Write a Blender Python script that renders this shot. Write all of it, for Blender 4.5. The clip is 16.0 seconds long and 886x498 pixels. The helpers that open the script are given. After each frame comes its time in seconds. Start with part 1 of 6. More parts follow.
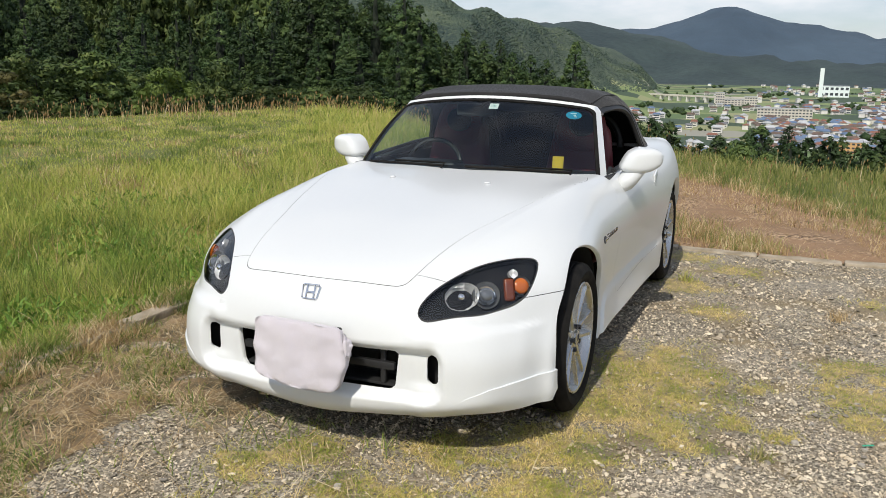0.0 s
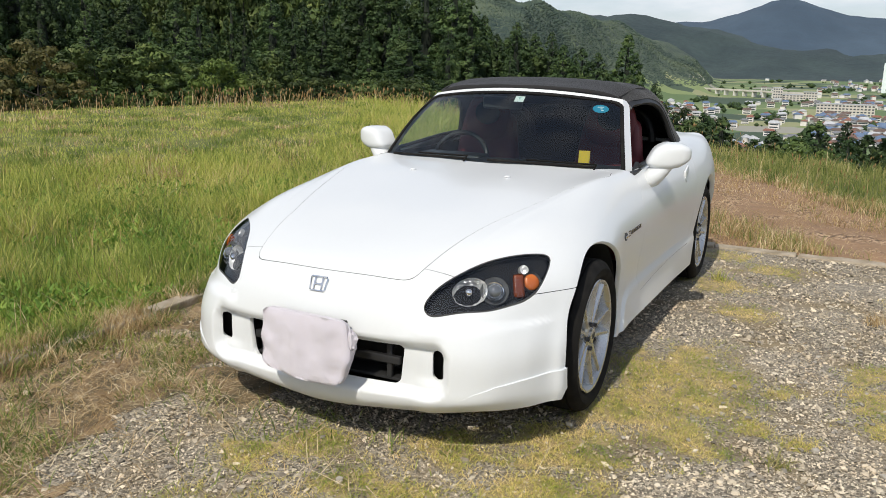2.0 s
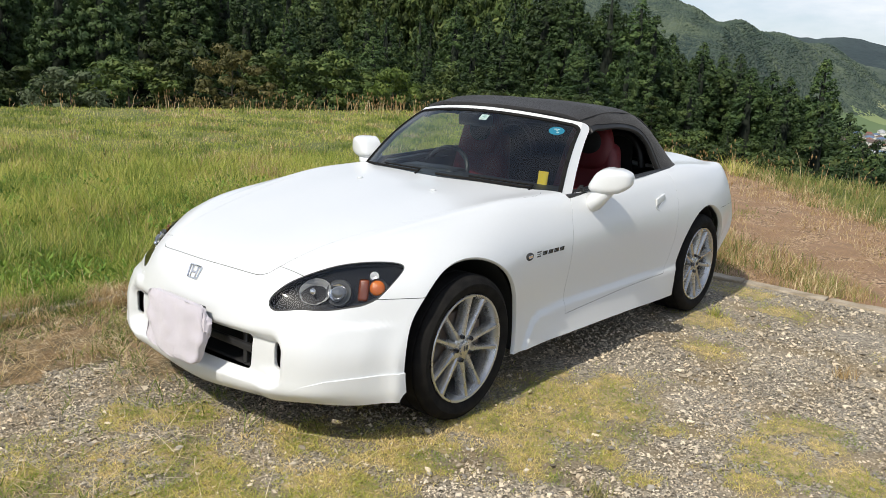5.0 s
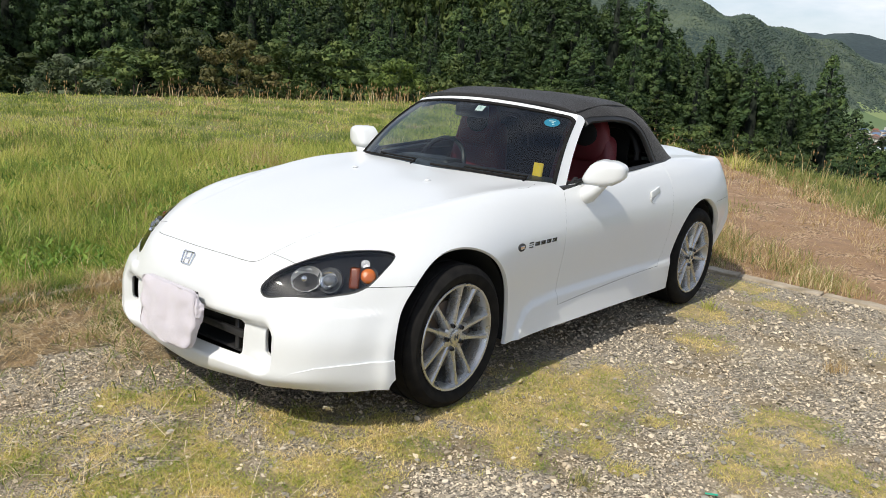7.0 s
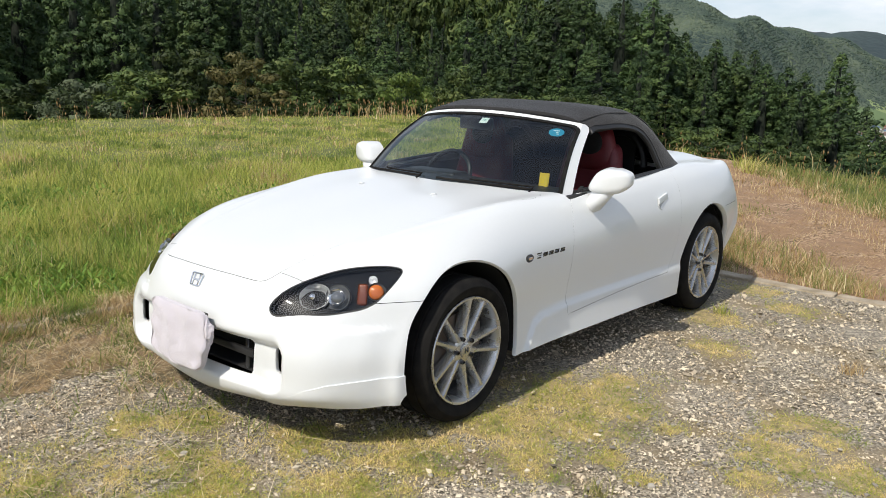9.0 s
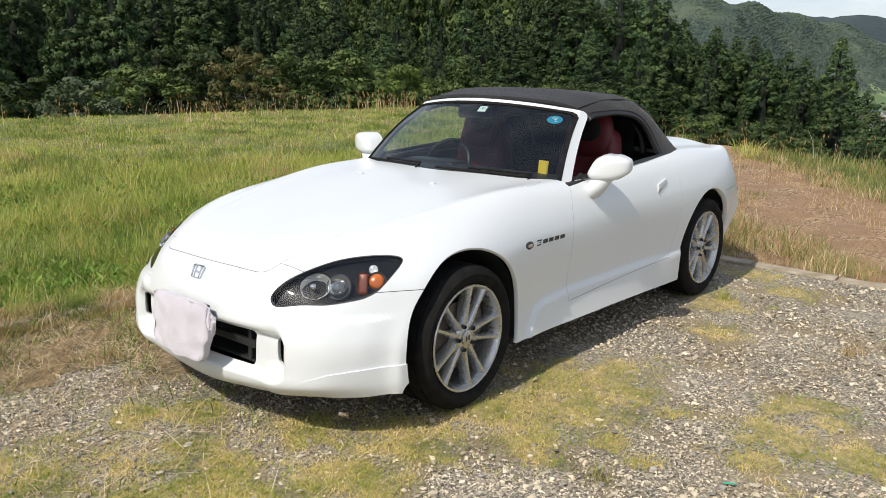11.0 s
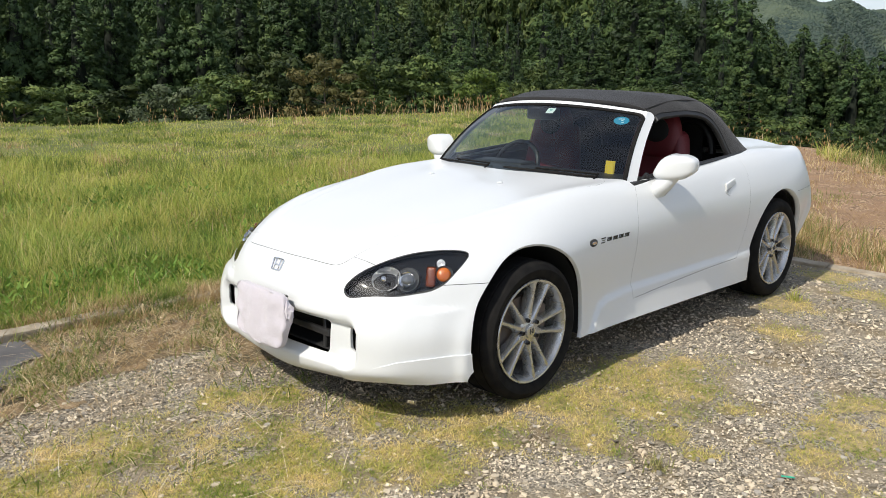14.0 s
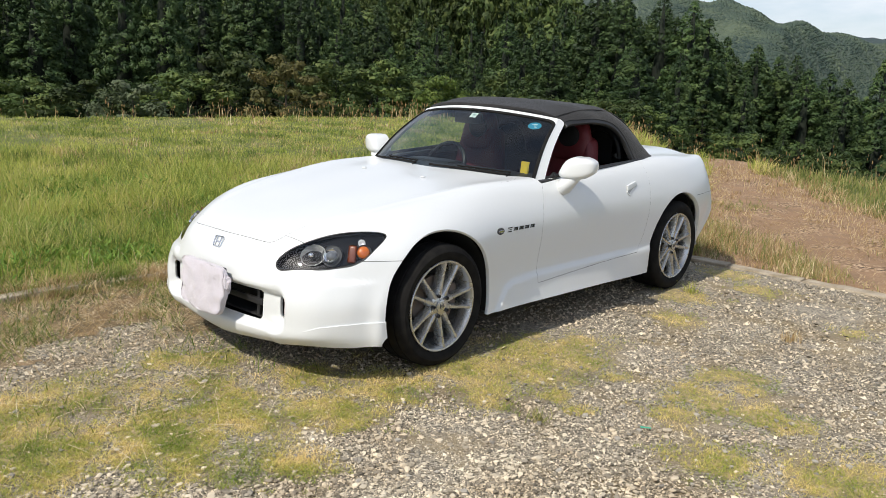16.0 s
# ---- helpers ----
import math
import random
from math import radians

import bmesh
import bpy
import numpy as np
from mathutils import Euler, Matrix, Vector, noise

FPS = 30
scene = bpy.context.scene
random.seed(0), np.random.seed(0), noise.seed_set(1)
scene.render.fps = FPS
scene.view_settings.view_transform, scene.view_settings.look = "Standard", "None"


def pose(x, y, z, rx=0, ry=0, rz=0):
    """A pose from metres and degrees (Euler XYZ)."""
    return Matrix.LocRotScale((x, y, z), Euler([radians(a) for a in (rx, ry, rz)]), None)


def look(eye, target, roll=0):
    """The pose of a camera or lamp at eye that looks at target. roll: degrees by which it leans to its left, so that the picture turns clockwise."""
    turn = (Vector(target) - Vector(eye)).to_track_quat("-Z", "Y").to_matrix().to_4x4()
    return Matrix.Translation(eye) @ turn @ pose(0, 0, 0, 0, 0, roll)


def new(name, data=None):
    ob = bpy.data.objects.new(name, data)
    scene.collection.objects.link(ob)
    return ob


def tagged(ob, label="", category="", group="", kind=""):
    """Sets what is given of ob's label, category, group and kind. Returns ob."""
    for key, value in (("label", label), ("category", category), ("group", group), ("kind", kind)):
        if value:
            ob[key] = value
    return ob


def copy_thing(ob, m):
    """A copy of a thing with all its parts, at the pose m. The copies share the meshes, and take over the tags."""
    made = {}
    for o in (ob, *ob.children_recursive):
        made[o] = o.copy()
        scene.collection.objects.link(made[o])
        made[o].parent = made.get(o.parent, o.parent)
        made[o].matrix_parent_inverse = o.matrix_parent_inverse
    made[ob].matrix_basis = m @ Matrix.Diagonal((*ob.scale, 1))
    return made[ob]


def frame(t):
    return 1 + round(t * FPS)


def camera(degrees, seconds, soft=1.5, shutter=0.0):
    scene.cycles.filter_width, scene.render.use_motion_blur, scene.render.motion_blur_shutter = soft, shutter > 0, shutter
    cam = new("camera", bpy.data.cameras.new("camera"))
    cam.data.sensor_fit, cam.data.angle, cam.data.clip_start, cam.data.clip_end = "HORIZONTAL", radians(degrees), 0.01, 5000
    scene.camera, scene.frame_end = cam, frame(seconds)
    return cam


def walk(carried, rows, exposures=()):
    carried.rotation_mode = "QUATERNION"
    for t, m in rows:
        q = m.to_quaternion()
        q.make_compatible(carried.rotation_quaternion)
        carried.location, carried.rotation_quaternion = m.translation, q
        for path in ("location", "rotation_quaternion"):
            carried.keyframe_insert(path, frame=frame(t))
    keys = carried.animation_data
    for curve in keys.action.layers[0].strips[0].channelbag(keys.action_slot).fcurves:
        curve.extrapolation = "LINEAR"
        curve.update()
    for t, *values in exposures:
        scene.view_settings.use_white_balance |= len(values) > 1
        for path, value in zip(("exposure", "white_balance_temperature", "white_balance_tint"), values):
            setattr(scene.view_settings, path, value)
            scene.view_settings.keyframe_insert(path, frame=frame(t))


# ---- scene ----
cam = camera(56.5, 16.0, soft=0.8)
PATH = [
    (0, (1.553, -3.224, 1.401), (0.798, -1.423, 0.969), 0.6),
    (0.5, (1.54, -3.224, 1.388), (0.762, -1.437, 0.939), 1.3),
    (1, (1.527, -3.209, 1.391), (0.684, -1.455, 0.927), 2.3),
    (1.5, (1.528, -3.188, 1.391), (0.65, -1.452, 0.927), 2.5),
    (2, (1.664, -3.129, 1.398), (0.805, -1.38, 0.948), 0.9),
    (2.5, (1.86, -2.945, 1.392), (0.923, -1.222, 1.001), -0.0),
    (3, (2.187, -2.789, 1.412), (1.138, -1.135, 1.003), 1.0),
    (3.5, (2.518, -2.778, 1.431), (1.391, -1.188, 0.983), 2.0),
    (4, (2.641, -2.669, 1.449), (1.483, -1.098, 1.014), 2.7),
    (6.3, (2.819, -2.62, 1.456), (1.561, -1.129, 1.013), 3.1),
    (6.5, (2.814, -2.616, 1.455), (1.573, -1.111, 1.01), 3.5),
    (7, (2.811, -2.624, 1.453), (1.593, -1.103, 1.001), 3.8),
    (7.5, (2.812, -2.631, 1.454), (1.589, -1.116, 0.998), 3.1),
    (8, (2.813, -2.622, 1.458), (1.554, -1.135, 1.009), 2.2),
    (8.5, (2.824, -2.615, 1.464), (1.556, -1.131, 1.031), 1.9),
    (9, (2.828, -2.61, 1.463), (1.582, -1.105, 1.037), 1.8),
    (9.2, (2.83, -2.611, 1.463), (1.593, -1.098, 1.04), 2.0),
    (11.3, (2.851, -2.615, 1.451), (1.599, -1.12, 1.007), 0.5),
    (11.5, (2.86, -2.621, 1.455), (1.605, -1.126, 1.019), 0.4),
    (12, (2.861, -2.613, 1.448), (1.607, -1.117, 1.013), 0.4),
    (12.5, (2.856, -2.62, 1.447), (1.581, -1.143, 1.008), 1.0),
    (13, (2.849, -2.622, 1.45), (1.533, -1.182, 1.011), 1.3),
    (13.5, (2.884, -2.623, 1.448), (1.52, -1.235, 0.987), 0.8),
    (14, (2.977, -2.699, 1.451), (1.593, -1.323, 1.013), 0.1),
    (14.5, (3.064, -2.821, 1.448), (1.668, -1.435, 1.084), -0.1),
    (15, (3.247, -2.897, 1.463), (1.869, -1.492, 1.104), 0.7),
    (15.5, (3.457, -2.935, 1.465), (2.112, -1.506, 1.083), 2.1),
    (16, (3.479, -2.936, 1.457), (2.163, -1.491, 1.036), 2.2),
]
walk(cam, [(t, look(eye, target, roll)) for t, eye, target, roll in PATH], ((0.0, -0.25), (3.5, -0.18), (6.5, -0.07), (11.5, -0.08), (13.5, -0.06), (15.0, -0.02), (16.0, -0.08)))


# ---- sky, sun ----
world = bpy.data.worlds.new("sky")
scene.world = world
world.use_nodes = True
wn, wl = world.node_tree.nodes, world.node_tree.links
SUN_FROM = Vector((0.0, -0.90, 1.0)).normalized()
sky = wn.new("ShaderNodeTexSky")
sky.sky_type, sky.sun_disc = "NISHITA", False
sky.sun_elevation, sky.sun_rotation = math.asin(SUN_FROM.z), math.atan2(SUN_FROM.x, SUN_FROM.y)
sky.air_density, sky.dust_density, sky.ozone_density = 1.0, 0.7, 1.6
# broken cloud over the whole sky
w_co, w_map, w_cloud, w_ramp, w_mix = (wn.new(k) for k in ("ShaderNodeTexCoord", "ShaderNodeMapping", "ShaderNodeTexNoise", "ShaderNodeValToRGB", "ShaderNodeMix"))
w_map.inputs["Scale"].default_value = (2.2, 2.2, 7.0)
w_cloud.inputs["Scale"].default_value, w_cloud.inputs["Detail"].default_value, w_cloud.inputs["Roughness"].default_value = 1.7, 8.0, 0.55
w_ramp.color_ramp.elements[0].position, w_ramp.color_ramp.elements[1].position = 0.40, 0.66
w_ramp.color_ramp.elements[0].color, w_ramp.color_ramp.elements[1].color = (5.0, 5.6, 6.7, 1), (8.8, 8.9, 9.2, 1)
w_cover = wn.new("ShaderNodeMapRange")
w_cover.inputs["From Min"].default_value, w_cover.inputs["From Max"].default_value = 0.38, 0.62
w_cover.inputs["To Min"].default_value, w_cover.inputs["To Max"].default_value = 0.45, 0.92
wl.new(w_cloud.outputs["Fac"], w_cover.inputs["Value"])
w_sep, w_thin, w_times = wn.new("ShaderNodeSeparateXYZ"), wn.new("ShaderNodeMapRange"), wn.new("ShaderNodeMath")
w_thin.inputs["From Min"].default_value, w_thin.inputs["From Max"].default_value = 0.12, 0.65
w_thin.inputs["To Min"].default_value, w_thin.inputs["To Max"].default_value = 1.0, 0.45
w_times.operation = "MULTIPLY"
wl.new(w_co.outputs["Generated"], w_sep.inputs["Vector"])
wl.new(w_sep.outputs["Z"], w_thin.inputs["Value"])
wl.new(w_cover.outputs["Result"], w_times.inputs[0])
wl.new(w_thin.outputs["Result"], w_times.inputs[1])
wl.new(w_times.outputs["Value"], w_mix.inputs["Factor"])
w_mix.data_type = "RGBA"
wl.new(w_co.outputs["Generated"], w_map.inputs["Vector"])
wl.new(w_map.outputs["Vector"], w_cloud.inputs["Vector"])
wl.new(w_cloud.outputs["Fac"], w_ramp.inputs["Fac"])
wl.new(w_ramp.outputs["Color"], w_mix.inputs["B"])
wl.new(sky.outputs["Color"], w_mix.inputs["A"])
wl.new(w_mix.outputs["Result"], wn["Background"].inputs["Color"])
wn["Background"].inputs["Strength"].default_value = 0.134
sun = new("sun", bpy.data.lights.new("sun", "SUN"))
sun.data.energy, sun.data.angle, sun.data.color = 4.25, radians(0.55), (1.0, 0.94, 0.83)
sun.matrix_world = look(SUN_FROM * 50, (0, 0, 0))


# ---- materials ----
def material(name, colour, rough=0.5, metal=0.0, vary=0.12, size=0.2, fine=40.0, bump=0.0, coat=0.0, second=None, island=0.0, sheen=0.0):
    """A surface with broad stains, fine grain and relief; size: metres of a stain; fine: grains a metre; second: a colour that the stains
    lead to; island: how far loose pieces of one mesh differ in tone."""
    m = bpy.data.materials.new(name)
    m.use_nodes = True
    n, l = m.node_tree.nodes, m.node_tree.links
    b = n["Principled BSDF"]
    b.inputs["Metallic"].default_value = metal
    b.inputs["Coat Weight"].default_value, b.inputs["Coat Roughness"].default_value = coat, 0.03
    b.inputs["Sheen Weight"].default_value = sheen
    geo, broad, grain = n.new("ShaderNodeNewGeometry"), n.new("ShaderNodeTexNoise"), n.new("ShaderNodeTexNoise")
    broad.inputs["Scale"].default_value, broad.inputs["Detail"].default_value = 1.0 / size, 4.0
    grain.inputs["Scale"].default_value, grain.inputs["Detail"].default_value = fine, 3.0
    for tex in (broad, grain):
        l.new(geo.outputs["Position"], tex.inputs["Vector"])
    ramp = n.new("ShaderNodeValToRGB")
    low = second or tuple(c * (1 - 1.6 * vary) for c in colour)
    ramp.color_ramp.elements[0].position, ramp.color_ramp.elements[1].position = 0.34, 0.66
    ramp.color_ramp.elements[0].color, ramp.color_ramp.elements[1].color = (*low, 1), (*colour, 1)
    l.new(broad.outputs["Fac"], ramp.inputs["Fac"])
    tone = n.new("ShaderNodeMapRange")
    tone.inputs["To Min"].default_value, tone.inputs["To Max"].default_value = 1 - vary, 1 + vary
    l.new(grain.outputs["Fac"], tone.inputs["Value"])
    last = tone.outputs["Result"]
    if island:
        piece, times = n.new("ShaderNodeMapRange"), n.new("ShaderNodeMath")
        piece.inputs["To Min"].default_value, piece.inputs["To Max"].default_value = 1 - island, 1 + island
        times.operation = "MULTIPLY"
        l.new(geo.outputs["Random Per Island"], piece.inputs["Value"])
        l.new(piece.outputs["Result"], times.inputs[0])
        l.new(last, times.inputs[1])
        last = times.outputs["Value"]
    scale = n.new("ShaderNodeVectorMath")
    scale.operation = "SCALE"
    l.new(ramp.outputs["Color"], scale.inputs[0])
    l.new(last, scale.inputs["Scale"])
    l.new(scale.outputs["Vector"], b.inputs["Base Color"])
    rr = n.new("ShaderNodeMapRange")
    rr.inputs["To Min"].default_value, rr.inputs["To Max"].default_value = max(0.0, rough * 0.85), min(1.0, rough * 1.15)
    l.new(broad.outputs["Fac"], rr.inputs["Value"])
    l.new(rr.outputs["Result"], b.inputs["Roughness"])
    if bump:
        bp = n.new("ShaderNodeBump")
        bp.inputs["Strength"].default_value, bp.inputs["Distance"].default_value = 1.0, bump
        l.new(grain.outputs["Fac"], bp.inputs["Height"])
        l.new(bp.outputs["Normal"], b.inputs["Normal"])
    return m


def foliage(name, colours, rough=0.6, size=6.0, translucent=0.25, whole=0.0, leaf=0.5):
    """Leaves and blades: colours by loose piece (leaf: its share) and by broad patches of tone, a little light passing through."""
    m = bpy.data.materials.new(name)
    m.use_nodes = True
    n, l = m.node_tree.nodes, m.node_tree.links
    b = n["Principled BSDF"]
    b.inputs["Roughness"].default_value = rough
    b.inputs["Specular IOR Level"].default_value = 0.25
    geo, broad, ramp = n.new("ShaderNodeNewGeometry"), n.new("ShaderNodeTexNoise"), n.new("ShaderNodeValToRGB")
    broad.inputs["Scale"].default_value, broad.inputs["Detail"].default_value = 1.0 / size, 3.0
    l.new(geo.outputs["Position"], broad.inputs["Vector"])
    mixer = n.new("ShaderNodeMath")
    mixer.operation = "MULTIPLY_ADD"
    mixer.inputs[1].default_value = leaf
    half = n.new("ShaderNodeMapRange")
    half.inputs["From Min"].default_value, half.inputs["From Max"].default_value = 0.3, 0.7
    half.inputs["To Min"].default_value, half.inputs["To Max"].default_value = 0.0, 1.0 - leaf
    l.new(broad.outputs["Fac"], half.inputs["Value"])
    l.new(geo.outputs["Random Per Island"], mixer.inputs[0])
    l.new(half.outputs["Result"], mixer.inputs[2])
    while len(ramp.color_ramp.elements) < len(colours):
        ramp.color_ramp.elements.new(0.5)
    for i, c in enumerate(colours):
        ramp.color_ramp.elements[i].position = 0.1 + 0.8 * i / max(1, len(colours) - 1)
        ramp.color_ramp.elements[i].color = (*c, 1)
    l.new(mixer.outputs["Value"], ramp.inputs["Fac"])
    info, tone, scale = n.new("ShaderNodeObjectInfo"), n.new("ShaderNodeMapRange"), n.new("ShaderNodeVectorMath")
    tone.inputs["To Min"].default_value, tone.inputs["To Max"].default_value = 1 - whole, 1 + whole
    scale.operation = "SCALE"
    l.new(info.outputs["Random"], tone.inputs["Value"])
    l.new(ramp.outputs["Color"], scale.inputs[0])
    l.new(tone.outputs["Result"], scale.inputs["Scale"])
    l.new(scale.outputs["Vector"], b.inputs["Base Color"])
    if translucent:
        t, add = n.new("ShaderNodeBsdfTranslucent"), n.new("ShaderNodeMixShader")
        add.inputs["Fac"].default_value = translucent
        l.new(scale.outputs["Vector"], t.inputs["Color"])
        l.new(b.outputs["BSDF"], add.inputs[1])
        l.new(t.outputs["BSDF"], add.inputs[2])
        l.new(add.outputs["Shader"], n["Material Output"].inputs["Surface"])
    return m


def clear_glass(name, tint=(0.9, 0.93, 0.92), rough=0.0, ior=1.5):
    """A thin pane: light passes straight on, gloss by the Fresnel law."""
    m = bpy.data.materials.new(name)
    m.use_nodes = True
    n, l = m.node_tree.nodes, m.node_tree.links
    n.remove(n["Principled BSDF"])
    through_, gloss, fres, mix = (n.new(k) for k in ("ShaderNodeBsdfTransparent", "ShaderNodeBsdfGlossy", "ShaderNodeFresnel", "ShaderNodeMixShader"))
    through_.inputs["Color"].default_value = (*tint, 1)
    gloss.inputs["Roughness"].default_value, fres.inputs["IOR"].default_value = rough, ior
    l.new(fres.outputs["Fac"], mix.inputs["Fac"])
    l.new(through_.outputs["BSDF"], mix.inputs[1])
    l.new(gloss.outputs["BSDF"], mix.inputs[2])
    l.new(mix.outputs["Shader"], n["Material Output"].inputs["Surface"])
    return m


PAINT = material("white_paint", (0.725, 0.74, 0.742), 0.32, vary=0.012, size=0.6, fine=60, coat=0.5)
PAINT.node_tree.nodes["Principled BSDF"].inputs["Coat Roughness"].default_value = 0.12
# white paint greyed, to put the shade of the handle's recess into it
RECESS_SHADE = material("handle_recess", (0.50, 0.51, 0.52), 0.45)
SEAM = material("dark_seam", (0.05, 0.05, 0.05), 0.8)
BLACK = material("black_plastic", (0.018, 0.018, 0.019), 0.5, vary=0.2, size=0.1, fine=300, bump=0.0004)
GLOSS_BLACK = material("gloss_black", (0.012, 0.012, 0.013), 0.15, vary=0.1, size=0.1, coat=0.5)
FABRIC = material("black_canvas", (0.020, 0.019, 0.020), 0.9, vary=0.25, size=0.25, fine=1400, bump=0.0012, sheen=0.1)
RUBBER = material("tyre_rubber", (0.012, 0.0115, 0.0115), 0.75, vary=0.2, size=0.06, fine=200, second=(0.019, 0.018, 0.0165), bump=0.0006)
RUBBER.node_tree.nodes["Principled BSDF"].inputs["Specular IOR Level"].default_value = 0.07
ALLOY = material("silver_alloy", (0.56, 0.56, 0.55), 0.27, metal=0.8, vary=0.05, size=0.1, fine=300)
CHROME = material("chrome", (0.75, 0.75, 0.76), 0.08, metal=1.0, vary=0.02)
DARK_CHROME = material("dark_chrome", (0.10, 0.10, 0.105), 0.25, metal=0.8, vary=0.1)
STEEL = material("brake_steel", (0.13, 0.12, 0.115), 0.5, metal=0.7, vary=0.2, size=0.05, second=(0.22, 0.16, 0.12))
# near-black for wheel wells, cavities and underside: their shade put into the colour
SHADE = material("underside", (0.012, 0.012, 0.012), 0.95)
AMBER = material("amber_lens", (0.50, 0.125, 0.012), 0.16, vary=0.05, size=0.05, fine=500, bump=0.0006, coat=0.6)
LAMP_BLACK = material("lamp_bezel", (0.016, 0.017, 0.020), 0.35, vary=0.1)
LAMP_BLACK.node_tree.nodes["Principled BSDF"].inputs["Specular IOR Level"].default_value = 0.08
LAMP_GREY = material("lamp_grey_plastic", (0.10, 0.105, 0.11), 0.35, vary=0.15, size=0.02, fine=300)
PROJECTOR = material("projector_glass", (0.16, 0.17, 0.18), 0.06, metal=0.5, vary=0.1, size=0.02, coat=1.0)
DARK_AMBER = material("dim_amber_lens", (0.17, 0.038, 0.010), 0.25, vary=0.08, size=0.02, fine=500, bump=0.0006, coat=0.4)
REFLECTOR = material("lamp_reflector", (0.93, 0.94, 0.95), 0.30, metal=0.65, vary=0.03, size=0.02)
GLASS = clear_glass("windscreen_glass", (0.60, 0.71, 0.71), 0.0, 1.68)
LENS = clear_glass("lamp_lens", (0.94, 0.95, 0.95), 0.02, 1.55)
RED_CLOTH = material("red_seat_leather", (0.15, 0.012, 0.017), 0.55, vary=0.15, size=0.15, fine=500, bump=0.0006)
TOWEL = material("lilac_towel", (0.68, 0.63, 0.68), 0.95, vary=0.05, size=0.08, fine=700, bump=0.003, sheen=0.5)
YELLOW = material("yellow_card", (0.80, 0.55, 0.04), 0.6, vary=0.04, size=0.05)
STICK_BLUE = material("blue_sticker", (0.02, 0.30, 0.48), 0.4, vary=0.05)
STICK_WHITE = material("white_sticker", (0.78, 0.85, 0.84), 0.5, vary=0.03)
STICK_GREEN = material("pale_green_print", (0.10, 0.40, 0.35), 0.5)
RED_LAMP = material("red_tail_lens", (0.35, 0.01, 0.012), 0.15, vary=0.05, coat=0.5)


def mirror_material():
    m = material("mirror_glass", (0.85, 0.86, 0.86), 0.01, metal=1.0, vary=0.0)
    return m


MIRROR = mirror_material()
CONCRETE = material("weathered_concrete", (0.46, 0.39, 0.30), 0.9, vary=0.25, size=0.12, fine=90, second=(0.27, 0.22, 0.145), bump=0.006)
ASPHALT = material("old_asphalt", (0.15, 0.14, 0.135), 0.9, vary=0.3, size=0.3, fine=160, bump=0.004)
STONE = material("grey_gravel_stone", (0.50, 0.44, 0.34), 0.85, vary=0.2, size=0.3, fine=200, second=(0.41, 0.335, 0.235), island=0.72, bump=0.001)
def grit_material(name, tones, cells, soil, share):
    """Fine grit: small cells of differing tone with relief, and bare earth between in broad patches."""
    m = material(name, soil, 0.95, vary=0.3, size=0.3, fine=130, second=tuple(c * .75 for c in soil), bump=0.01)
    n, l = m.node_tree.nodes, m.node_tree.links
    geo, vor, ramp, mix, broad, lim, bp = (n.new(k) for k in ("ShaderNodeNewGeometry", "ShaderNodeTexVoronoi", "ShaderNodeValToRGB", "ShaderNodeMix", "ShaderNodeTexNoise", "ShaderNodeMapRange", "ShaderNodeBump"))
    base = n["Principled BSDF"].inputs["Base Color"].links[0].from_socket
    vor.inputs["Scale"].default_value, broad.inputs["Scale"].default_value, broad.inputs["Detail"].default_value = cells, 2.6, 5.0
    l.new(geo.outputs["Position"], vor.inputs["Vector"])
    l.new(geo.outputs["Position"], broad.inputs["Vector"])
    l.new(vor.outputs["Color"], ramp.inputs["Fac"])
    for i, c in enumerate(tones):
        e = ramp.color_ramp.elements[i] if i < 2 else ramp.color_ramp.elements.new(.9)
        e.position, e.color = .15 + .7 * i / (len(tones) - 1), (*c, 1)
    lim.inputs["From Min"].default_value, lim.inputs["From Max"].default_value = share - .08, share + .08
    l.new(broad.outputs["Fac"], lim.inputs["Value"])
    mix.data_type = "RGBA"
    l.new(lim.outputs["Result"], mix.inputs["Factor"])
    l.new(ramp.outputs["Color"], mix.inputs["A"])
    l.new(base, mix.inputs["B"])
    l.new(mix.outputs["Result"], n["Principled BSDF"].inputs["Base Color"])
    bp.inputs["Strength"].default_value, bp.inputs["Distance"].default_value, bp.invert = 0.8, 0.006, True
    l.new(vor.outputs["Distance"], bp.inputs["Height"])
    l.new(bp.outputs["Normal"], n["Principled BSDF"].inputs["Normal"])
    return m


BED = grit_material("gravel_bed", ((0.11, 0.093, 0.07), (0.26, 0.225, 0.17), (0.46, 0.405, 0.32)), 110.0, (0.30, 0.235, 0.14), 0.56)
DIRT = grit_material("brown_dirt", ((0.09, 0.055, 0.03), (0.29, 0.18, 0.098), (0.52, 0.37, 0.235)), 45.0, (0.31, 0.19, 0.105), 0.45)
SOIL = material("field_soil", (0.17, 0.17, 0.045), 0.95, vary=0.4, size=1.2, fine=30, second=(0.10, 0.12, 0.03), bump=0.02)
GRASS_NEAR = foliage("green_grass", [(0.085, 0.14, 0.028), (0.26, 0.36, 0.062), (0.50, 0.52, 0.13), (0.70, 0.59, 0.27)], size=0.6, translucent=0.35)
GRASS_FIELD = foliage("meadow_grass", [(0.14, 0.20, 0.036), (0.34, 0.40, 0.078), (0.56, 0.535, 0.14), (0.68, 0.56, 0.26)], size=1.1, translucent=0.35)
GRASS_SHORT = foliage("short_turf", [(0.13, 0.20, 0.035), (0.32, 0.37, 0.065), (0.70, 0.57, 0.19), (0.90, 0.70, 0.39)], size=0.30, translucent=0.3, leaf=0.36)
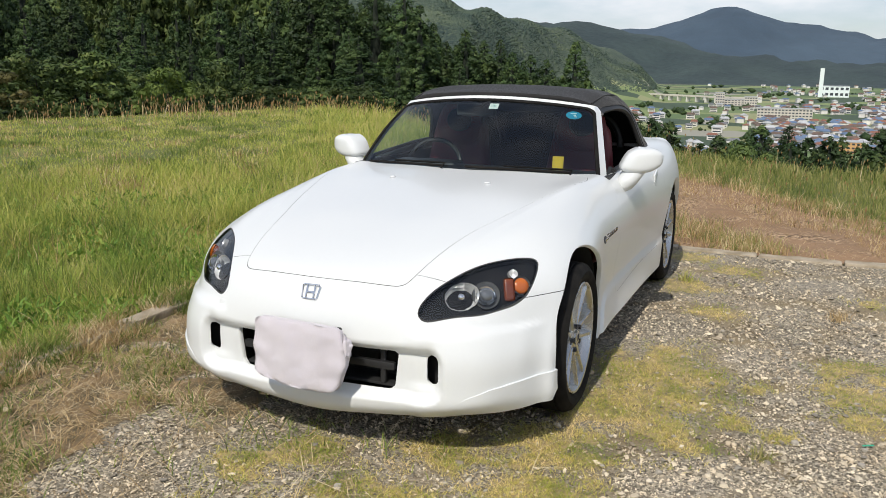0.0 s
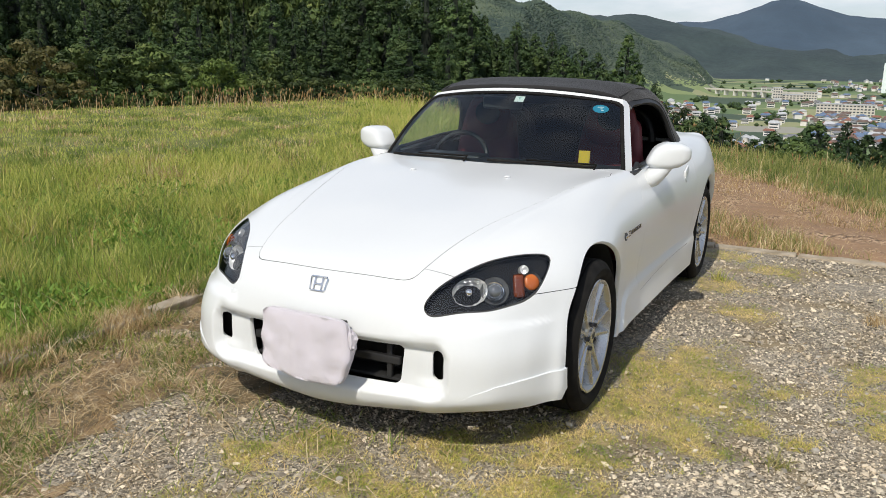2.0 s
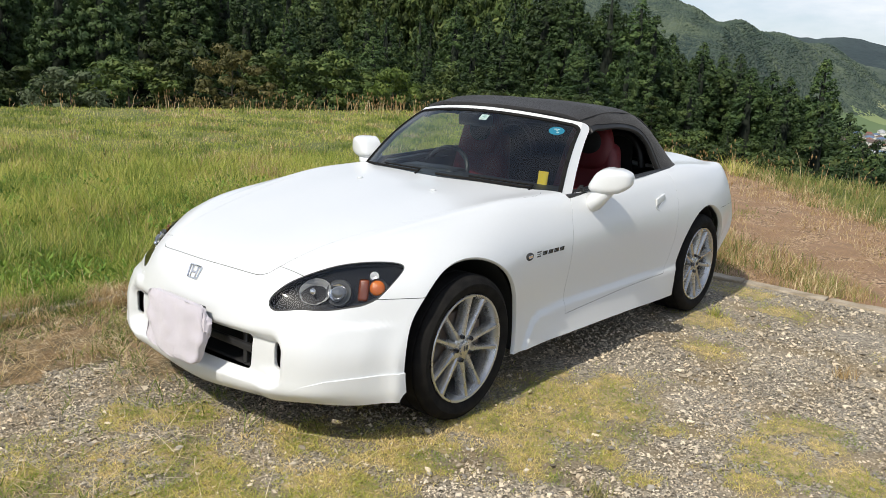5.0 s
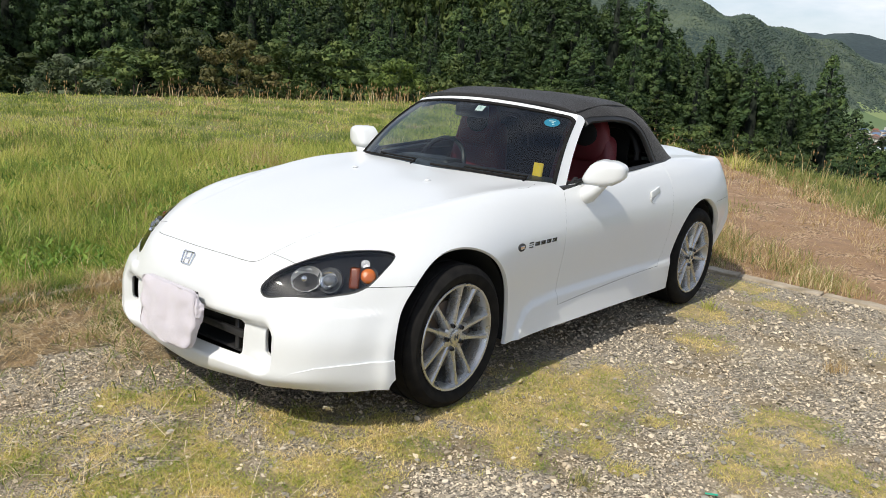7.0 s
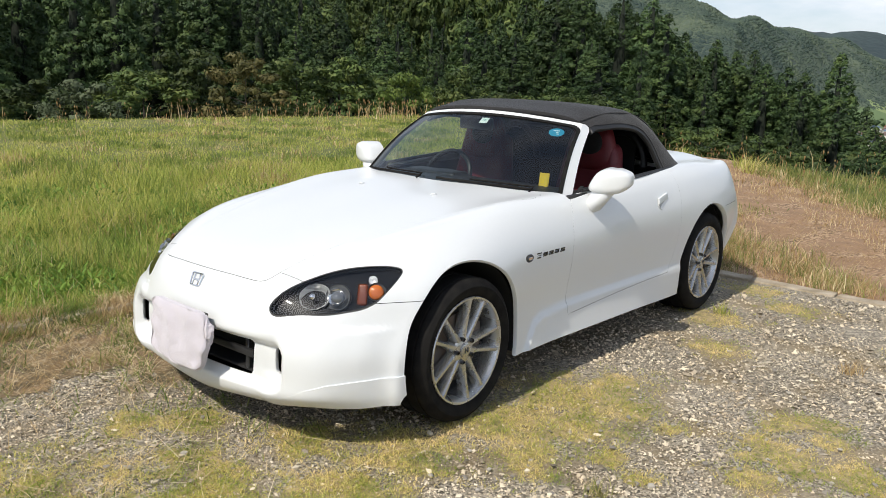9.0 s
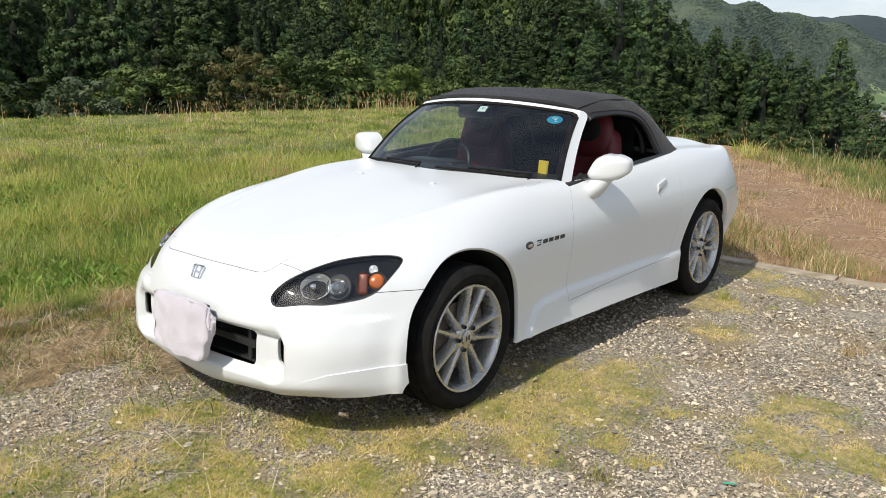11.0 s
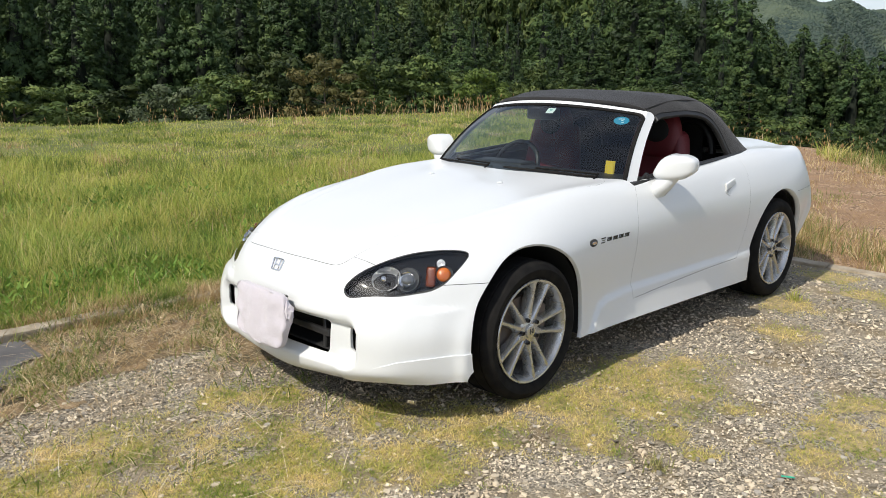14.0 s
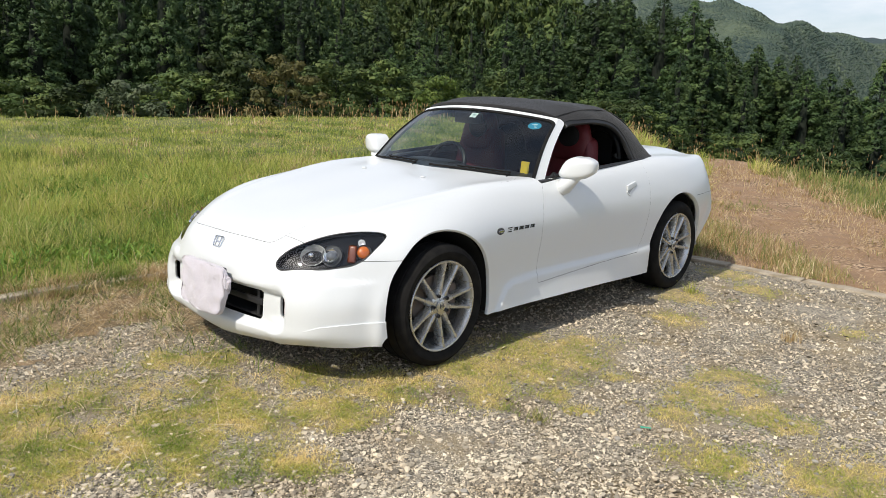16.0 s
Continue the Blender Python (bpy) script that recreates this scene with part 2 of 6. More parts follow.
GRASS_VERGE = foliage("verge_grass", [(0.07, 0.11, 0.026), (0.16, 0.20, 0.05), (0.32, 0.32, 0.10), (0.52, 0.44, 0.21)], size=0.5, translucent=0.3)
PALE_STRAW = foliage("pale_straw", [(0.55, 0.42, 0.24), (0.80, 0.70, 0.50)], size=0.5, translucent=0.1)
THATCH = material("thatch", (0.32, 0.22, 0.12), 0.95, vary=0.4, size=0.12, fine=120, second=(0.09, 0.075, 0.04), bump=0.008)
TURF_MAT = material("turf_soil", (0.46, 0.35, 0.185), 0.95, vary=0.5, size=0.05, fine=90, second=(0.23, 0.195, 0.095), bump=0.008)
CLUMP = foliage("clump_grass", [(0.08, 0.125, 0.03), (0.17, 0.235, 0.05), (0.33, 0.35, 0.09)], size=0.5, translucent=0.3)
CLOVER = foliage("clover_leaves", [(0.075, 0.14, 0.024), (0.18, 0.30, 0.05), (0.34, 0.42, 0.085)], size=0.4, translucent=0.3)
WEED = foliage("dull_weeds", [(0.07, 0.11, 0.022), (0.17, 0.23, 0.045), (0.36, 0.38, 0.09)], size=0.3, translucent=0.2)
LITTER = foliage("dead_litter", [(0.18, 0.11, 0.055), (0.42, 0.29, 0.14), (0.68, 0.53, 0.32)], size=0.5, translucent=0.1)
STRAW = foliage("dry_straw", [(0.19, 0.115, 0.05), (0.49, 0.345, 0.165), (0.82, 0.69, 0.45)], size=0.25, translucent=0.15)
SEED = foliage("seed_heads", [(0.24, 0.14, 0.06), (0.40, 0.27, 0.12)], size=2.0, translucent=0.2)
CEDAR = foliage("cedar_needles", [(0.017, 0.036, 0.013), (0.042, 0.075, 0.024), (0.094, 0.136, 0.039)], size=1.6, translucent=0.08, whole=0.35, leaf=0.3)
BROAD = foliage("broad_leaves", [(0.027, 0.047, 0.013), (0.063, 0.095, 0.024), (0.138, 0.165, 0.045)], size=1.3, translucent=0.15, whole=0.45, leaf=0.35)
RUST_LEAF = foliage("rusty_leaves", [(0.045, 0.048, 0.014), (0.105, 0.098, 0.030), (0.19, 0.155, 0.060)], size=1.2, translucent=0.15, leaf=0.35)
PALE_LEAF = foliage("pale_leaves", [(0.040, 0.058, 0.026), (0.085, 0.110, 0.055), (0.150, 0.175, 0.095)], size=1.2, translucent=0.15, leaf=0.35)
FRESH_LEAF = foliage("fresh_leaves", [(0.045, 0.075, 0.014), (0.100, 0.150, 0.030), (0.190, 0.230, 0.055)], size=1.2, translucent=0.2, leaf=0.35)
# near-black of the crowns' cores: shade between the boughs put into a colour
INNER_SHADE = material("dead_inner_twigs", (0.009, 0.016, 0.007), 1.0, vary=0.3, size=0.6, fine=6)
BARK = material("bark", (0.05, 0.04, 0.032), 0.95, vary=0.3, size=0.5, fine=12, bump=0.02)


# ---- the car's skin: eight design lines from the front lip to the tail, lofted ----
LINES = [
    # centre
    [(0, -.735, .145), (0, -.775, .19), (0, -.788, .285), (0, -.795, .4), (0, -.78, .52), (0, -.735, .625), (0, -.6, .695),
     (0, -.3, .762), (0, .05, .815), (0, .42, .856), (0, .78, .888), (0, 1.2, .925), (0, 1.7, .9), (0, 2.15, .925),
     (0, 2.6, .95), (0, 2.95, .938), (0, 3.2, .88), (0, 3.28, .7), (0, 3.29, .5), (0, 3.22, .3), (0, 3.12, .22)],
    # bonnet, half way out
    [(.27, -.725, .165), (.28, -.765, .205), (.28, -.776, .285), (.28, -.78, .4), (.28, -.762, .52), (.28, -.71, .625), (.28, -.58, .697),
     (.29, -.29, .768), (.3, .06, .82), (.32, .43, .86), (.34, .8, .887), (.35, 1.2, .922), (.36, 1.7, .9), (.37, 2.15, .927),
     (.37, 2.6, .95), (.37, 2.95, .937), (.36, 3.18, .88), (.36, 3.26, .7), (.36, 3.27, .5), (.36, 3.2, .3), (.36, 3.1, .22)],
    # bonnet's edge
    [(.46, -.695, .182), (.47, -.733, .22), (.47, -.74, .285), (.47, -.738, .4), (.465, -.7, .52), (.465, -.63, .615), (.470, -.500, .698),
     (.490, -.250, .769), (.520, .080, .819), (.550, .450, .858), (.585, .84, .876), (.6, 1.2, .905), (.6, 1.7, .91), (.6, 2.15, .93),
     (.59, 2.6, .925), (.58, 2.93, .91), (.56, 3.13, .86), (.56, 3.21, .7), (.56, 3.22, .5), (.56, 3.15, .3), (.55, 3.05, .22)],
    # crown of the wings
    [(.602, -.635, .200), (.612, -.665, .232), (.617, -.670, .285), (.617, -.662, .400), (.607, -.610, .520), (.605, -.530, .616), (.608, -.410, .691),
     (.624, -.200, .768), (.648, .100, .813), (.670, .460, .854), (.7, .86, .866), (.715, 1.25, .885), (.725, 1.7, .912), (.735, 2.12, .93),
     (.72, 2.55, .925), (.7, 2.85, .912), (.67, 3.03, .872), (.68, 3.11, .7), (.69, 3.12, .5), (.68, 3.06, .3), (.66, 2.97, .22)],
    # shoulder
    [(.681, -.552, .195), (.690, -.572, .232), (.698, -.576, .285), (.702, -.565, .400), (.696, -.510, .510), (.708, -.448, .599), (.717, -.335, .670),
     (.739, -.138, .727), (.759, .120, .757), (.755, .47, .775), (.765, .87, .8), (.785, 1.27, .82), (.8, 1.7, .845), (.82, 2.1, .855),
     (.81, 2.5, .868), (.78, 2.78, .86), (.75, 2.95, .82), (.755, 3, .68), (.765, 3.01, .5), (.75, 2.95, .31), (.73, 2.87, .23)],
    # waist
    [(.758, -.466, .196), (.768, -.474, .230), (.773, -.476, .285), (.778, -.466, .380), (.778, -.428, .460), (.785, -.376, .530), (.81, -.31, .58),
     (.835, -.14, .625), (.845, .12, .625), (.815, .47, .62), (.815, .87, .62), (.83, 1.27, .625), (.85, 1.7, .64), (.872, 2.1, .66),
     (.872, 2.5, .66), (.842, 2.78, .65), (.82, 2.92, .62), (.82, 2.96, .55), (.812, 2.95, .46), (.785, 2.87, .32), (.77, 2.8, .24)],
    # lower flank
    [(.803, -.430, .198), (.810, -.434, .226), (.815, -.434, .252), (.818, -.425, .32), (.821, -.408, .36), (.828, -.374, .39), (.835, -.3, .4),
     (.85, -.14, .4), (.85, .12, .4), (.8, .47, .38), (.79, .87, .375), (.8, 1.27, .375), (.825, 1.7, .385), (.865, 2.1, .4),
     (.87, 2.5, .41), (.835, 2.73, .42), (.81, 2.82, .42), (.805, 2.85, .41), (.8, 2.85, .38), (.79, 2.82, .31), (.775, 2.76, .25)],
    # sill
    [(.815, -.41, .198), (.82, -.412, .210), (.823, -.408, .222), (.825, -.4, .230), (.827, -.385, .237), (.83, -.35, .24), (.835, -.28, .23),
     (.84, -.14, .21), (.84, .12, .2), (.815, .47, .2), (.815, .87, .195), (.82, 1.27, .19), (.83, 1.7, .185), (.845, 2.1, .19),
     (.85, 2.5, .24), (.83, 2.71, .29), (.81, 2.79, .3), (.8, 2.81, .3), (.795, 2.81, .29), (.785, 2.79, .27), (.775, 2.74, .25)],
]


def spline_weights(knots, at):
    """Rows of weights of a natural cubic spline through values at the knots."""
    n, h = len(knots), np.diff(knots)
    a, b = np.eye(n), np.zeros((n, n))
    for i in range(1, n - 1):
        a[i, i - 1:i + 2] = h[i - 1], 2 * (h[i - 1] + h[i]), h[i]
        b[i, i - 1:i + 2] = 6 / h[i - 1], -6 / h[i - 1] - 6 / h[i], 6 / h[i]
    bend = np.linalg.solve(a, b)
    k = np.clip(np.searchsorted(knots, at, "right") - 1, 0, n - 2)
    u, eye = (at - knots[k])[:, None], np.eye(n)
    hk, w = h[k][:, None], (knots[k + 1] - at)[:, None]
    return (bend[k] * w**3 + bend[k + 1] * u**3) / (6 * hk) + (eye[k] / hk - bend[k] * hk / 6) * w + (eye[k + 1] / hk - bend[k + 1] * hk / 6) * u


def loft(net, n_along, n_across, dense=0.0):
    """A dense grid of places through a net of places; dense: how far the rows crowd towards the start."""
    ka = np.r_[0, np.cumsum(np.linalg.norm(np.diff(net, axis=0), axis=2).mean(1))]
    kb = np.r_[0, np.cumsum(np.linalg.norm(np.diff(net, axis=1), axis=2).mean(0))]
    q = np.linspace(0, 1, n_along)
    wa, wb = spline_weights(ka, ka[-1] * (q + dense * q * (q - 1) * (1 - q))), spline_weights(kb, np.linspace(0, kb[-1], n_across))
    return np.einsum("ai,ijk,bj->abk", wa, net, wb)


def step(x):
    x = np.clip(x, 0, 1)
    return x * x * (3 - 2 * x)


def box_gap(x, z, cx, cz, hx, hz, r):
    """Signed distance to a rounded rectangle: minus inside."""
    qx, qz = np.abs(x - cx) - hx + r, np.abs(z - cz) - hz + r
    return np.hypot(np.maximum(qx, 0), np.maximum(qz, 0)) + np.minimum(np.maximum(qx, qz), 0) - r


def grid_normals(p):
    n = np.cross(np.gradient(p, axis=0), np.gradient(p, axis=1))
    n /= np.linalg.norm(n, axis=2, keepdims=True) + 1e-9
    return n


def car_skin(n_along=250, n_across=211):
    half = np.array(LINES, float).transpose(1, 0, 2)
    net = np.concatenate([half[:, :0:-1] * (-1, 1, 1), half], 1)
    p = loft(net, n_along, n_across, .72)
    n = grid_normals(p)
    if n[n_along // 3, n_across // 2, 2] < 0:
        n = -n
    x, y, z = np.abs(p[..., 0]), p[..., 1], p[..., 2]
    # sill below its crease, the lip of the bumper, the mouth of the air intake
    crease = np.interp(y, (.40, .46, .52, .60, .78, 1.95, 2.02), (.17, .25, .325, .352, .36, .372, .375))
    d = .013 * step((crease - z) / .022) * step((x - .6) / .1) * step((y - .38) / .04) * step((2.02 - y) / .03)
    out = .016 * step((.500 - z) / .013) * step((-.20 - y) / .08) * step((x - .37) / .07) * step((.80 - x) / .09)
    mouth = box_gap(x, z, 0, .343, .50, .09, .05)
    d -= .040 * step((.012 - mouth) / .026) * step((-.55 - y) / .05)
    d -= .010 * step((x - .36) / .08) * step((.510 - x) / .05) * step((.05 - mouth) / .05) * step((-.52 - y) / .05) * step((z - .28) / .03)
    ridge = np.interp(y, (-.41, -.10, .24, .56, .8), (.496, .565, .633, .677, .70))
    d += .005 * step((ridge - x) / .03) * step((y + .45) / .3) * step((.95 - y) / .1)
    p = p + n * d[..., None] + n * (1, 1, .15) * out[..., None]
    return p, grid_normals(p) * np.sign((grid_normals(p) * n).sum(2, keepdims=True))


# ---- building helpers ----
def mesh_of(name, verts, faces, mats, smooth=True, slots=None, normals=None):
    me = bpy.data.meshes.new(name)
    me.from_pydata([tuple(map(float, v)) for v in verts], [], [tuple(map(int, q)) for q in faces])
    for m in mats if isinstance(mats, (list, tuple)) else [mats]:
        me.materials.append(m)
    me.polygons.foreach_set("use_smooth", [bool(smooth)] * len(me.polygons))
    if slots is not None:
        me.polygons.foreach_set("material_index", [int(s) for s in slots])
    if normals is not None:
        me.normals_split_custom_set_from_vertices([tuple(map(float, n)) for n in normals])
    me.update()
    return me


def big_mesh(name, verts, loops, sizes, mat, smooth=False):
    """A mesh straight from arrays: verts (n, 3), one run of corner numbers, and the number of corners of each face."""
    me = bpy.data.meshes.new(name)
    me.vertices.add(len(verts))
    me.vertices.foreach_set("co", np.asarray(verts, np.float32).ravel())
    me.loops.add(len(loops))
    me.loops.foreach_set("vertex_index", np.asarray(loops, np.int32))
    me.polygons.add(len(sizes))
    me.polygons.foreach_set("loop_start", np.r_[0, np.cumsum(sizes)[:-1]].astype(np.int32))
    me.polygons.foreach_set("use_smooth", np.full(len(sizes), smooth))
    me.materials.append(mat)
    me.update(calc_edges=True)
    me.validate()
    return me


def put(name, me, parent=None, label="", m=None):
    ob = new(name, me)
    if parent is not None:
        ob.parent = parent
    if m is not None:
        ob.matrix_basis = m
    if label:
        ob["label"] = label
    return ob


def part(name, bm, mat, parent, label="", smooth=True, m=None):
    """Links a bmesh as ONE mesh object under a thing or under a part."""
    me = bpy.data.meshes.new(name)
    bm.normal_update()
    bm.to_mesh(me)
    bm.free()
    me.materials.append(mat)
    me.polygons.foreach_set("use_smooth", [smooth] * len(me.polygons))
    if smooth:
        me.set_sharp_from_angle(angle=radians(38))
    return put(name, me, parent, label, m)


def box(size, at=(0, 0, 0), bevel=0.0, segments=2, turn=None):
    bm = bmesh.new()
    bmesh.ops.create_cube(bm, size=1)
    bmesh.ops.scale(bm, vec=size, verts=bm.verts)
    if bevel:
        bmesh.ops.bevel(bm, geom=list(bm.edges), offset=bevel, segments=segments, profile=0.6, affect="EDGES")
    bmesh.ops.transform(bm, matrix=Matrix.Translation(at) @ (turn or Matrix.Identity(4)), verts=bm.verts)
    return bm


def joined(*bms):
    out = bmesh.new()
    for b in bms:
        me = bpy.data.meshes.new("tmp")
        b.to_mesh(me)
        b.free()
        out.from_mesh(me)
        bpy.data.meshes.remove(me)
    return out


def tube(points, radius, sides=8, closed=False):
    """A round bar along points."""
    bm, rings = bmesh.new(), []
    pts = [Vector(p) for p in points]
    for i, p in enumerate(pts):
        a, b = (pts[i - 1], pts[(i + 1) % len(pts)]) if closed else (pts[max(i - 1, 0)], pts[min(i + 1, len(pts) - 1)])
        q = (b - a).to_track_quat("Z", "Y")
        r = radius[i] if isinstance(radius, (list, tuple)) else radius
        rings.append([bm.verts.new(p + q @ Vector((r * math.cos(k * math.tau / sides), r * math.sin(k * math.tau / sides), 0))) for k in range(sides)])
    n = len(rings)
    for i in range(n if closed else n - 1):
        for k in range(sides):
            bm.faces.new((rings[i][k], rings[i][(k + 1) % sides], rings[(i + 1) % n][(k + 1) % sides], rings[(i + 1) % n][k]))
    if not closed:
        bm.faces.new(rings[0][::-1])
        bm.faces.new(rings[-1])
    return bm


def lathe(profile, sides=48, axis="x"):
    """Turns a profile of (along the axis, radius) about an axis."""
    bm, rings = bmesh.new(), []
    for a, r in profile:
        ring = []
        for k in range(sides):
            c, s = r * math.cos(k * math.tau / sides), r * math.sin(k * math.tau / sides)
            ring.append(bm.verts.new((a, c, s) if axis == "x" else ((c, a, s) if axis == "y" else (c, s, a))))
        rings.append(ring)
    for a, b in zip(rings, rings[1:]):
        for k in range(sides):
            bm.faces.new((a[k], b[k], b[(k + 1) % sides], a[(k + 1) % sides]))
    return bm


# ---- the lie of the land: a plateau, a wooded drop, a valley, hills ----
def land(x, y):
    x, y = np.asarray(x, float), np.asarray(y, float)
    az, r = np.degrees(np.arctan2(-x, y)), np.hypot(x, y)
    edge = np.interp(az, (-180, -60, -30, -10, 0, 14, 20, 25, 32, 45, 60, 75, 110, 180), (70, 40, 10.8, 9.5, 10.9, 11.9, 13, 18.5, 25, 21.8, 19.2, 18.2, 45, 70))
    d = r - edge
    right = np.interp(d, (0, 3, 30, 100, 260, 700, 2400, 1e4), (0, -1.2, -12, -32, -60, -60, -36, -36))
    left = np.interp(d, (0, 3, 25, 60, 120, 200, 330, 500, 2000), (0, -.8, -5, -9, -8, 8, 40, 46, 40))
    low = np.interp(d, (0, 3, 25, 60, 120, 300, 600, 2000), (0, -.8, -5, -9, -12, -24, -45, -45))
    rise = step((az - 29) / 8)
    left = left * rise + low * (1 - rise)
    w = step((az - 6) / 19) * step((150 - az) / 40)
    h = right * (1 - w) + left * w
    # green hill across the side valley, dark ridge, haze-blue mountain at the valley's end
    hill = np.interp(az, (6, 8.2, 9.7, 12.2, 15.1, 17.1, 23.8, 28, 40, 75, 100), (-3.2, -1.5, .2, 1.3, 2.6, 3.05, 4.7, 5.2, 5.5, 5.5, 0))
    foot = np.interp(az, (11, 15, 21), (1250, 1050, 480))
    up = step((r - foot) / 620) * step((foot + 1420 - r) / 700)
    h = h + np.maximum((foot + 620) * np.tan(np.radians(hill)) - h, 0) * up * step((az - 5.5) / 3)
    fold = 3.0 * np.sin(az * .62 + r * .004) + 3.5 * np.sin(az * 1.3 - r * .011 + 1) + 1.6 * np.sin(az * 2.9 + r * .017)
    h = h + fold * up * step((az - 7) / 4) * step((r - foot - 40) / 250)
    ridge = np.interp(az, (-40, -12, -6, -1, 4, 8, 10.5, 13, 40), (.2, .25, .3, .45, .9, 1.7, 2.3, 2.9, 3))
    h = h + np.maximum(2900 * np.tan(np.radians(ridge)) - h, 0) * step((r - 2350) / 500) * step((3500 - r) / 500)
    peak = np.interp(az, (-60, -20, -12, -7, -4, -1.4, 1, 2.8, 4.3, 5.6, 7, 9, 11, 14, 20, 60), (1, .8, 1.1, 1.5, 2.0, 2.55, 3.0, 3.5, 3.95, 3.65, 3.2, 2.7, 2.45, 2.2, 2, 1))
    h = h + np.maximum(4400 * np.tan(np.radians(peak)) - h, 0) * step((r - 3500) / 900)
    return h


def build_ground():
    azs = np.radians(np.concatenate([np.arange(-180, -14, 4.0), np.arange(-14, 90, 0.5), np.arange(90, 180, 4.0)]))
    rs = np.concatenate([np.linspace(0.4, 30, 75), np.geomspace(31, 4750, 110)])
    a, r = np.meshgrid(azs, rs, indexing="ij")
    x, y = -np.sin(a) * r, np.cos(a) * r
    z = land(x, y)
    rough = np.array([[noise.fractal(Vector((px * .006, py * .006, 3.0)), 1.0, 2.0, 5) for px, py in zip(rx, ry)] for rx, ry in zip(x, y)])
    bumps = np.array([[noise.noise(Vector((px * .35, py * .35, 7.0))) for px, py in zip(rx, ry)] for rx, ry in zip(x, y)])
    z = z + rough * np.clip((r - 1500) * .025, 0, 26) * step((z + 34) / 20) + bumps * .05 * step((r - 5) / 6) * (r < 60)
    lot = step((x + 1.75) / .1) * step((3.55 - y) / .1)
    z = z - .035 - .06 * lot
    na, nr = x.shape
    verts = np.stack([x, y, z], -1).reshape(-1, 3)
    faces, slots, az_of = [], [], np.degrees(azs)
    for i in range(na):
        j = (i + 1) % na
        for k in range(nr - 1):
            faces.append((i * nr + k, i * nr + k + 1, j * nr + k + 1, j * nr + k)[::-1])
            rr, zz = r[i, k], z[i, k]
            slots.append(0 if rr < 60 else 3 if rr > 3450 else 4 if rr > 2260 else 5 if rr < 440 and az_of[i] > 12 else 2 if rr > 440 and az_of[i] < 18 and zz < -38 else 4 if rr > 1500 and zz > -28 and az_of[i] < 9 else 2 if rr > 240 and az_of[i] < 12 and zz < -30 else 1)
    verts = np.vstack([verts, [(0, 0, -.095)]])
    for i in range(na):
        faces.append((i * nr, ((i + 1) % na) * nr, len(verts) - 1)[::-1])
        slots.append(0)
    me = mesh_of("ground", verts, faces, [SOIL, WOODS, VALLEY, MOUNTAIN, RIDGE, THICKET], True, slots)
    me.flip_normals() if me.polygons[5000].normal.z < 0 else None
    return tagged(put("ground", me), "grassy hilltop falling to a wooded slope, valley and hills", "ground", kind="structure")


def valley_material():
    """Plots of rice, meadow and bare earth on the valley floor."""
    m = material("valley_plots", (0.12, 0.16, 0.05), 0.95, vary=0.2, size=60, fine=0.2)
    n, l = m.node_tree.nodes, m.node_tree.links
    vor, ramp, geo = n.new("ShaderNodeTexVoronoi"), n.new("ShaderNodeValToRGB"), n.new("ShaderNodeNewGeometry")
    vor.inputs["Scale"].default_value = 1 / 70
    l.new(geo.outputs["Position"], vor.inputs["Vector"])
    l.new(vor.outputs["Color"], ramp.inputs["Fac"])
    cr = ramp.color_ramp
    cr.interpolation = "CONSTANT"
    for p, c in ((0.0, (0.11, 0.165, 0.065)), (0.3, (0.20, 0.25, 0.10)), (0.45, (0.055, 0.085, 0.050)), (0.62, (0.27, 0.28, 0.14)), (0.72, (0.145, 0.20, 0.08)), (0.86, (0.30, 0.29, 0.24))):
        e = cr.elements[0] if p == 0 else cr.elements.new(p)
        e.position, e.color = p, (*c, 1)
    l.new(ramp.outputs["Color"], n["Principled BSDF"].inputs["Base Color"])
    return m


# far hillside: haze is mixed into these dulled greens
WOODS = material("wooded_hillside", (0.095, 0.122, 0.075), 0.95, vary=0.3, size=60, fine=0.12, second=(0.040, 0.060, 0.048), bump=2.0)
# ground under the near woods: the trees' shade is put into its dark colour
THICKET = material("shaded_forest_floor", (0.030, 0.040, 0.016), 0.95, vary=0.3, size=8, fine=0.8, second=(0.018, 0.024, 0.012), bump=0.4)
VALLEY = valley_material()
# ridge and mountain: the blue haze of distance is painted into both base colours
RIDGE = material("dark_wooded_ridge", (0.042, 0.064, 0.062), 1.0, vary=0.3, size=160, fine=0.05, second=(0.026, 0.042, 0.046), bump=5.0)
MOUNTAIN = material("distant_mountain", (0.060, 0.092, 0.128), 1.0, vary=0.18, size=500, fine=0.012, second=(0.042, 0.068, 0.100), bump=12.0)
build_ground()


def strip(name, xs, ys, height, mat, label, category, wobble=0.0, inside=None):
    """A sheet of ground over a grid, with small unevenness; inside(x, y) keeps part of it."""
    x, y = np.meshgrid(xs, ys, indexing="ij")
    z = np.array([[height + wobble * noise.noise(Vector((px * 1.7, py * 1.7, 1.0))) + .35 * wobble * noise.noise(Vector((px * 9, py * 9, 4.0))) for px, py in zip(rx, ry)] for rx, ry in zip(x, y)])
    n, k = x.shape
    faces = []
    for i in range(n - 1):
        for j in range(k - 1):
            if inside is None or inside((x[i, j] + x[i + 1, j]) / 2, (y[i, j] + y[i, j + 1]) / 2):
                faces.append((i * k + j, (i + 1) * k + j, (i + 1) * k + j + 1, i * k + j + 1))
    me = mesh_of(name, np.stack([x, y, z], -1).reshape(-1, 3), faces, mat)
    return tagged(put(name, me), label, category, kind="structure")


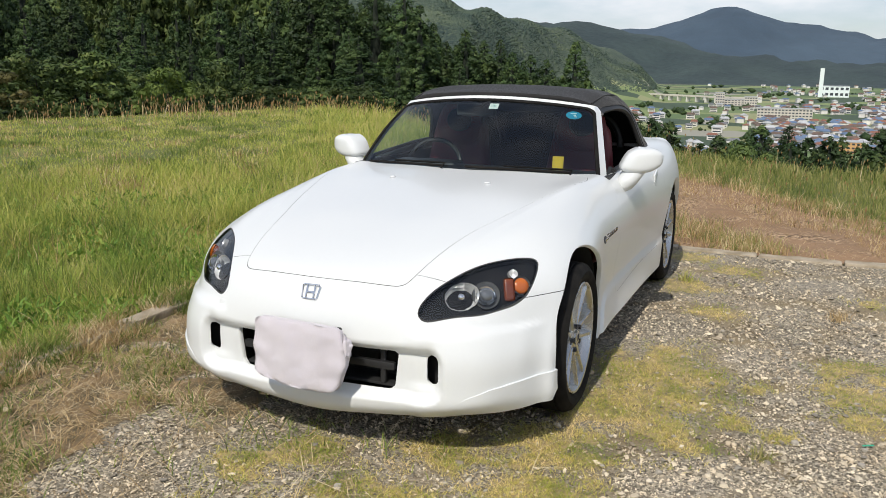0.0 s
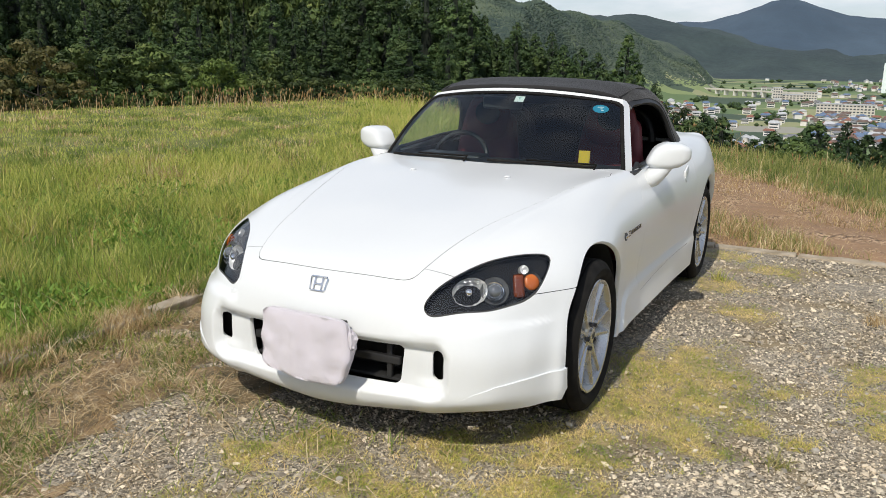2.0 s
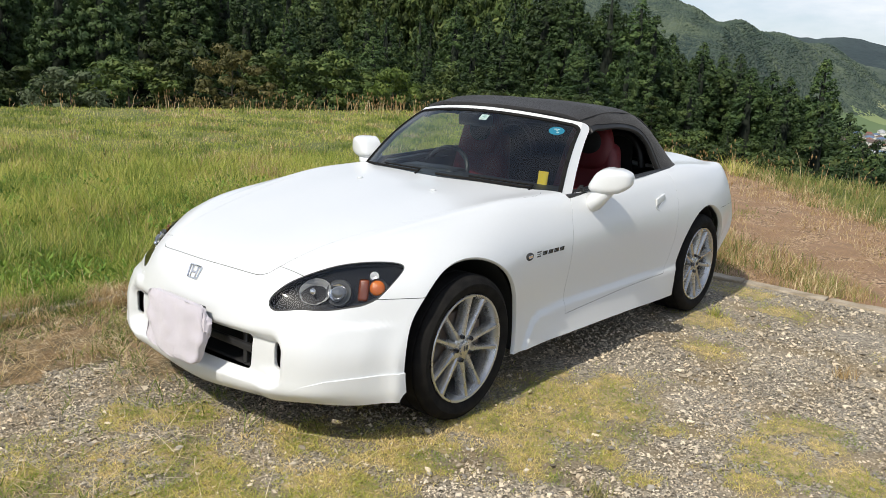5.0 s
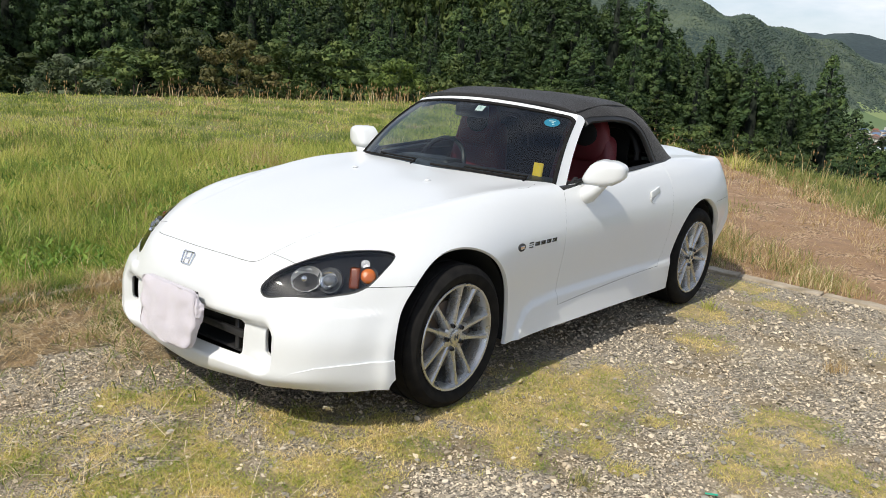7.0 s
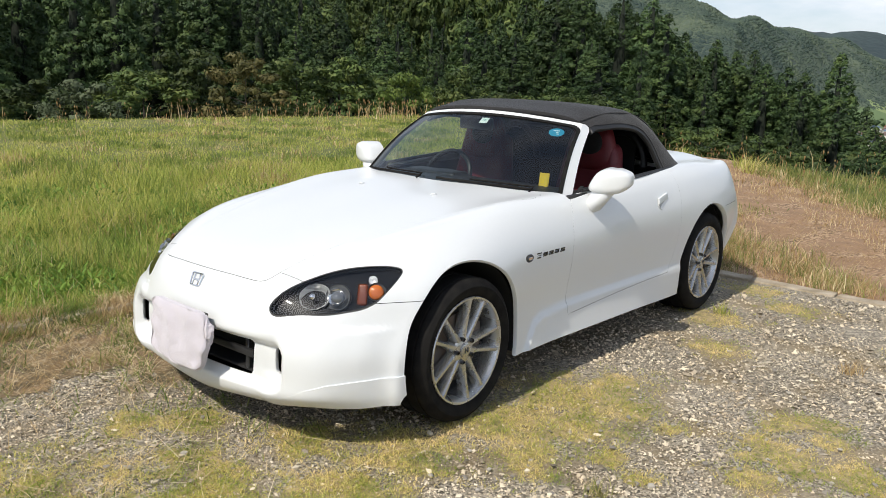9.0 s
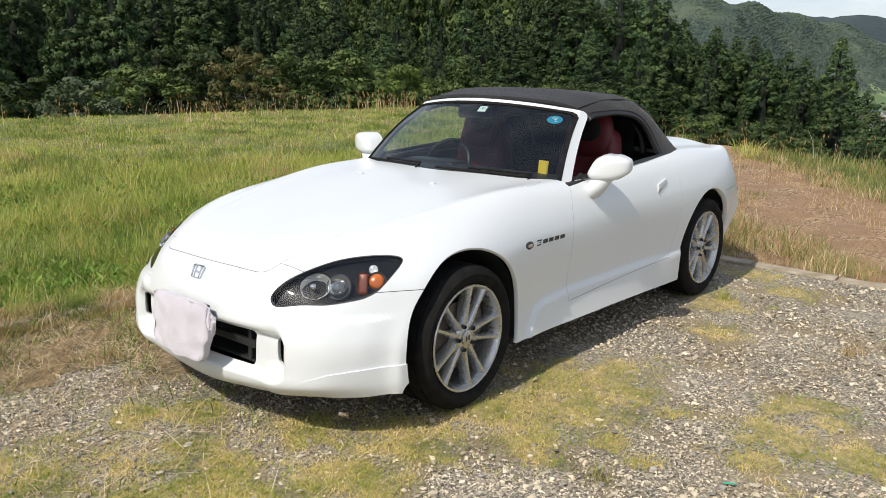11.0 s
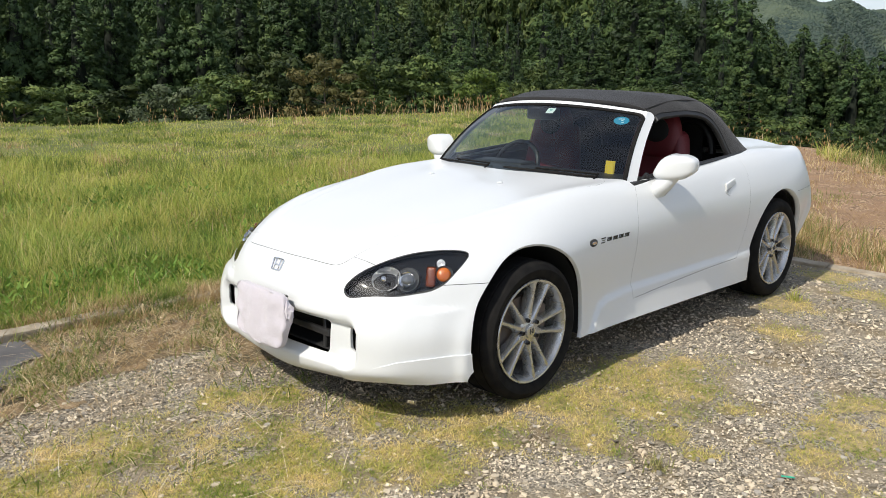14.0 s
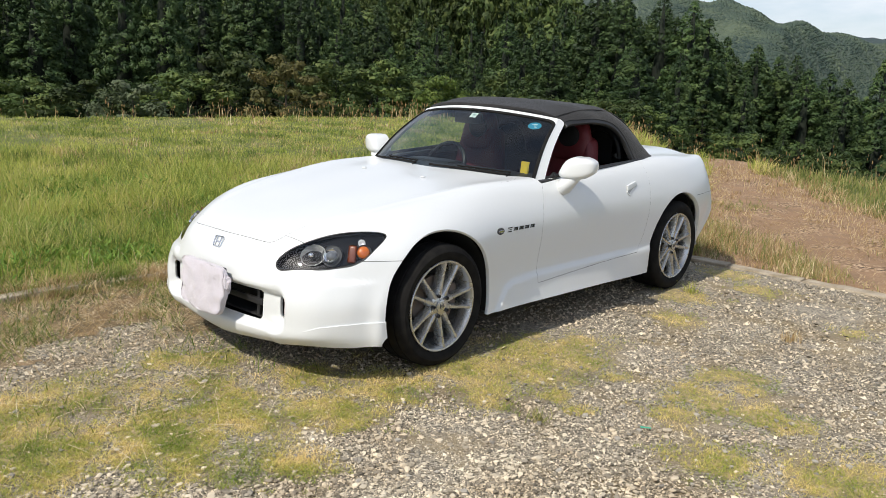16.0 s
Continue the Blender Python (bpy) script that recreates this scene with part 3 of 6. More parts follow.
gravel_lot = strip("gravel_lot", np.linspace(-1.62, 7, 116), np.linspace(-8, 3.42, 152), -.008, BED, "parking patch of trodden grey gravel and turf", "gravel", .010)


def track_edges(y):
    """The two sides of the dirt track, which leaves the patch and bends away."""
    return -.1 - .44 * (y - 4.5) + .12 * np.sin(y * 2.1), (8.15 - y) / 1.35 + .10 * np.sin(y * 2.7 + 1)


def on_track(x, y):
    a, b = track_edges(y)
    return a - .5 < x < b + .5 and y > 3.5


dirt_track = strip("dirt_track", np.linspace(-4.5, 4.5, 90), np.linspace(3.5, 12.5, 90), -.012, DIRT, "bare brown dirt track beside the gravel patch", "track", .02, on_track)


# ---- the sports car ----
class Skin:
    """A sheet of places and normals that can be cut along the zero line of a field."""

    def __init__(self, p, n):
        a, b = p.shape[:2]
        self.v, self.n = [tuple(q) for q in p.reshape(-1, 3)], [tuple(q) for q in n.reshape(-1, 3)]
        self.f = [(i * b + j, (i + 1) * b + j, (i + 1) * b + j + 1, i * b + j + 1) for i in range(a - 1) for j in range(b - 1)]
        q = self.f[0]
        self.uv = None

    def cut(self, field):
        vals = np.asarray(field(np.array(self.v)))
        vals = np.where(np.abs(vals) < 1e-6, 1e-6, vals)
        val, made, out = vals.tolist(), {}, []
        for face in self.f:
            signs = [val[i] > 0 for i in face]
            if all(signs) or not any(signs):
                out.append(face)
                continue
            plus, minus = [], []
            for k, i in enumerate(face):
                j = face[(k + 1) % len(face)]
                (plus if val[i] > 0 else minus).append(i)
                if (val[i] > 0) != (val[j] > 0):
                    key = (min(i, j), max(i, j))
                    if key not in made:
                        t = val[key[0]] / (val[key[0]] - val[key[1]])
                        a, b = self.v[key[0]], self.v[key[1]]
                        self.v.append(tuple(a[c] + (b[c] - a[c]) * t for c in range(3)))
                        a, b = self.n[key[0]], self.n[key[1]]
                        self.n.append(tuple(a[c] + (b[c] - a[c]) * t for c in range(3)))
                        made[key] = len(self.v) - 1
                    plus.append(made[key])
                    minus.append(made[key])
            out += [tuple(q) for q in (plus, minus) if len(q) > 2]
        self.f = out

    def middles(self):
        v = np.array(self.v)
        return np.array([v[list(q)].mean(0) for q in self.f])

    def sheet(self, name, keep, mat, depth=0.012, shift=0.0):
        """The kept faces as a mesh, with an edge turned in by depth."""
        v, n = np.array(self.v), np.array(self.n)
        n /= np.linalg.norm(n, axis=1, keepdims=True)
        faces = [q for q, k in zip(self.f, keep) if k]
        used = sorted({i for q in faces for i in q})
        at = {i: k for k, i in enumerate(used)}
        push = shift(v) if callable(shift) else np.full(len(v), shift)
        pv, pn = [v[i] + n[i] * push[i] for i in used], [n[i] for i in used]
        pf, count = [tuple(at[i] for i in q) for q in faces], {}
        # keep the winding with the normals
        q = pf[len(pf) // 2]
        if np.dot(np.cross(pv[q[1]] - pv[q[0]], pv[q[2]] - pv[q[0]]), pn[q[0]]) < 0:
            pf = [q[::-1] for q in pf]
        for q in pf:
            for a, b in zip(q, q[1:] + q[:1]):
                count[(a, b)] = 1
        if depth:
            for a, b in [e for e in count if (e[1], e[0]) not in count]:
                side = np.cross(pv[b] - pv[a], pn[a])
                side /= np.linalg.norm(side) + 1e-9
                k = len(pv)
                pv += [pv[a], pv[b], pv[b] - pn[b] * depth, pv[a] - pn[a] * depth]
                pn += [side * .7 + pn[a] * .7, side * .7 + pn[b] * .7, side, side]
                pf.append((k + 1, k, k + 3, k + 2))
        return mesh_of(name, pv, pf, mat, True, None, pn)


def smooth_loop(points, n=120):
    """A closed smooth outline through points in the plane."""
    p = np.array(points, float)
    m = len(p)
    t = np.linspace(0, m, n, endpoint=False)
    i, u = t.astype(int), (t % 1)[:, None]
    a, b, c, d = (p[(i + k) % m] for k in (-1, 0, 1, 2))
    return .5 * (2 * b + (c - a) * u + (2 * a - 5 * b + 4 * c - d) * u**2 + (3 * b - a - 3 * c + d) * u**3)


def loop_gap(px, py, loop):
    """Signed distance to a closed outline: minus inside."""
    a, b = loop, np.roll(loop, -1, 0)
    q = np.stack([px, py], -1)[:, None]
    ab = b - a
    t = np.clip(((q - a) * ab).sum(-1) / (ab**2).sum(-1), 0, 1)
    d = np.linalg.norm(q - a - ab * t[..., None], axis=-1).min(1)
    inside = np.zeros(len(px), bool)
    for (x0, y0), (x1, y1) in zip(a, b):
        cross = (y0 > py) != (y1 > py)
        inside ^= cross & (px < (x1 - x0) * (py - y0) / (y1 - y0 + 1e-12) + x0)
    return np.where(inside, -d, d)


LAMP = smooth_loop([(.404, -.708), (.418, -.668), (.462, -.590), (.538, -.470), (.62, -.372), (.685, -.306), (.712, -.296), (.724, -.320),
                    (.729, -.370), (.724, -.424), (.705, -.467), (.664, -.525), (.599, -.600), (.516, -.661), (.440, -.707)])
BONNET = smooth_loop([(0, -.712), (.15, -.709), (.27, -.695), (.335, -.668), (.362, -.60), (.385, -.50), (.434, -.273), (.51, .0), (.60, .36),
                      (.655, .60), (.66, .70), (.60, .80), (.3, .90), (0, .92), (-.3, .90), (-.60, .80), (-.66, .70), (-.655, .60), (-.60, .36),
                      (-.51, .0), (-.434, -.273), (-.385, -.50), (-.362, -.60), (-.335, -.668), (-.27, -.695), (-.15, -.709)], 260)
SCREEN_X = 0.69


def cowl_y(x):
    return .715 + .33 * x**2 + .12 * np.clip(np.abs(x) - .5, 0, 1)


def f_arch(v):
    x, y, z = np.abs(v[:, 0]), v[:, 1], v[:, 2]
    front, rear = .385 - np.hypot(y + .015, (z - .315)), .385 - np.hypot(y - 2.375, (z - .315))
    return np.minimum(np.maximum(front, rear), (x - .5) * 2)


def f_lamp(v):
    g = loop_gap(np.abs(v[:, 0]), v[:, 1], LAMP)
    return np.minimum(-g, (v[:, 2] - .47) * 2)


def f_bonnet(v):
    return np.minimum(-loop_gap(v[:, 0], v[:, 1], BONNET), (v[:, 2] - .56) * 2)


def f_cockpit(v):
    x, y, z = np.abs(v[:, 0]), v[:, 1], v[:, 2]
    rear = 2.30 - .35 * x**2
    side = np.interp(y, (.7, .95, 1.3, 1.7, 2.1, 2.4), (.69, .705, .715, .722, .70, .6)) - x
    return np.minimum(np.minimum(np.minimum(y - cowl_y(x), rear - y), side), (z - .75) * 2)


def f_grille(v):
    x, z = v[:, 0], v[:, 2]
    tilt = np.abs(x) - .12 * (z - .34)
    return np.minimum(-box_gap(tilt, z, 0, .345, .335, .073, .022), (-.6 - v[:, 1]) * 2)


def f_slot(v):
    return np.minimum(-box_gap(np.abs(v[:, 0]), v[:, 2], .466, .359, .022, .056, .021), (-.55 - v[:, 1]) * 2)


def f_door(v):
    x, y, z = np.abs(v[:, 0]), v[:, 1], v[:, 2]
    front = y - np.interp(z, (.2, .36, .63, .75, .83, .9), (.815, .815, .82, .845, .885, .94))
    rear = np.interp(z, (.2, .33, .42, .55, .70, .80, .95), (1.80, 1.84, 1.895, 1.925, 1.945, 1.95, 1.95)) - y
    return np.minimum(np.minimum(np.minimum(front, rear), z - np.interp(y, (.8, 1.9), (.295, .345))), (x - .55) * 2)


def f_bumper(v):
    """Front bumper against the wings: level line from lamp to wheel arch, and the nose inside of the lamps."""
    x, y, z = np.abs(v[:, 0]), v[:, 1], v[:, 2]
    nose = np.minimum(-.60 + .25 * (x - .42) - y, .52 - x)
    return np.minimum(np.maximum(.586 - z, nose), (-.2 - y) * 2)


def f_lip(v):
    """The lower lip of the front bumper, below a crease that falls towards the nose."""
    x, y, z = np.abs(v[:, 0]), v[:, 1], v[:, 2]
    crease = np.interp(y, (-.80, -.750, -.705, -.655, -.58, -.40), (.12, .222, .272, .296, .306, .314))
    return np.minimum(np.minimum(crease - z, (-.2 - y) * 2), (x - .40) * 2)


def f_boot(v):
    x, y, z = np.abs(v[:, 0]), v[:, 1], v[:, 2]
    return np.minimum(np.minimum(y - 2.36, 3.215 - .12 * x - y), .56 - x)


def f_tail(v):
    return np.minimum(.66 - v[:, 2], (v[:, 1] - 2.6) * 2)


def build_body(car):
    p, n = car_skin()
    skin = Skin(p, n)
    for fld in (f_arch, f_lamp, f_cockpit, f_grille, f_slot, f_lip):
        skin.cut(fld)
    skin.cut(lambda v: f_lamp(v) - .003)
    gap = .0013
    for fld in (f_bonnet, f_door, f_bumper, f_boot, f_tail):
        skin.cut(lambda v: fld(v) - gap)
        skin.cut(lambda v: fld(v) + gap)
    mid = skin.middles()
    open_ = np.max([f(mid) for f in (f_arch, f_cockpit, f_grille, f_slot)], axis=0) > 0
    lamp = (f_lamp(mid) > .003) & ~open_
    gasket = (f_lamp(mid) > 0) & ~lamp & ~open_
    bonnet, door, bumper, boot, tail = (f(mid) for f in (f_bonnet, f_door, f_bumper, f_boot, f_tail))
    free = ~open_ & ~lamp & ~gasket
    named, left = {}, free.copy()
    seam = np.zeros(len(mid), bool)
    for key, val in (("bonnet", bonnet), ("door", door), ("front_bumper", bumper), ("boot_lid", boot), ("rear_bumper", tail)):
        named[key] = left & (val > gap)
        line = left & (np.abs(val) <= gap)
        seam |= line
        left = left & ~named[key] & ~line
    side = mid[:, 0] > 0
    put("bonnet", skin.sheet("bonnet", named["bonnet"], PAINT), car, "smooth white bonnet")
    lip = named["front_bumper"] & (f_lip(mid) > 0)
    bumper_skin = put("front_bumper", skin.sheet("front_bumper", named["front_bumper"] & ~lip, PAINT, .02), car)
    for hand in (side, ~side):
        put("bumper_lip", skin.sheet("bumper_lip", lip & hand, PAINT, .02, lambda v: .009 * step((v[:, 1] + .75) / .16)), bumper_skin)
    put("boot_lid", skin.sheet("boot_lid", named["boot_lid"], PAINT), car)
    put("rear_bumper", skin.sheet("rear_bumper", named["rear_bumper"], PAINT, .03), car)
    for hand in (side, ~side):
        put("door", skin.sheet("door", named["door"] & hand, PAINT), car)
        put("front_wing", skin.sheet("front_wing", left & hand & (mid[:, 1] < .86), PAINT, .02), car)
        put("rear_quarter", skin.sheet("rear_quarter", left & hand & (mid[:, 1] >= .86), PAINT, .035), car)
    # shut lines: a dark strip laid almost flush paints the shadow of the gaps
    put("panel_gap", skin.sheet("panel_gap", seam, SEAM, 0, -.0012), car, "thin dark shut lines between panels")
    # lamps
    for sgn in (1, -1):
        hand = lamp & (side if sgn > 0 else ~side)
        edge_of = gasket & (side if sgn > 0 else ~side)
        unit = put("headlight", skin.sheet("headlight", hand, LAMP_BLACK, -.031, -.034), car, "clear headlight with a dark bezel and amber indicator")
        rim = hand & (f_lamp(mid) < .0085)
        put("gasket", skin.sheet("gasket", edge_of, SEAM, 0, -.0015), unit, "thin black gasket")
        lens = put("lens", skin.sheet("lens", hand, LENS, 0, -.002), unit)
        lens.visible_shadow = False
        lamp_parts(unit, sgn)
    return skin


def lamp_parts(unit, s):
    def bowl(name, at, aim, r, deep, mat, label=""):
        prof = [(-deep * (1 - (k / 10) ** 2), r * k / 10) for k in range(1, 11)] + [(0, r), (.004, r * 1.08), (-.012, r * 1.12)]
        b = lathe(prof, 28, "z")
        m = Vector(aim).to_track_quat("Z", "Y").to_matrix().to_4x4()
        m.translation = Vector(at)
        bmesh.ops.transform(b, matrix=m, verts=b.verts)
        return part(name, b, mat, unit, label)

    def dome(name, at, aim, r, flat, mat, label=""):
        b = bmesh.new()
        bmesh.ops.create_uvsphere(b, u_segments=24, v_segments=14, radius=r)
        m = Vector(aim).to_track_quat("Z", "Y").to_matrix().to_4x4() @ Matrix.Diagonal((1, 1, flat, 1))
        m.translation = Vector(at)
        bmesh.ops.transform(b, matrix=m, verts=b.verts)
        return part(name, b, mat, unit, label)

    out = (.42 * s, -.82, .40)
    # half bowl of the high beam, its wall broken into bright facets
    cup = bmesh.new()
    rows, around = 6, 26
    cup_rng = random.Random(3)
    rings = []
    for i in range(rows + 1):
        q = .22 + .78 * i / rows
        ring = []
        for j in range(around):
            g = math.tau * j / around
            k = q * (1 + .045 * (j % 2) * (i % 2) + cup_rng.uniform(-.025, .025))
            ring.append(cup.verts.new((.064 * k * math.cos(g), .050 * k * math.sin(g), -.042 * (1 - q * q) + cup_rng.uniform(-.002, .002))))
        rings.append(ring)
    for i in range(rows):
        for j in range(around):
            cup.faces.new((rings[i][j], rings[i][(j + 1) % around], rings[i + 1][(j + 1) % around], rings[i + 1][j]))
    cup.faces.new(rings[0][::-1])
    turn_cup = Vector(out).to_track_quat("Z", "Y").to_matrix().to_4x4() @ Matrix.Rotation(radians(14 * s), 4, "Z")
    turn_cup.translation = Vector((.522 * s, -.583, .600))
    bmesh.ops.transform(cup, matrix=turn_cup, verts=cup.verts)
    part("high_beam_reflector", cup, REFLECTOR, unit, "bright faceted high beam reflector", False)
    dome("bulb_shield", (.524 * s, -.597, .603), out, .012, .8, CHROME)
    bowl("projector_shroud", (.594 * s, -.530, .601), out, .046, .014, LAMP_GREY)
    bowl("projector_ring", (.597 * s, -.540, .603), out, .033, .010, CHROME, "chrome ring round the low beam lens")
    dome("projector_lens", (.597 * s, -.536, .601), out, .025, .7, PROJECTOR)
    bowl("indicator_ring", (.688 * s, -.416, .620), (.62 * s, -.66, .42), .033, .02, LAMP_GREY)
    dome("indicator", (.690 * s, -.421, .620), (.62 * s, -.66, .42), .030, .38, AMBER, "round amber indicator")
    panel = box((.040, .084, .014), (.004 * s, -.004, 0), .012, 3)
    m = Vector((.5 * s, -.75, .36)).to_track_quat("Z", "Y").to_matrix().to_4x4()
    m.translation = Vector((.652 * s, -.461, .615))
    bmesh.ops.transform(panel, matrix=m, verts=panel.verts)
    part("amber_reflector", panel, DARK_AMBER, unit, "ribbed amber side reflector")
    bowl("marker_lamp", (.650 * s, -.397, .655), (.6 * s, -.6, .5), .016, .012, REFLECTOR)


def build_wheel(car, x, y, r, width, s):
    """s = 1: the face looks to +x. A tyre on a ten-spoke alloy rim with its disc."""
    rim_r = .2265
    hub = lathe([(-.03, .001), (-.03, .066), (-.004, .064), (.005, .050), (.006, .001)], 40)
    at = Matrix.Translation((x, y, r)) @ Matrix.Diagonal((s, 1, 1, 1))
    wheel = part("wheel", hub, ALLOY, car, "silver ten-spoke alloy wheel with black tyre", m=None)
    wheel.data.transform(at)

    def add(name, bm, mat, label=""):
        bmesh.ops.transform(bm, matrix=at, verts=bm.verts)
        if s < 0:
            bmesh.ops.reverse_faces(bm, faces=bm.faces)
        return part(name, bm, mat, wheel, label)

    h = width / 2
    c = -h + .028
    bead = rim_r + .006
    prof = [(c + h - .012, bead), (c + h + .004, bead + .02), (c + h + .007, bead + .045), (c + h - .002, r - .02), (c + h - .012, r - .007), (c + h - .03, r)]
    for g in (.33, 0, -.33):
        prof += [(c + g * width + .006, r), (c + g * width + .004, r - .007), (c + g * width - .004, r - .007), (c + g * width - .006, r)]
    prof += [(c - h + .03, r), (c - h + .012, r - .007), (c - h + .002, r - .02), (c - h - .006, bead + .045), (c - h + .012, bead)]
    tyre = lathe(prof, 72)
    add("tyre", tyre, RUBBER, "black rubber tyre with worn tread")
    add("rim", lathe([(.022, rim_r + .007), (.026, rim_r + .004), (.024, rim_r - .004), (.012, rim_r - .010), (-.01, rim_r - .016), (-.09, rim_r - .03),
                      (-.16, rim_r - .02), (-.17, rim_r + .005)], 72), ALLOY)
    for k in range(5):
        base = math.tau * k / 5 + math.pi / 2 - .30 * s
        for e in (-1, 1):
            b = bmesh.new()
            rows = []
            for q in range(9):
                u = q / 8
                rad = .038 + (rim_r - .010 - .038) * u
                w = .0200 - .0085 * math.sin(min(1, u * 1.4) * 1.5708) + .004 * u ** 6
                front = .003 + .016 * u ** 1.3
                d = Vector((0, math.cos(base), math.sin(base)))
                t = Vector((0, -math.sin(base), math.cos(base)))
                off = e * (.014 + .036 * u)
                rows.append([b.verts.new(d * rad + t * (off + w * k2) + Vector((f, 0, 0))) for k2, f in ((-1.15, front - .045), (-1.0, front - .012), (-.45, front + .001), (.45, front + .001), (1.0, front - .012), (1.15, front - .045))])
            for a, c2 in zip(rows, rows[1:]):
                for i in range(5):
                    b.faces.new((a[i], c2[i], c2[i + 1], a[i + 1]))
            add("spoke", b, ALLOY)
        nut = lathe([(.004, .001), (.004, .006), (.010, .0075), (.010, .009), (-.01, .0105)], 6)
        ang = base + math.tau / 10
        bmesh.ops.translate(nut, vec=(.006, .053 * math.cos(ang), .053 * math.sin(ang)), verts=nut.verts)
        add("wheel_nut", nut, DARK_CHROME)
    add("centre_cap", lathe([(.016, .001), (.016, .024), (.013, .031), (.0, .033)], 32), ALLOY)
    mark = joined(box((.003, .005, .024), (.017, -.009, 0), .001, 1), box((.003, .005, .024), (.017, .009, 0), .001, 1), box((.003, .016, .004), (.017, 0, 0), .001, 1))
    add("cap_mark", mark, SEAM, "dark mark on the wheel cap")
    add("brake_disc", lathe([(-.045, .06), (-.045, .148), (-.065, .148), (-.065, .06)], 48), STEEL)
    cal = box((.05, .05, .13), (-.06, .135, .02), .012)
    add("brake_caliper", cal, STEEL)
    # near-black disc, no part of the wheel, added to darken gaps between spokes
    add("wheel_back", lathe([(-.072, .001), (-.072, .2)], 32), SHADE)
    return wheel


def screen_point(u, w):
    """A place on the screen; past its edge the sheet turns back along the car's side."""
    flat, over = np.clip(u, -.985, .985), np.clip(np.abs(u) - .985, 0, 1)
    reach = flat + np.sign(u) * .25 * over
    xb, xt = .690 * reach, .565 * reach
    b = np.stack([xb, .712 + .385 * xb**2, .884 - .05 * xb**2], -1)
    t = np.stack([xt, 1.128 + .42 * xt**2, 1.232 - .145 * xt**2], -1)
    p = b + (t - b) * w[..., None]
    p[..., 2] += .022 * np.sin(np.pi * np.clip(w, 0, 1))
    p[..., 1] += .55 * over - .014 * np.sin(np.pi * np.clip(w, 0, 1))
    return p


def build_screen(car):
    us = np.unique(np.r_[np.linspace(-.97, .97, 80), np.linspace(.97, 1.14, 18), -np.linspace(.97, 1.14, 18)])
    u, w = np.meshgrid(us, np.linspace(-.04, 1.16, 60), indexing="ij")
    skin = Skin(np.stack([u, w, np.zeros_like(u)], -1), np.stack([u * 0, u * 0, u * 0 + 1], -1))

    def inner(v, grow=0.0):
        return -box_gap(v[:, 0] * .63, v[:, 1] * .52, 0, .20, .625 + grow, .318 + grow, .055 + grow * .6)

    def outer(v):
        return -box_gap(v[:, 0] * .63, v[:, 1] * .52, 0, .195, .692, .347, .080)

    skin.cut(inner)
    skin.cut(lambda v: inner(v, -.018))
    skin.cut(outer)
    mid = skin.middles()
    a, out, frit = inner(mid), outer(mid), inner(mid, -.018)
    low = mid[:, 1] * .52 > -.012
    # from the flat measures into place
    at = np.array(skin.v)
    fu, fw, e = at[:, 0], at[:, 1], 1e-3
    nrm = np.cross(screen_point(fu + e, fw) - screen_point(fu - e, fw), screen_point(fu, fw + e) - screen_point(fu, fw - e))
    nrm *= np.sign(-nrm[:, 1:2] + .8 * nrm[:, 2:3])
    skin.v = [tuple(q) for q in screen_point(fu, fw)]
    skin.n = [tuple(q) for q in nrm / np.linalg.norm(nrm, axis=1, keepdims=True)]
    put("windscreen_frame", skin.sheet("windscreen_frame", (a <= 0) & (out > 0) & low, PAINT, .016, .001), car, "white windscreen surround")
    put("windscreen_seal", skin.sheet("windscreen_seal", (a > 0) & (frit <= 0), RUBBER, .006, .003), car, "black rubber windscreen seal")
    glass = put("windscreen", skin.sheet("windscreen", (a > 0), GLASS, 0, -.002), car, "clear windscreen with stickers")
    glass.visible_shadow = False
    # stickers behind the glass
    for name, at, size, mat, label in (("round_sticker", (.468, 1.153, 1.154), (.042, .030), STICK_BLUE, "round blue sticker with white marks"), ("square_sticker", (.04, 1.083, 1.193), (.026, .022), STICK_WHITE, "small white square sticker")):
        b = bmesh.new()
        if name == "round_sticker":
            bmesh.ops.create_circle(b, cap_ends=True, segments=32, radius=1)
        else:
            bmesh.ops.create_grid(b, x_segments=1, y_segments=1, size=1)
        q = Vector((at[0] * .55, -.62, .78)).to_track_quat("Z", "Y")
        m = Matrix.Translation(at) @ q.to_matrix().to_4x4() @ Matrix.Diagonal((size[0], size[1], 1, 1))
        bmesh.ops.transform(b, matrix=m, verts=b.verts)
        st = part(name, b, mat, glass, label, False)
        for k in range(3 if name == "round_sticker" else 2):
            bar = box((.3 + .5 * (k == 0) if name == "round_sticker" else .7 - .3 * k, .2, .002), (.1 * k, .35 - .4 * k, .06))
            m2 = Matrix.Translation(at) @ q.to_matrix().to_4x4() @ Matrix.Diagonal((size[0], size[1], .03, 1))
            bmesh.ops.transform(bar, matrix=m2, verts=bar.verts)
            part("sticker_mark", bar, STICK_WHITE if name == "round_sticker" else STICK_GREEN, st, "", False)


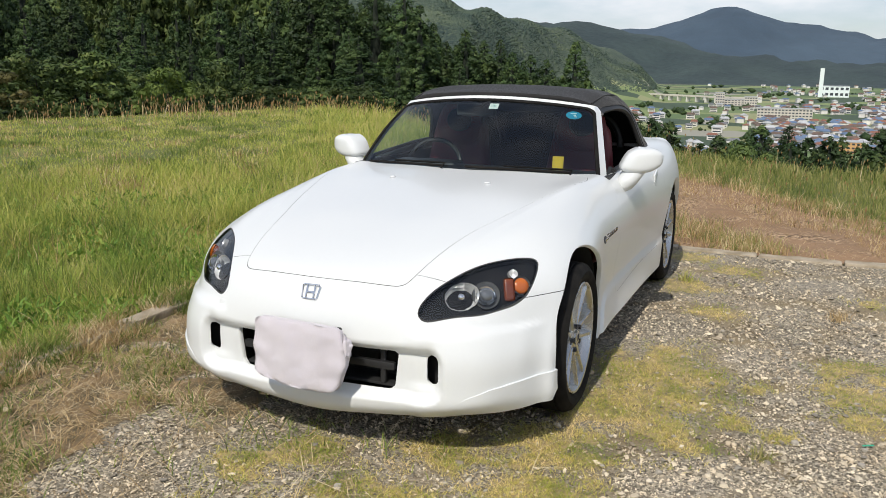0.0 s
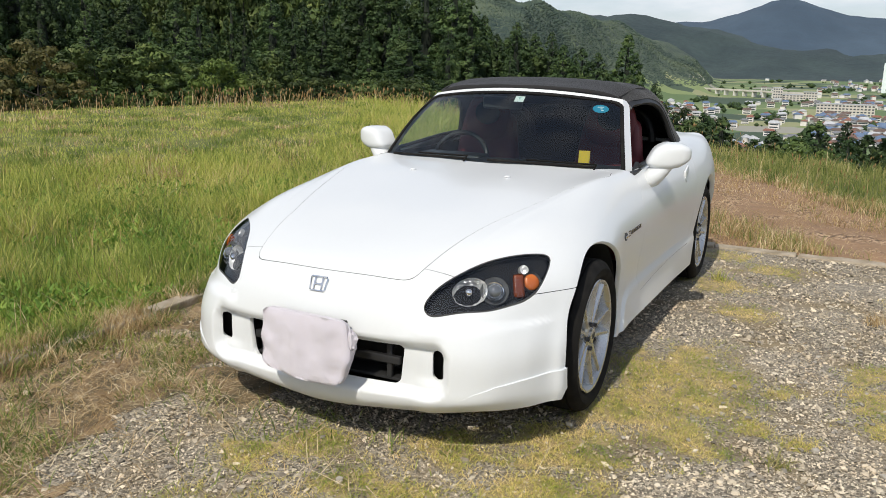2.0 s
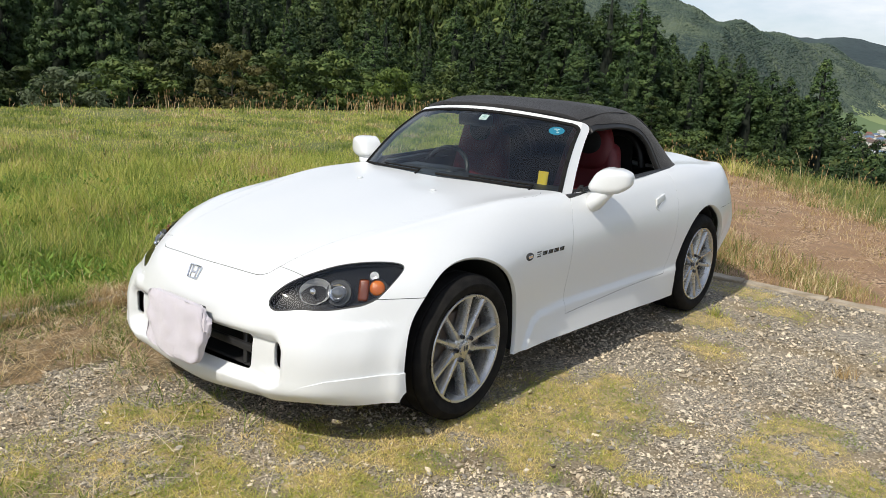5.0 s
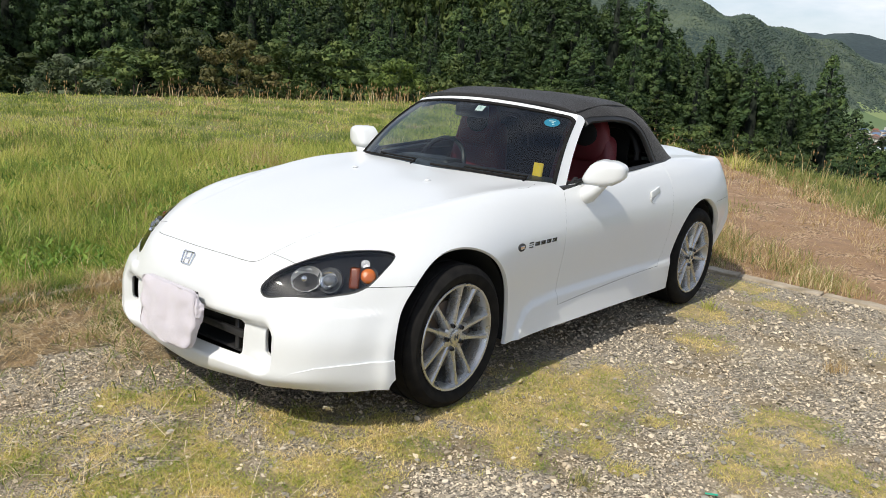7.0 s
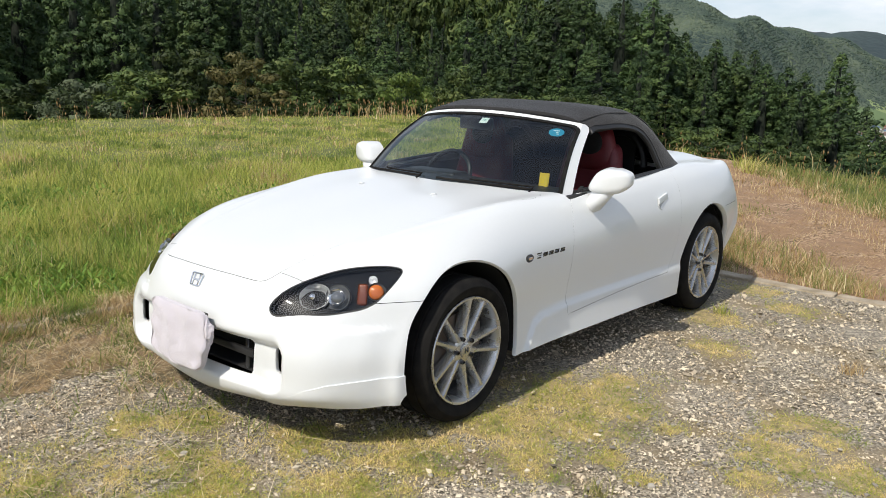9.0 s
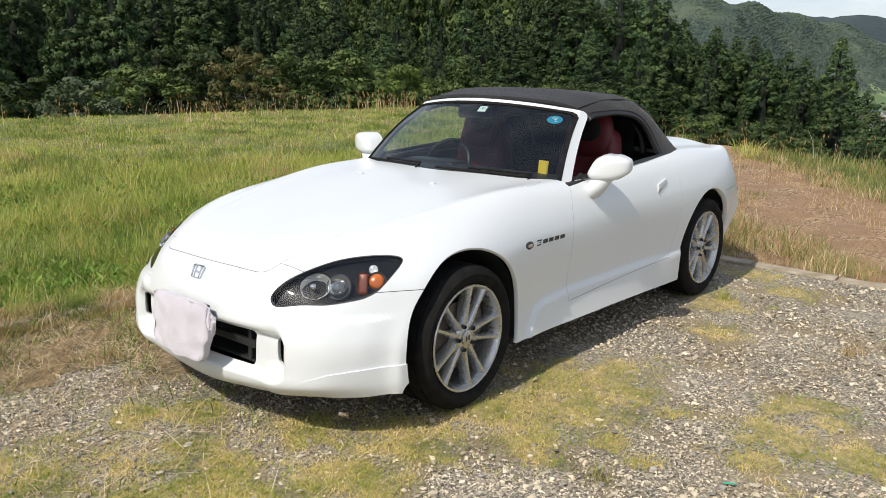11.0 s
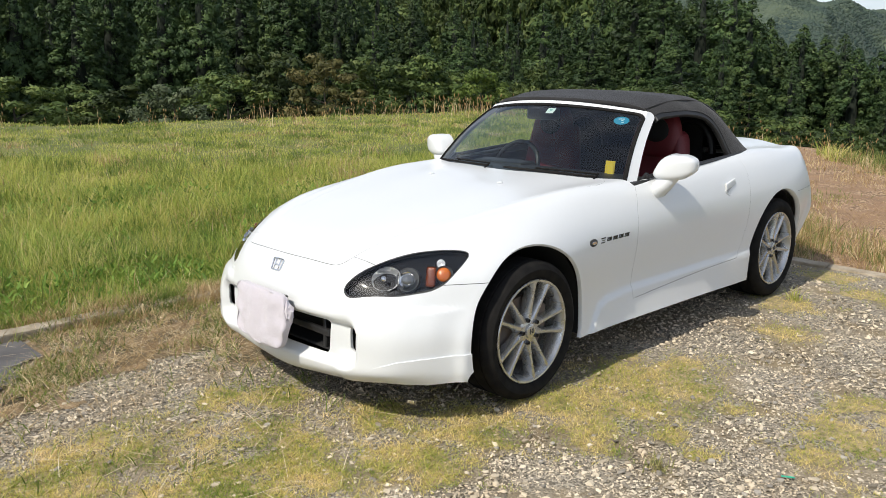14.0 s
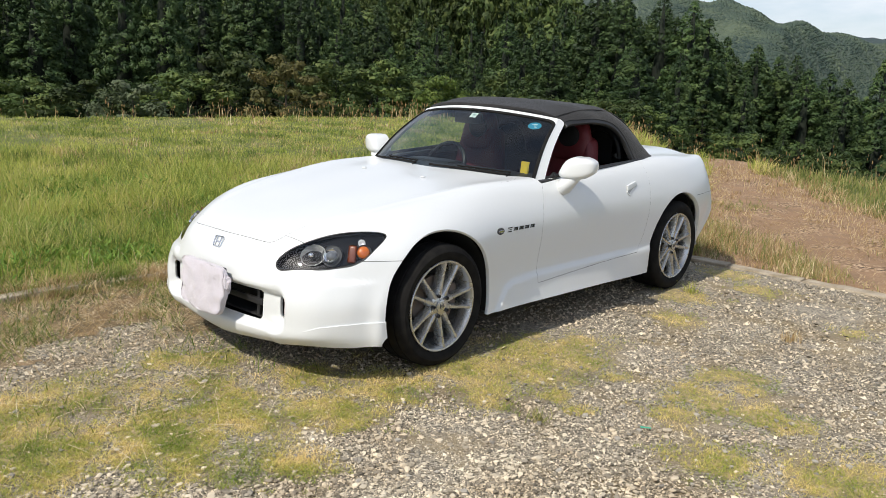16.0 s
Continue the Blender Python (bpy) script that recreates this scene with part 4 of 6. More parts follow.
ROOF = [
    [(0, 1.165, 1.262), (0, 1.40, 1.292), (0, 1.65, 1.297), (0, 1.90, 1.268), (0, 2.10, 1.19), (0, 2.30, 1.05), (0, 2.42, .935)],
    [(.33, 1.21, 1.25), (.35, 1.42, 1.280), (.37, 1.66, 1.285), (.38, 1.90, 1.254), (.38, 2.10, 1.17), (.38, 2.29, 1.035), (.38, 2.40, .932)],
    [(.53, 1.288, 1.212), (.545, 1.46, 1.242), (.555, 1.68, 1.248), (.565, 1.90, 1.212), (.57, 2.09, 1.12), (.575, 2.25, 1.01), (.58, 2.36, .93)],
    [(.59, 1.318, 1.165), (.605, 1.48, 1.195), (.62, 1.69, 1.20), (.63, 1.89, 1.16), (.635, 2.06, 1.075), (.64, 2.20, .99), (.645, 2.30, .928)],
    [(.655, 1.16, 1.03), (.668, 1.42, 1.055), (.68, 1.68, 1.065), (.687, 1.88, 1.04), (.69, 2.03, .995), (.69, 2.15, .955), (.688, 2.25, .925)],
    [(.715, .95, .868), (.722, 1.30, .885), (.728, 1.60, .902), (.730, 1.84, .91), (.728, 2.00, .915), (.722, 2.12, .917), (.712, 2.21, .918)],
]
SIDE_WINDOW = smooth_loop([(.80, .80), (1.05, .975), (1.30, 1.150), (1.44, 1.176), (1.62, 1.176), (1.76, 1.145), (1.85, 1.07), (1.90, .98), (1.93, .90), (1.9, .80), (1.4, .78)], 100)


def curve_through(pts, n):
    p = np.array([tuple(q) for q in pts])
    k = np.r_[0, np.cumsum(np.linalg.norm(np.diff(p, axis=0), axis=1))]
    return [tuple(q) for q in spline_weights(k, np.linspace(0, k[-1], n)) @ p]


def build_roof(car):
    half = np.array(ROOF, float).transpose(1, 0, 2)
    net = np.concatenate([half[:, :0:-1] * (-1, 1, 1), half], 1)
    p = loft(net, 70, 111)
    n = grid_normals(p)
    n *= np.where((n * (p - np.array((0, 1.6, .8)))).sum(2, keepdims=True) < 0, -1, 1)
    # bows that show under the cloth, a soft sag between them
    sag = .004 * np.cos((p[..., 1] - 1.2) * 2 * np.pi / .30) * step((p[..., 2] - 1.15) / .1)
    wrinkle = np.array([[noise.noise(Vector(q) * 9) for q in row] for row in p])
    p = p + n * (sag + .0016 * wrinkle)[..., None]
    n2 = grid_normals(p)
    skin = Skin(p, n2 * np.where((n2 * n).sum(2, keepdims=True) < 0, -1, 1))

    def window(v):
        return np.minimum(-loop_gap(v[:, 1], v[:, 2], SIDE_WINDOW), (np.abs(v[:, 0]) - .3) * 2)

    def edge(v):
        return window(v) + .02

    for f in (window, edge):
        skin.cut(f)
    mid = skin.middles()
    put("soft_top", skin.sheet("soft_top", edge(mid) < 0, FABRIC, .018), car, "black canvas folding top, closed")
    for hand in (mid[:, 0] > 0, mid[:, 0] <= 0):
        put("window_seal", skin.sheet("window_seal", (edge(mid) >= 0) & (window(mid) < 0) & hand, BLACK, .02, -.004), car, "black rubber seal round the side window")
    put("headlining", skin.sheet("headlining", (window(mid) < 0), SEAM, 0, -.03), car)
    # seam along the edge of the roof
    for s in (-1, 1):
        edge_line = [Vector((s * a, b, c + .003)) for a, b, c in ROOF[2][:6]]
        part("roof_seam", tube(curve_through(edge_line, 30), .0045, 6), FABRIC, car)
        belt = [(s * np.interp(y, (.95, 1.3, 1.7, 2.1, 2.25), (.712, .722, .728, .712, .66)), y, np.interp(y, (.95, 1.3, 1.7, 2.1, 2.25), (.872, .889, .911, .922, .928)) + .008) for y in np.linspace(1.03, 2.25, 14)]
        part("belt_moulding", tube(belt, .011, 6), BLACK, car)
    bow = [Vector((-l[3][0], l[3][1] + .03, l[3][2] - .008)) for l in ROOF[2:0:-1]] + [Vector((l[3][0], l[3][1] + .03, l[3][2] - .008)) for l in ROOF[:3]]
    part("roof_seam", tube(curve_through(bow, 30), .0045, 6), FABRIC, car)
    rear = [(x, 2.315 - .35 * x**2, .935) for x in np.linspace(-.66, .66, 16)]
    part("hood_base_trim", tube(rear, .014, 6), BLACK, car)


def seat_mesh(x):
    back = box((.50, .13, .62), (0, 0, .36), .05, 4)
    for v in back.verts:
        v.co.x *= 1 - .42 * max(0, v.co.z - .38) / .3
        v.co.y += .10 * v.co.z + .03 * (abs(v.co.x) > .17) * -1
    cush = box((.50, .50, .15), (0, -.27, .03), .05, 4)
    return back, cush


def build_cabin(car):
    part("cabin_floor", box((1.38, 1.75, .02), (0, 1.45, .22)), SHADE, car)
    # plain dark pan closing the open underbody, added to block light
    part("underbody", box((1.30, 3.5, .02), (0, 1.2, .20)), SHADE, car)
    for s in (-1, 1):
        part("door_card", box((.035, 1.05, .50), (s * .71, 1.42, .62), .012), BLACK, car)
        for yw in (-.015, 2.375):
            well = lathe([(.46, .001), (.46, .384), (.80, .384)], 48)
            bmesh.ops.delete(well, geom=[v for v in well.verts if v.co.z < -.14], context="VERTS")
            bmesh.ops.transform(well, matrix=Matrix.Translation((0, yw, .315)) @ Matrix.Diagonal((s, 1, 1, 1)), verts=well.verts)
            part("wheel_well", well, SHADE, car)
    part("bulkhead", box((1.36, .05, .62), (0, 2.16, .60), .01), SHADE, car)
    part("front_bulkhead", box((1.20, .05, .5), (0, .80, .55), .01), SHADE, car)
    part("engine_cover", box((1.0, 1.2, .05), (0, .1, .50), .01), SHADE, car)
    dash = box((1.36, .42, .16), (0, 1.04, .775), .05, 4)
    for v in dash.verts:
        v.co.z -= .05 * max(0, .9 - v.co.y) / .1 * .1
    part("dashboard", dash, BLACK, car, "black moulded dashboard")
    binnacle = box((.40, .16, .06), (-.40, 1.20, .840), .03, 3)
    part("instrument_hood", binnacle, BLACK, car)
    for x in (-.39, .39):
        back, cush = seat_mesh(x)
        m = Matrix.Translation((x, 1.64, .40))
        bmesh.ops.transform(back, matrix=m, verts=back.verts)
        bmesh.ops.transform(cush, matrix=m, verts=cush.verts)
        seat = part("seat", cush, RED_CLOTH, car, "red leather bucket seat")
        part("backrest", back, RED_CLOTH, seat)
        # head restraint; a near-black lump stands in for the shade of its opening
        hr = bmesh.new()
        bmesh.ops.create_uvsphere(hr, u_segments=28, v_segments=18, radius=1)
        for v in hr.verts:
            q = [math.copysign(abs(c) ** .62, c) for c in v.co]
            v.co = Vector((x + q[0] * (.150 - .040 * max(0, q[2])), 1.67 + q[1] * .055 + .02 * q[2], 1.055 + q[2] * .145))
        part("head_restraint", hr, RED_CLOTH, seat)
        hole = bmesh.new()
        bmesh.ops.create_uvsphere(hole, u_segments=24, v_segments=12, radius=1)
        bmesh.ops.transform(hole, matrix=Matrix.Translation((x + .015, 1.618, 1.075)) @ Matrix.Diagonal((.082, .022, .075, 1)), verts=hole.verts)
        part("restraint_opening", hole, SHADE, seat, "dark opening in the head restraint")
        hoop = [(x + .17 * math.cos(a), 2.02, .92 + .20 * math.sin(a)) for a in np.linspace(0, math.pi, 13)]
        part("roll_hoop", tube(hoop, .022, 8), BLACK, car)
    # deflector between the hoops, near-black and added to darken the view through the cabin
    part("wind_deflector", box((.98, .012, .24), (0, 2.03, 1.0), .005, 2), SHADE, car)
    # steering wheel
    c, tilt = Vector((-.43, 1.34, .805)), Matrix.Rotation(radians(68), 4, "X")
    ring = [c + tilt @ Vector((.175 * math.cos(a), .175 * math.sin(a), 0)) for a in np.linspace(0, math.tau, 36, endpoint=False)]
    wheel = part("steering_wheel", tube(ring, .014, 8, True), BLACK, car, "three-spoke black steering wheel")
    for a in (0, math.pi, -math.pi / 2):
        part("spoke", tube([c, c + tilt @ Vector((.17 * math.cos(a), .17 * math.sin(a), 0))], .013, 6), BLACK, wheel)
    pad = box((.11, .11, .05), (0, 0, 0), .02, 3)
    bmesh.ops.transform(pad, matrix=Matrix.Translation(c) @ tilt, verts=pad.verts)
    part("horn_pad", pad, BLACK, wheel)
    # inside mirror
    rear = part("interior_mirror", box((.23, .035, .070), (-.105, 1.20, 1.165), .016, 3), LAMP_GREY, car)
    part("mirror_stem", tube([(-.09, 1.20, 1.18), (0, 1.15, 1.215)], .010, 6), BLACK, rear)
    part("mirror_glass", box((.20, .002, .05), (-.105, 1.2195, 1.165), .0, 1), MIRROR, rear)
    for x in (-.34, .34):
        part("sun_visor", box((.36, .13, .012), (x, 1.33, 1.195), .005, 2, None), BLACK, car)


def surface_frame(at, normal, up=(0, 0, 1)):
    """A frame on a surface: z along the normal, y as near up as can be."""
    z = Vector(normal).normalized()
    x = Vector(up).cross(z).normalized()
    m = Matrix((x, z.cross(x), z)).transposed().to_4x4()
    m.translation = Vector(at)
    return m


def build_mirror(car, s):
    shell = bmesh.new()
    bmesh.ops.create_uvsphere(shell, u_segments=40, v_segments=28, radius=1)
    for v in shell.verts:
        a = [math.copysign(abs(c) ** e, c) for c, e in zip(v.co, (.60, .52, .52))]
        half = np.interp(a[0], (-1, -.3, .4, 1), (.060, .068, .061, .042))
        x = a[0] * .102 + .024 * a[2] * max(0, .3 - a[0])
        v.co = Vector((x, min(a[1], .5) * .088 * (1 - .18 * max(0, a[0])), .013 + .014 * max(0, a[0]) + a[2] * half))
    m = Matrix.Translation((s * .852, 1.095, .927)) @ Matrix.Diagonal((s, 1, 1, 1)) @ Matrix.Rotation(radians(18), 4, "Z")
    bmesh.ops.transform(shell, matrix=m, verts=shell.verts)
    if s < 0:
        bmesh.ops.reverse_faces(shell, faces=shell.faces)
    housing = part("door_mirror", shell, PAINT, car, "white door mirror on a short stalk")
    arm = tube([(s * .765, 1.045, .800), (s * .778, 1.045, .815), (s * .786, 1.048, .84), (s * .795, 1.055, .87), (s * .80, 1.065, .90)], [.030, .043, .045, .042, .042], 20)
    for v in arm.verts:
        rise = min(1, max(0, (v.co.z - .785) / .10))
        v.co.y = 1.045 + (v.co.y - 1.045) * 1.1
        v.co.x = s * (.782 + .016 * rise + (abs(v.co.x) - .782) * (.9 + .55 * rise))
    part("mirror_stalk", arm, PAINT, housing)
    gl = box((.110, .004, .070), (-.018, .0445, .004), .02, 3)
    bmesh.ops.transform(gl, matrix=m, verts=gl.verts)
    part("mirror_glass", gl, MIRROR, housing)
    tri = bmesh.new()
    a = [tri.verts.new((s * .708, y, z)) for y, z in ((.99, .862), (1.08, .874), (1.06, .902))]
    b = [tri.verts.new((v.co.x - s * .02, v.co.y, v.co.z)) for v in a]
    tri.faces.new(a), tri.faces.new(b[::-1])
    for i in range(3):
        tri.faces.new((a[i], b[i], b[(i + 1) % 3], a[(i + 1) % 3]))
    bmesh.ops.recalc_face_normals(tri, faces=tri.faces)
    part("mirror_patch", tri, BLACK, housing, smooth=False)


def build_details(car):
    # nose mark: a plain rounded frame with two uprights and a bar
    m = surface_frame((0, -.752, .601), (0, -.90, .44))
    ring = [m @ Vector((.036 * (1 - .13 * (y < 0)) * x, .026 * y, .002)) for x, y in ((-1, -.8), (-.85, -1), (.85, -1), (1, -.8), (1, .8), (.85, 1), (-.85, 1), (-1, .8))]
    mark = part("nose_mark", tube(ring, .0035, 6, True), CHROME, car, "small chrome nose mark")
    bars = joined(box((.008, .044, .005), (-.016, 0, .002), .0015, 1), box((.008, .044, .005), (.016, 0, .002), .0015, 1), box((.03, .008, .005), (0, -.002, .002), .0015, 1))
    bmesh.ops.transform(bars, matrix=m, verts=bars.verts)
    part("mark_bars", bars, CHROME, mark)
    for s in (-1, 1):
        f = surface_frame((s * .8150, .437, .640), (s, .02, .05))
        b = bmesh.new()
        bmesh.ops.create_uvsphere(b, u_segments=20, v_segments=10, radius=1)
        bmesh.ops.scale(b, vec=(.034, .019, .006), verts=b.verts)
        bmesh.ops.transform(b, matrix=f, verts=b.verts)
        badge = part("side_badge", b, SEAM, car, "small dark side badge with chrome bars")
        inlay = box((.036, .014, .003), (0, 0, .006), .002, 1)
        bmesh.ops.transform(inlay, matrix=f, verts=inlay.verts)
        part("badge_inlay", inlay, CHROME, badge)
        f2 = surface_frame((s * .8092, .62, .639), (s, .0, .10))
        for k in range(5):
            u = -.095 + .050 * k if k else -.098
            w, h = (.046, .026) if k == 0 else (.047, .018)
            bar = joined(box((w * .82, .006, .004), (0, h / 2 - .003, 0), .001, 1), box((w * .82, .006, .004), (0, -h / 2 + .003, 0), .001, 1), box((w * .82, .004, .003), (0, 0, 0), .001, 1))
            if k:
                bar = joined(bar, box((w * .30, h, .003), (w * .24, 0, 0), .001, 1))
            for v in bar.verts:
                v.co.x += .35 * v.co.y
            bmesh.ops.transform(bar, matrix=f2 @ Matrix.Translation((-s * u * -1 if s > 0 else u, 0, .0005)), verts=bar.verts)
            part("badge_bar", bar, DARK_CHROME, badge)
        # door handle: a flap over a plate tinted grey for a recess's shade
        h = surface_frame((s * .8315, 1.735, .776), (s, .02, .12))
        lean = h @ Matrix.Rotation(radians(6 * s), 4, "Z")
        pocket = box((.108, .040, .005), (0, -.018, -.0015), .002, 1)
        bmesh.ops.transform(pocket, matrix=lean, verts=pocket.verts)
        handle = part("door_handle", pocket, RECESS_SHADE, car, "white pull handle over a shallow recess")
        flap = box((.112, .036, .012), (0, .012, .001), .0055, 3)
        for v in flap.verts:
            v.co.y += .10 * v.co.x * s
        bmesh.ops.transform(flap, matrix=lean, verts=flap.verts)
        part("handle_flap", flap, PAINT, handle)
        rim_of = tube([lean @ Vector((.060 * math.cos(a), -.012 + .036 * math.sin(a), .001)) for a in np.linspace(math.pi, math.tau, 14)], .004, 6)
        part("recess_rim", rim_of, PAINT, handle)
        # washer nozzle
        nz = bmesh.new()
        bmesh.ops.create_uvsphere(nz, u_segments=14, v_segments=8, radius=.011)
        bmesh.ops.transform(nz, matrix=Matrix.Translation((s * .248, .42, .868)) @ Matrix.Diagonal((1.3, 1.5, .6, 1)), verts=nz.verts)
        part("washer_nozzle", nz, PAINT, car)
        # tail lamp
        tl = bmesh.new()
        bmesh.ops.create_uvsphere(tl, u_segments=20, v_segments=12, radius=1)
        bmesh.ops.transform(tl, matrix=Matrix.Translation((s * .665, 2.965, .745)) @ Matrix.Diagonal((.085, .075, .055, 1)), verts=tl.verts)
        part("tail_lamp", tl, RED_LAMP, car)
        # near-black block behind each slot, painted for the shade inside
        part("slot_backing", box((.23, .05, .17), (s * .485, -.615, .36), .004, 1), SHADE, car)
    # wipers, parked along the foot of the screen
    for x0, x1 in ((-.60, -.10), (.02, .55)):
        pts = [Vector((x, .722 + .385 * x * x - .012, .902 - .045 * x * x)) for x in np.linspace(x0, x1, 9)]
        arm = part("wiper", tube([p + Vector((0, .012, .012)) for p in pts[3:]] + [pts[-1] + Vector((0, -.03, -.01))], .005, 6), RUBBER, car, "black wiper parked at the foot of the screen")
        part("wiper_blade", tube(pts, .0068, 6), RUBBER, arm)
    cowl = bmesh.new()
    rows = []
    for x in np.linspace(-.68, .68, 24):
        rows.append([cowl.verts.new((x, cowl_y(x) - .06, .853 - .03 * x * x)), cowl.verts.new((x, .73 + .385 * x * x, .868 - .05 * x * x)), cowl.verts.new((x, .86 + .385 * x * x, .84 - .05 * x * x))])
    for a, b in zip(rows, rows[1:]):
        for i in range(2):
            cowl.faces.new((a[i], b[i], b[i + 1], a[i + 1]))
    part("cowl", cowl, BLACK, car, "black plastic cowl under the wipers")
    # air intake; near-black boards behind and below it stand in for its shade
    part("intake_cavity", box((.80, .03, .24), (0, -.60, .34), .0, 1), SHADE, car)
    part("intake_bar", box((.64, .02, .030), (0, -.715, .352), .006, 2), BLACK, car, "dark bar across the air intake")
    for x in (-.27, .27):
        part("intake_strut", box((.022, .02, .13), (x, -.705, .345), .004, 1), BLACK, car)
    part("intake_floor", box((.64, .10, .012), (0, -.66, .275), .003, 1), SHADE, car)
    # two unseen boards added to stop sun leaking through the intake onto the ground
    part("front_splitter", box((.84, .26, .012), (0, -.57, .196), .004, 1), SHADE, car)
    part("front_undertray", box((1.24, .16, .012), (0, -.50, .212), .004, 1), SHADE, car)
    # cover of the towing eye
    f = surface_frame((-.405, -.7335, .492), (-.20, -.93, .22))
    lid = box((.052, .052, .004), (0, 0, 0), .003, 2)
    bmesh.ops.transform(lid, matrix=f, verts=lid.verts)
    cover = part("towing_eye_cover", lid, PAINT, car)
    # number plate hidden by the towel
    part("plate_panel", box((.325, .012, .16), (0, -.818, .425), .004, 1), BLACK, car)


def build_towel():
    """A towel pulled over the plate like a bag."""
    bm = bmesh.new()
    bmesh.ops.create_cube(bm, size=2)
    bmesh.ops.subdivide_edges(bm, edges=list(bm.edges), cuts=21, use_grid_fill=True)
    for v in bm.verts:
        c = v.co.copy()
        px, pz = abs(c.x), abs(c.z)
        lp = (px**12 + pz**12) ** (1 / 12)
        ls = max(px, pz) or 1
        k = ls / (lp or 1)
        x, z = c.x * k * .180 - .010, c.z * k * .110
        edge = min(1, max(abs(c.x * k), abs(c.z * k)))
        y = c.y * .021 * (1 - .45 * edge**4)
        low = max(0, -c.z)
        x *= 1 - .10 * low - .03 * c.z
        z -= .018 * low * (1 - (c.x * .9) ** 2) + .01 * c.x * (c.z < 0)
        right = max(0, c.x - .55)
        x += .055 * right * (1 - abs(c.z + .1))
        w = noise.noise(Vector((x * 14, c.y * 2, z * 9))) * .010 + noise.noise(Vector((x * 38, c.y * 3 + 5, z * 30))) * .0035
        fold = .006 * math.sin(z * 70 + x * 25) * max(0, px - .5) * 1.6
        v.co = Vector((x, y - (w + fold) * (1 if c.y < 0 else .3) - .006 * (1 - px) * (c.y < 0), z))
    me = bpy.data.meshes.new("towel")
    bmesh.ops.transform(bm, matrix=Matrix.Translation((.004, -.843, .402)) @ Matrix.Rotation(radians(1.5), 4, "Y") @ Matrix.Rotation(radians(-6), 4, "X"), verts=bm.verts)
    bm.to_mesh(me)
    bm.free()
    me.materials.append(TOWEL)
    me.polygons.foreach_set("use_smooth", [True] * len(me.polygons))
    ob = put("towel", me)
    hem = tube([(.004 + .178 * math.cos(a), -.835, .415 + .10 * math.sin(a)) for a in np.linspace(-.9, .9, 12)], .007, 6)
    part("hem", hem, TOWEL, ob)
    knot = bmesh.new()
    bmesh.ops.create_icosphere(knot, subdivisions=3, radius=1)
    for v in knot.verts:
        v.co *= 1 + .35 * noise.noise(v.co * 2.2) + .12 * math.sin(v.co.z * 9 + v.co.x * 6)
    bmesh.ops.transform(knot, matrix=Matrix.Translation((.186, -.832, .43)) @ Matrix.Diagonal((.020, .020, .048, 1)), verts=knot.verts)
    part("bunched_end", knot, TOWEL, ob)
    return tagged(ob, "pale lilac towel pulled over the front number plate", "towel")


def build_card():
    b = box((.062, .006, .080), (0, 0, 0), .002, 1, Matrix.Rotation(radians(-8), 4, "X"))
    ob = tagged(part("card", b, YELLOW, None), "yellow folded card standing on the dashboard", "card")
    ob.data.transform(Matrix.Translation((.380, 1.195, .886)))
    fold = box((.020, .004, .078), (0, 0, 0), .001, 1)
    bmesh.ops.transform(fold, matrix=Matrix.Translation((.398, 1.186, .886)) @ Matrix.Rotation(radians(18), 4, "Z") @ Matrix.Rotation(radians(-8), 4, "X"), verts=fold.verts)
    part("folded_flap", fold, YELLOW, ob)


car = tagged(new("sports_car"), "white two-seat roadster with black soft top, parked on gravel", "car")
car_skin_cut = build_body(car)
for cx, cy, cr, cw, cs in ((.797, 0, .312, .215, 1), (-.797, 0, .312, .215, -1), (.817, 2.4, .314, .245, 1), (-.817, 2.4, .314, .245, -1)):
    build_wheel(car, cx, cy, cr, cw, cs)
build_screen(car)
build_roof(car)
build_cabin(car)
for cs in (1, -1):
    build_mirror(car, cs)
build_details(car)
build_towel()
build_card()


# ---- woods ----
def clump_shape():
    """A small uneven tuft of eight faces."""
    return np.array([(1, 0, 0), (-1, 0, 0), (0, 1, 0), (0, -1, 0), (0, 0, .8), (0, 0, -1.0)], float), [(0, 2, 4), (2, 1, 4), (1, 3, 4), (3, 0, 4), (2, 0, 5), (1, 2, 5), (3, 1, 5), (0, 3, 5)]


def clumps(rng, at, out, size, droop=.5):
    """Many tufts as one set of arrays: at, the way outward, and size of each."""
    base, faces = clump_shape()
    n = len(at)
    v = base[None] * size[:, None, None] * rng.uniform(.55, 1.3, (n, 6, 1))
    # lengthen along the way outward
    along = (v * out[:, None]).sum(-1, keepdims=True)
    v = v + out[:, None] * along * .9
    v[..., 2] -= droop * np.abs(along[..., 0]) * .4
    v = v + at[:, None]
    f = np.array(faces)[None] + (np.arange(n) * 6)[:, None, None]
    return v.reshape(-1, 3), f.reshape(-1)


def sprays(rng, at, out, size, flat=.55):
    """Loose leaf sprays: one slim triangle each, lying across the way outward."""
    n = len(at)
    nrm = out + rng.normal(0, flat, (n, 3))
    nrm /= np.linalg.norm(nrm, axis=1, keepdims=True)
    a = np.cross(nrm, rng.normal(size=(n, 3)))
    a /= np.linalg.norm(a, axis=1, keepdims=True)
    b = np.cross(nrm, a)
    s = size[:, None]
    v = np.stack([at + a * s * 1.2, at - a * s * .6 + b * s * .55, at - a * s * .6 - b * s * .55], 1)
    return v.reshape(-1, 3), np.arange(3 * n), nrm


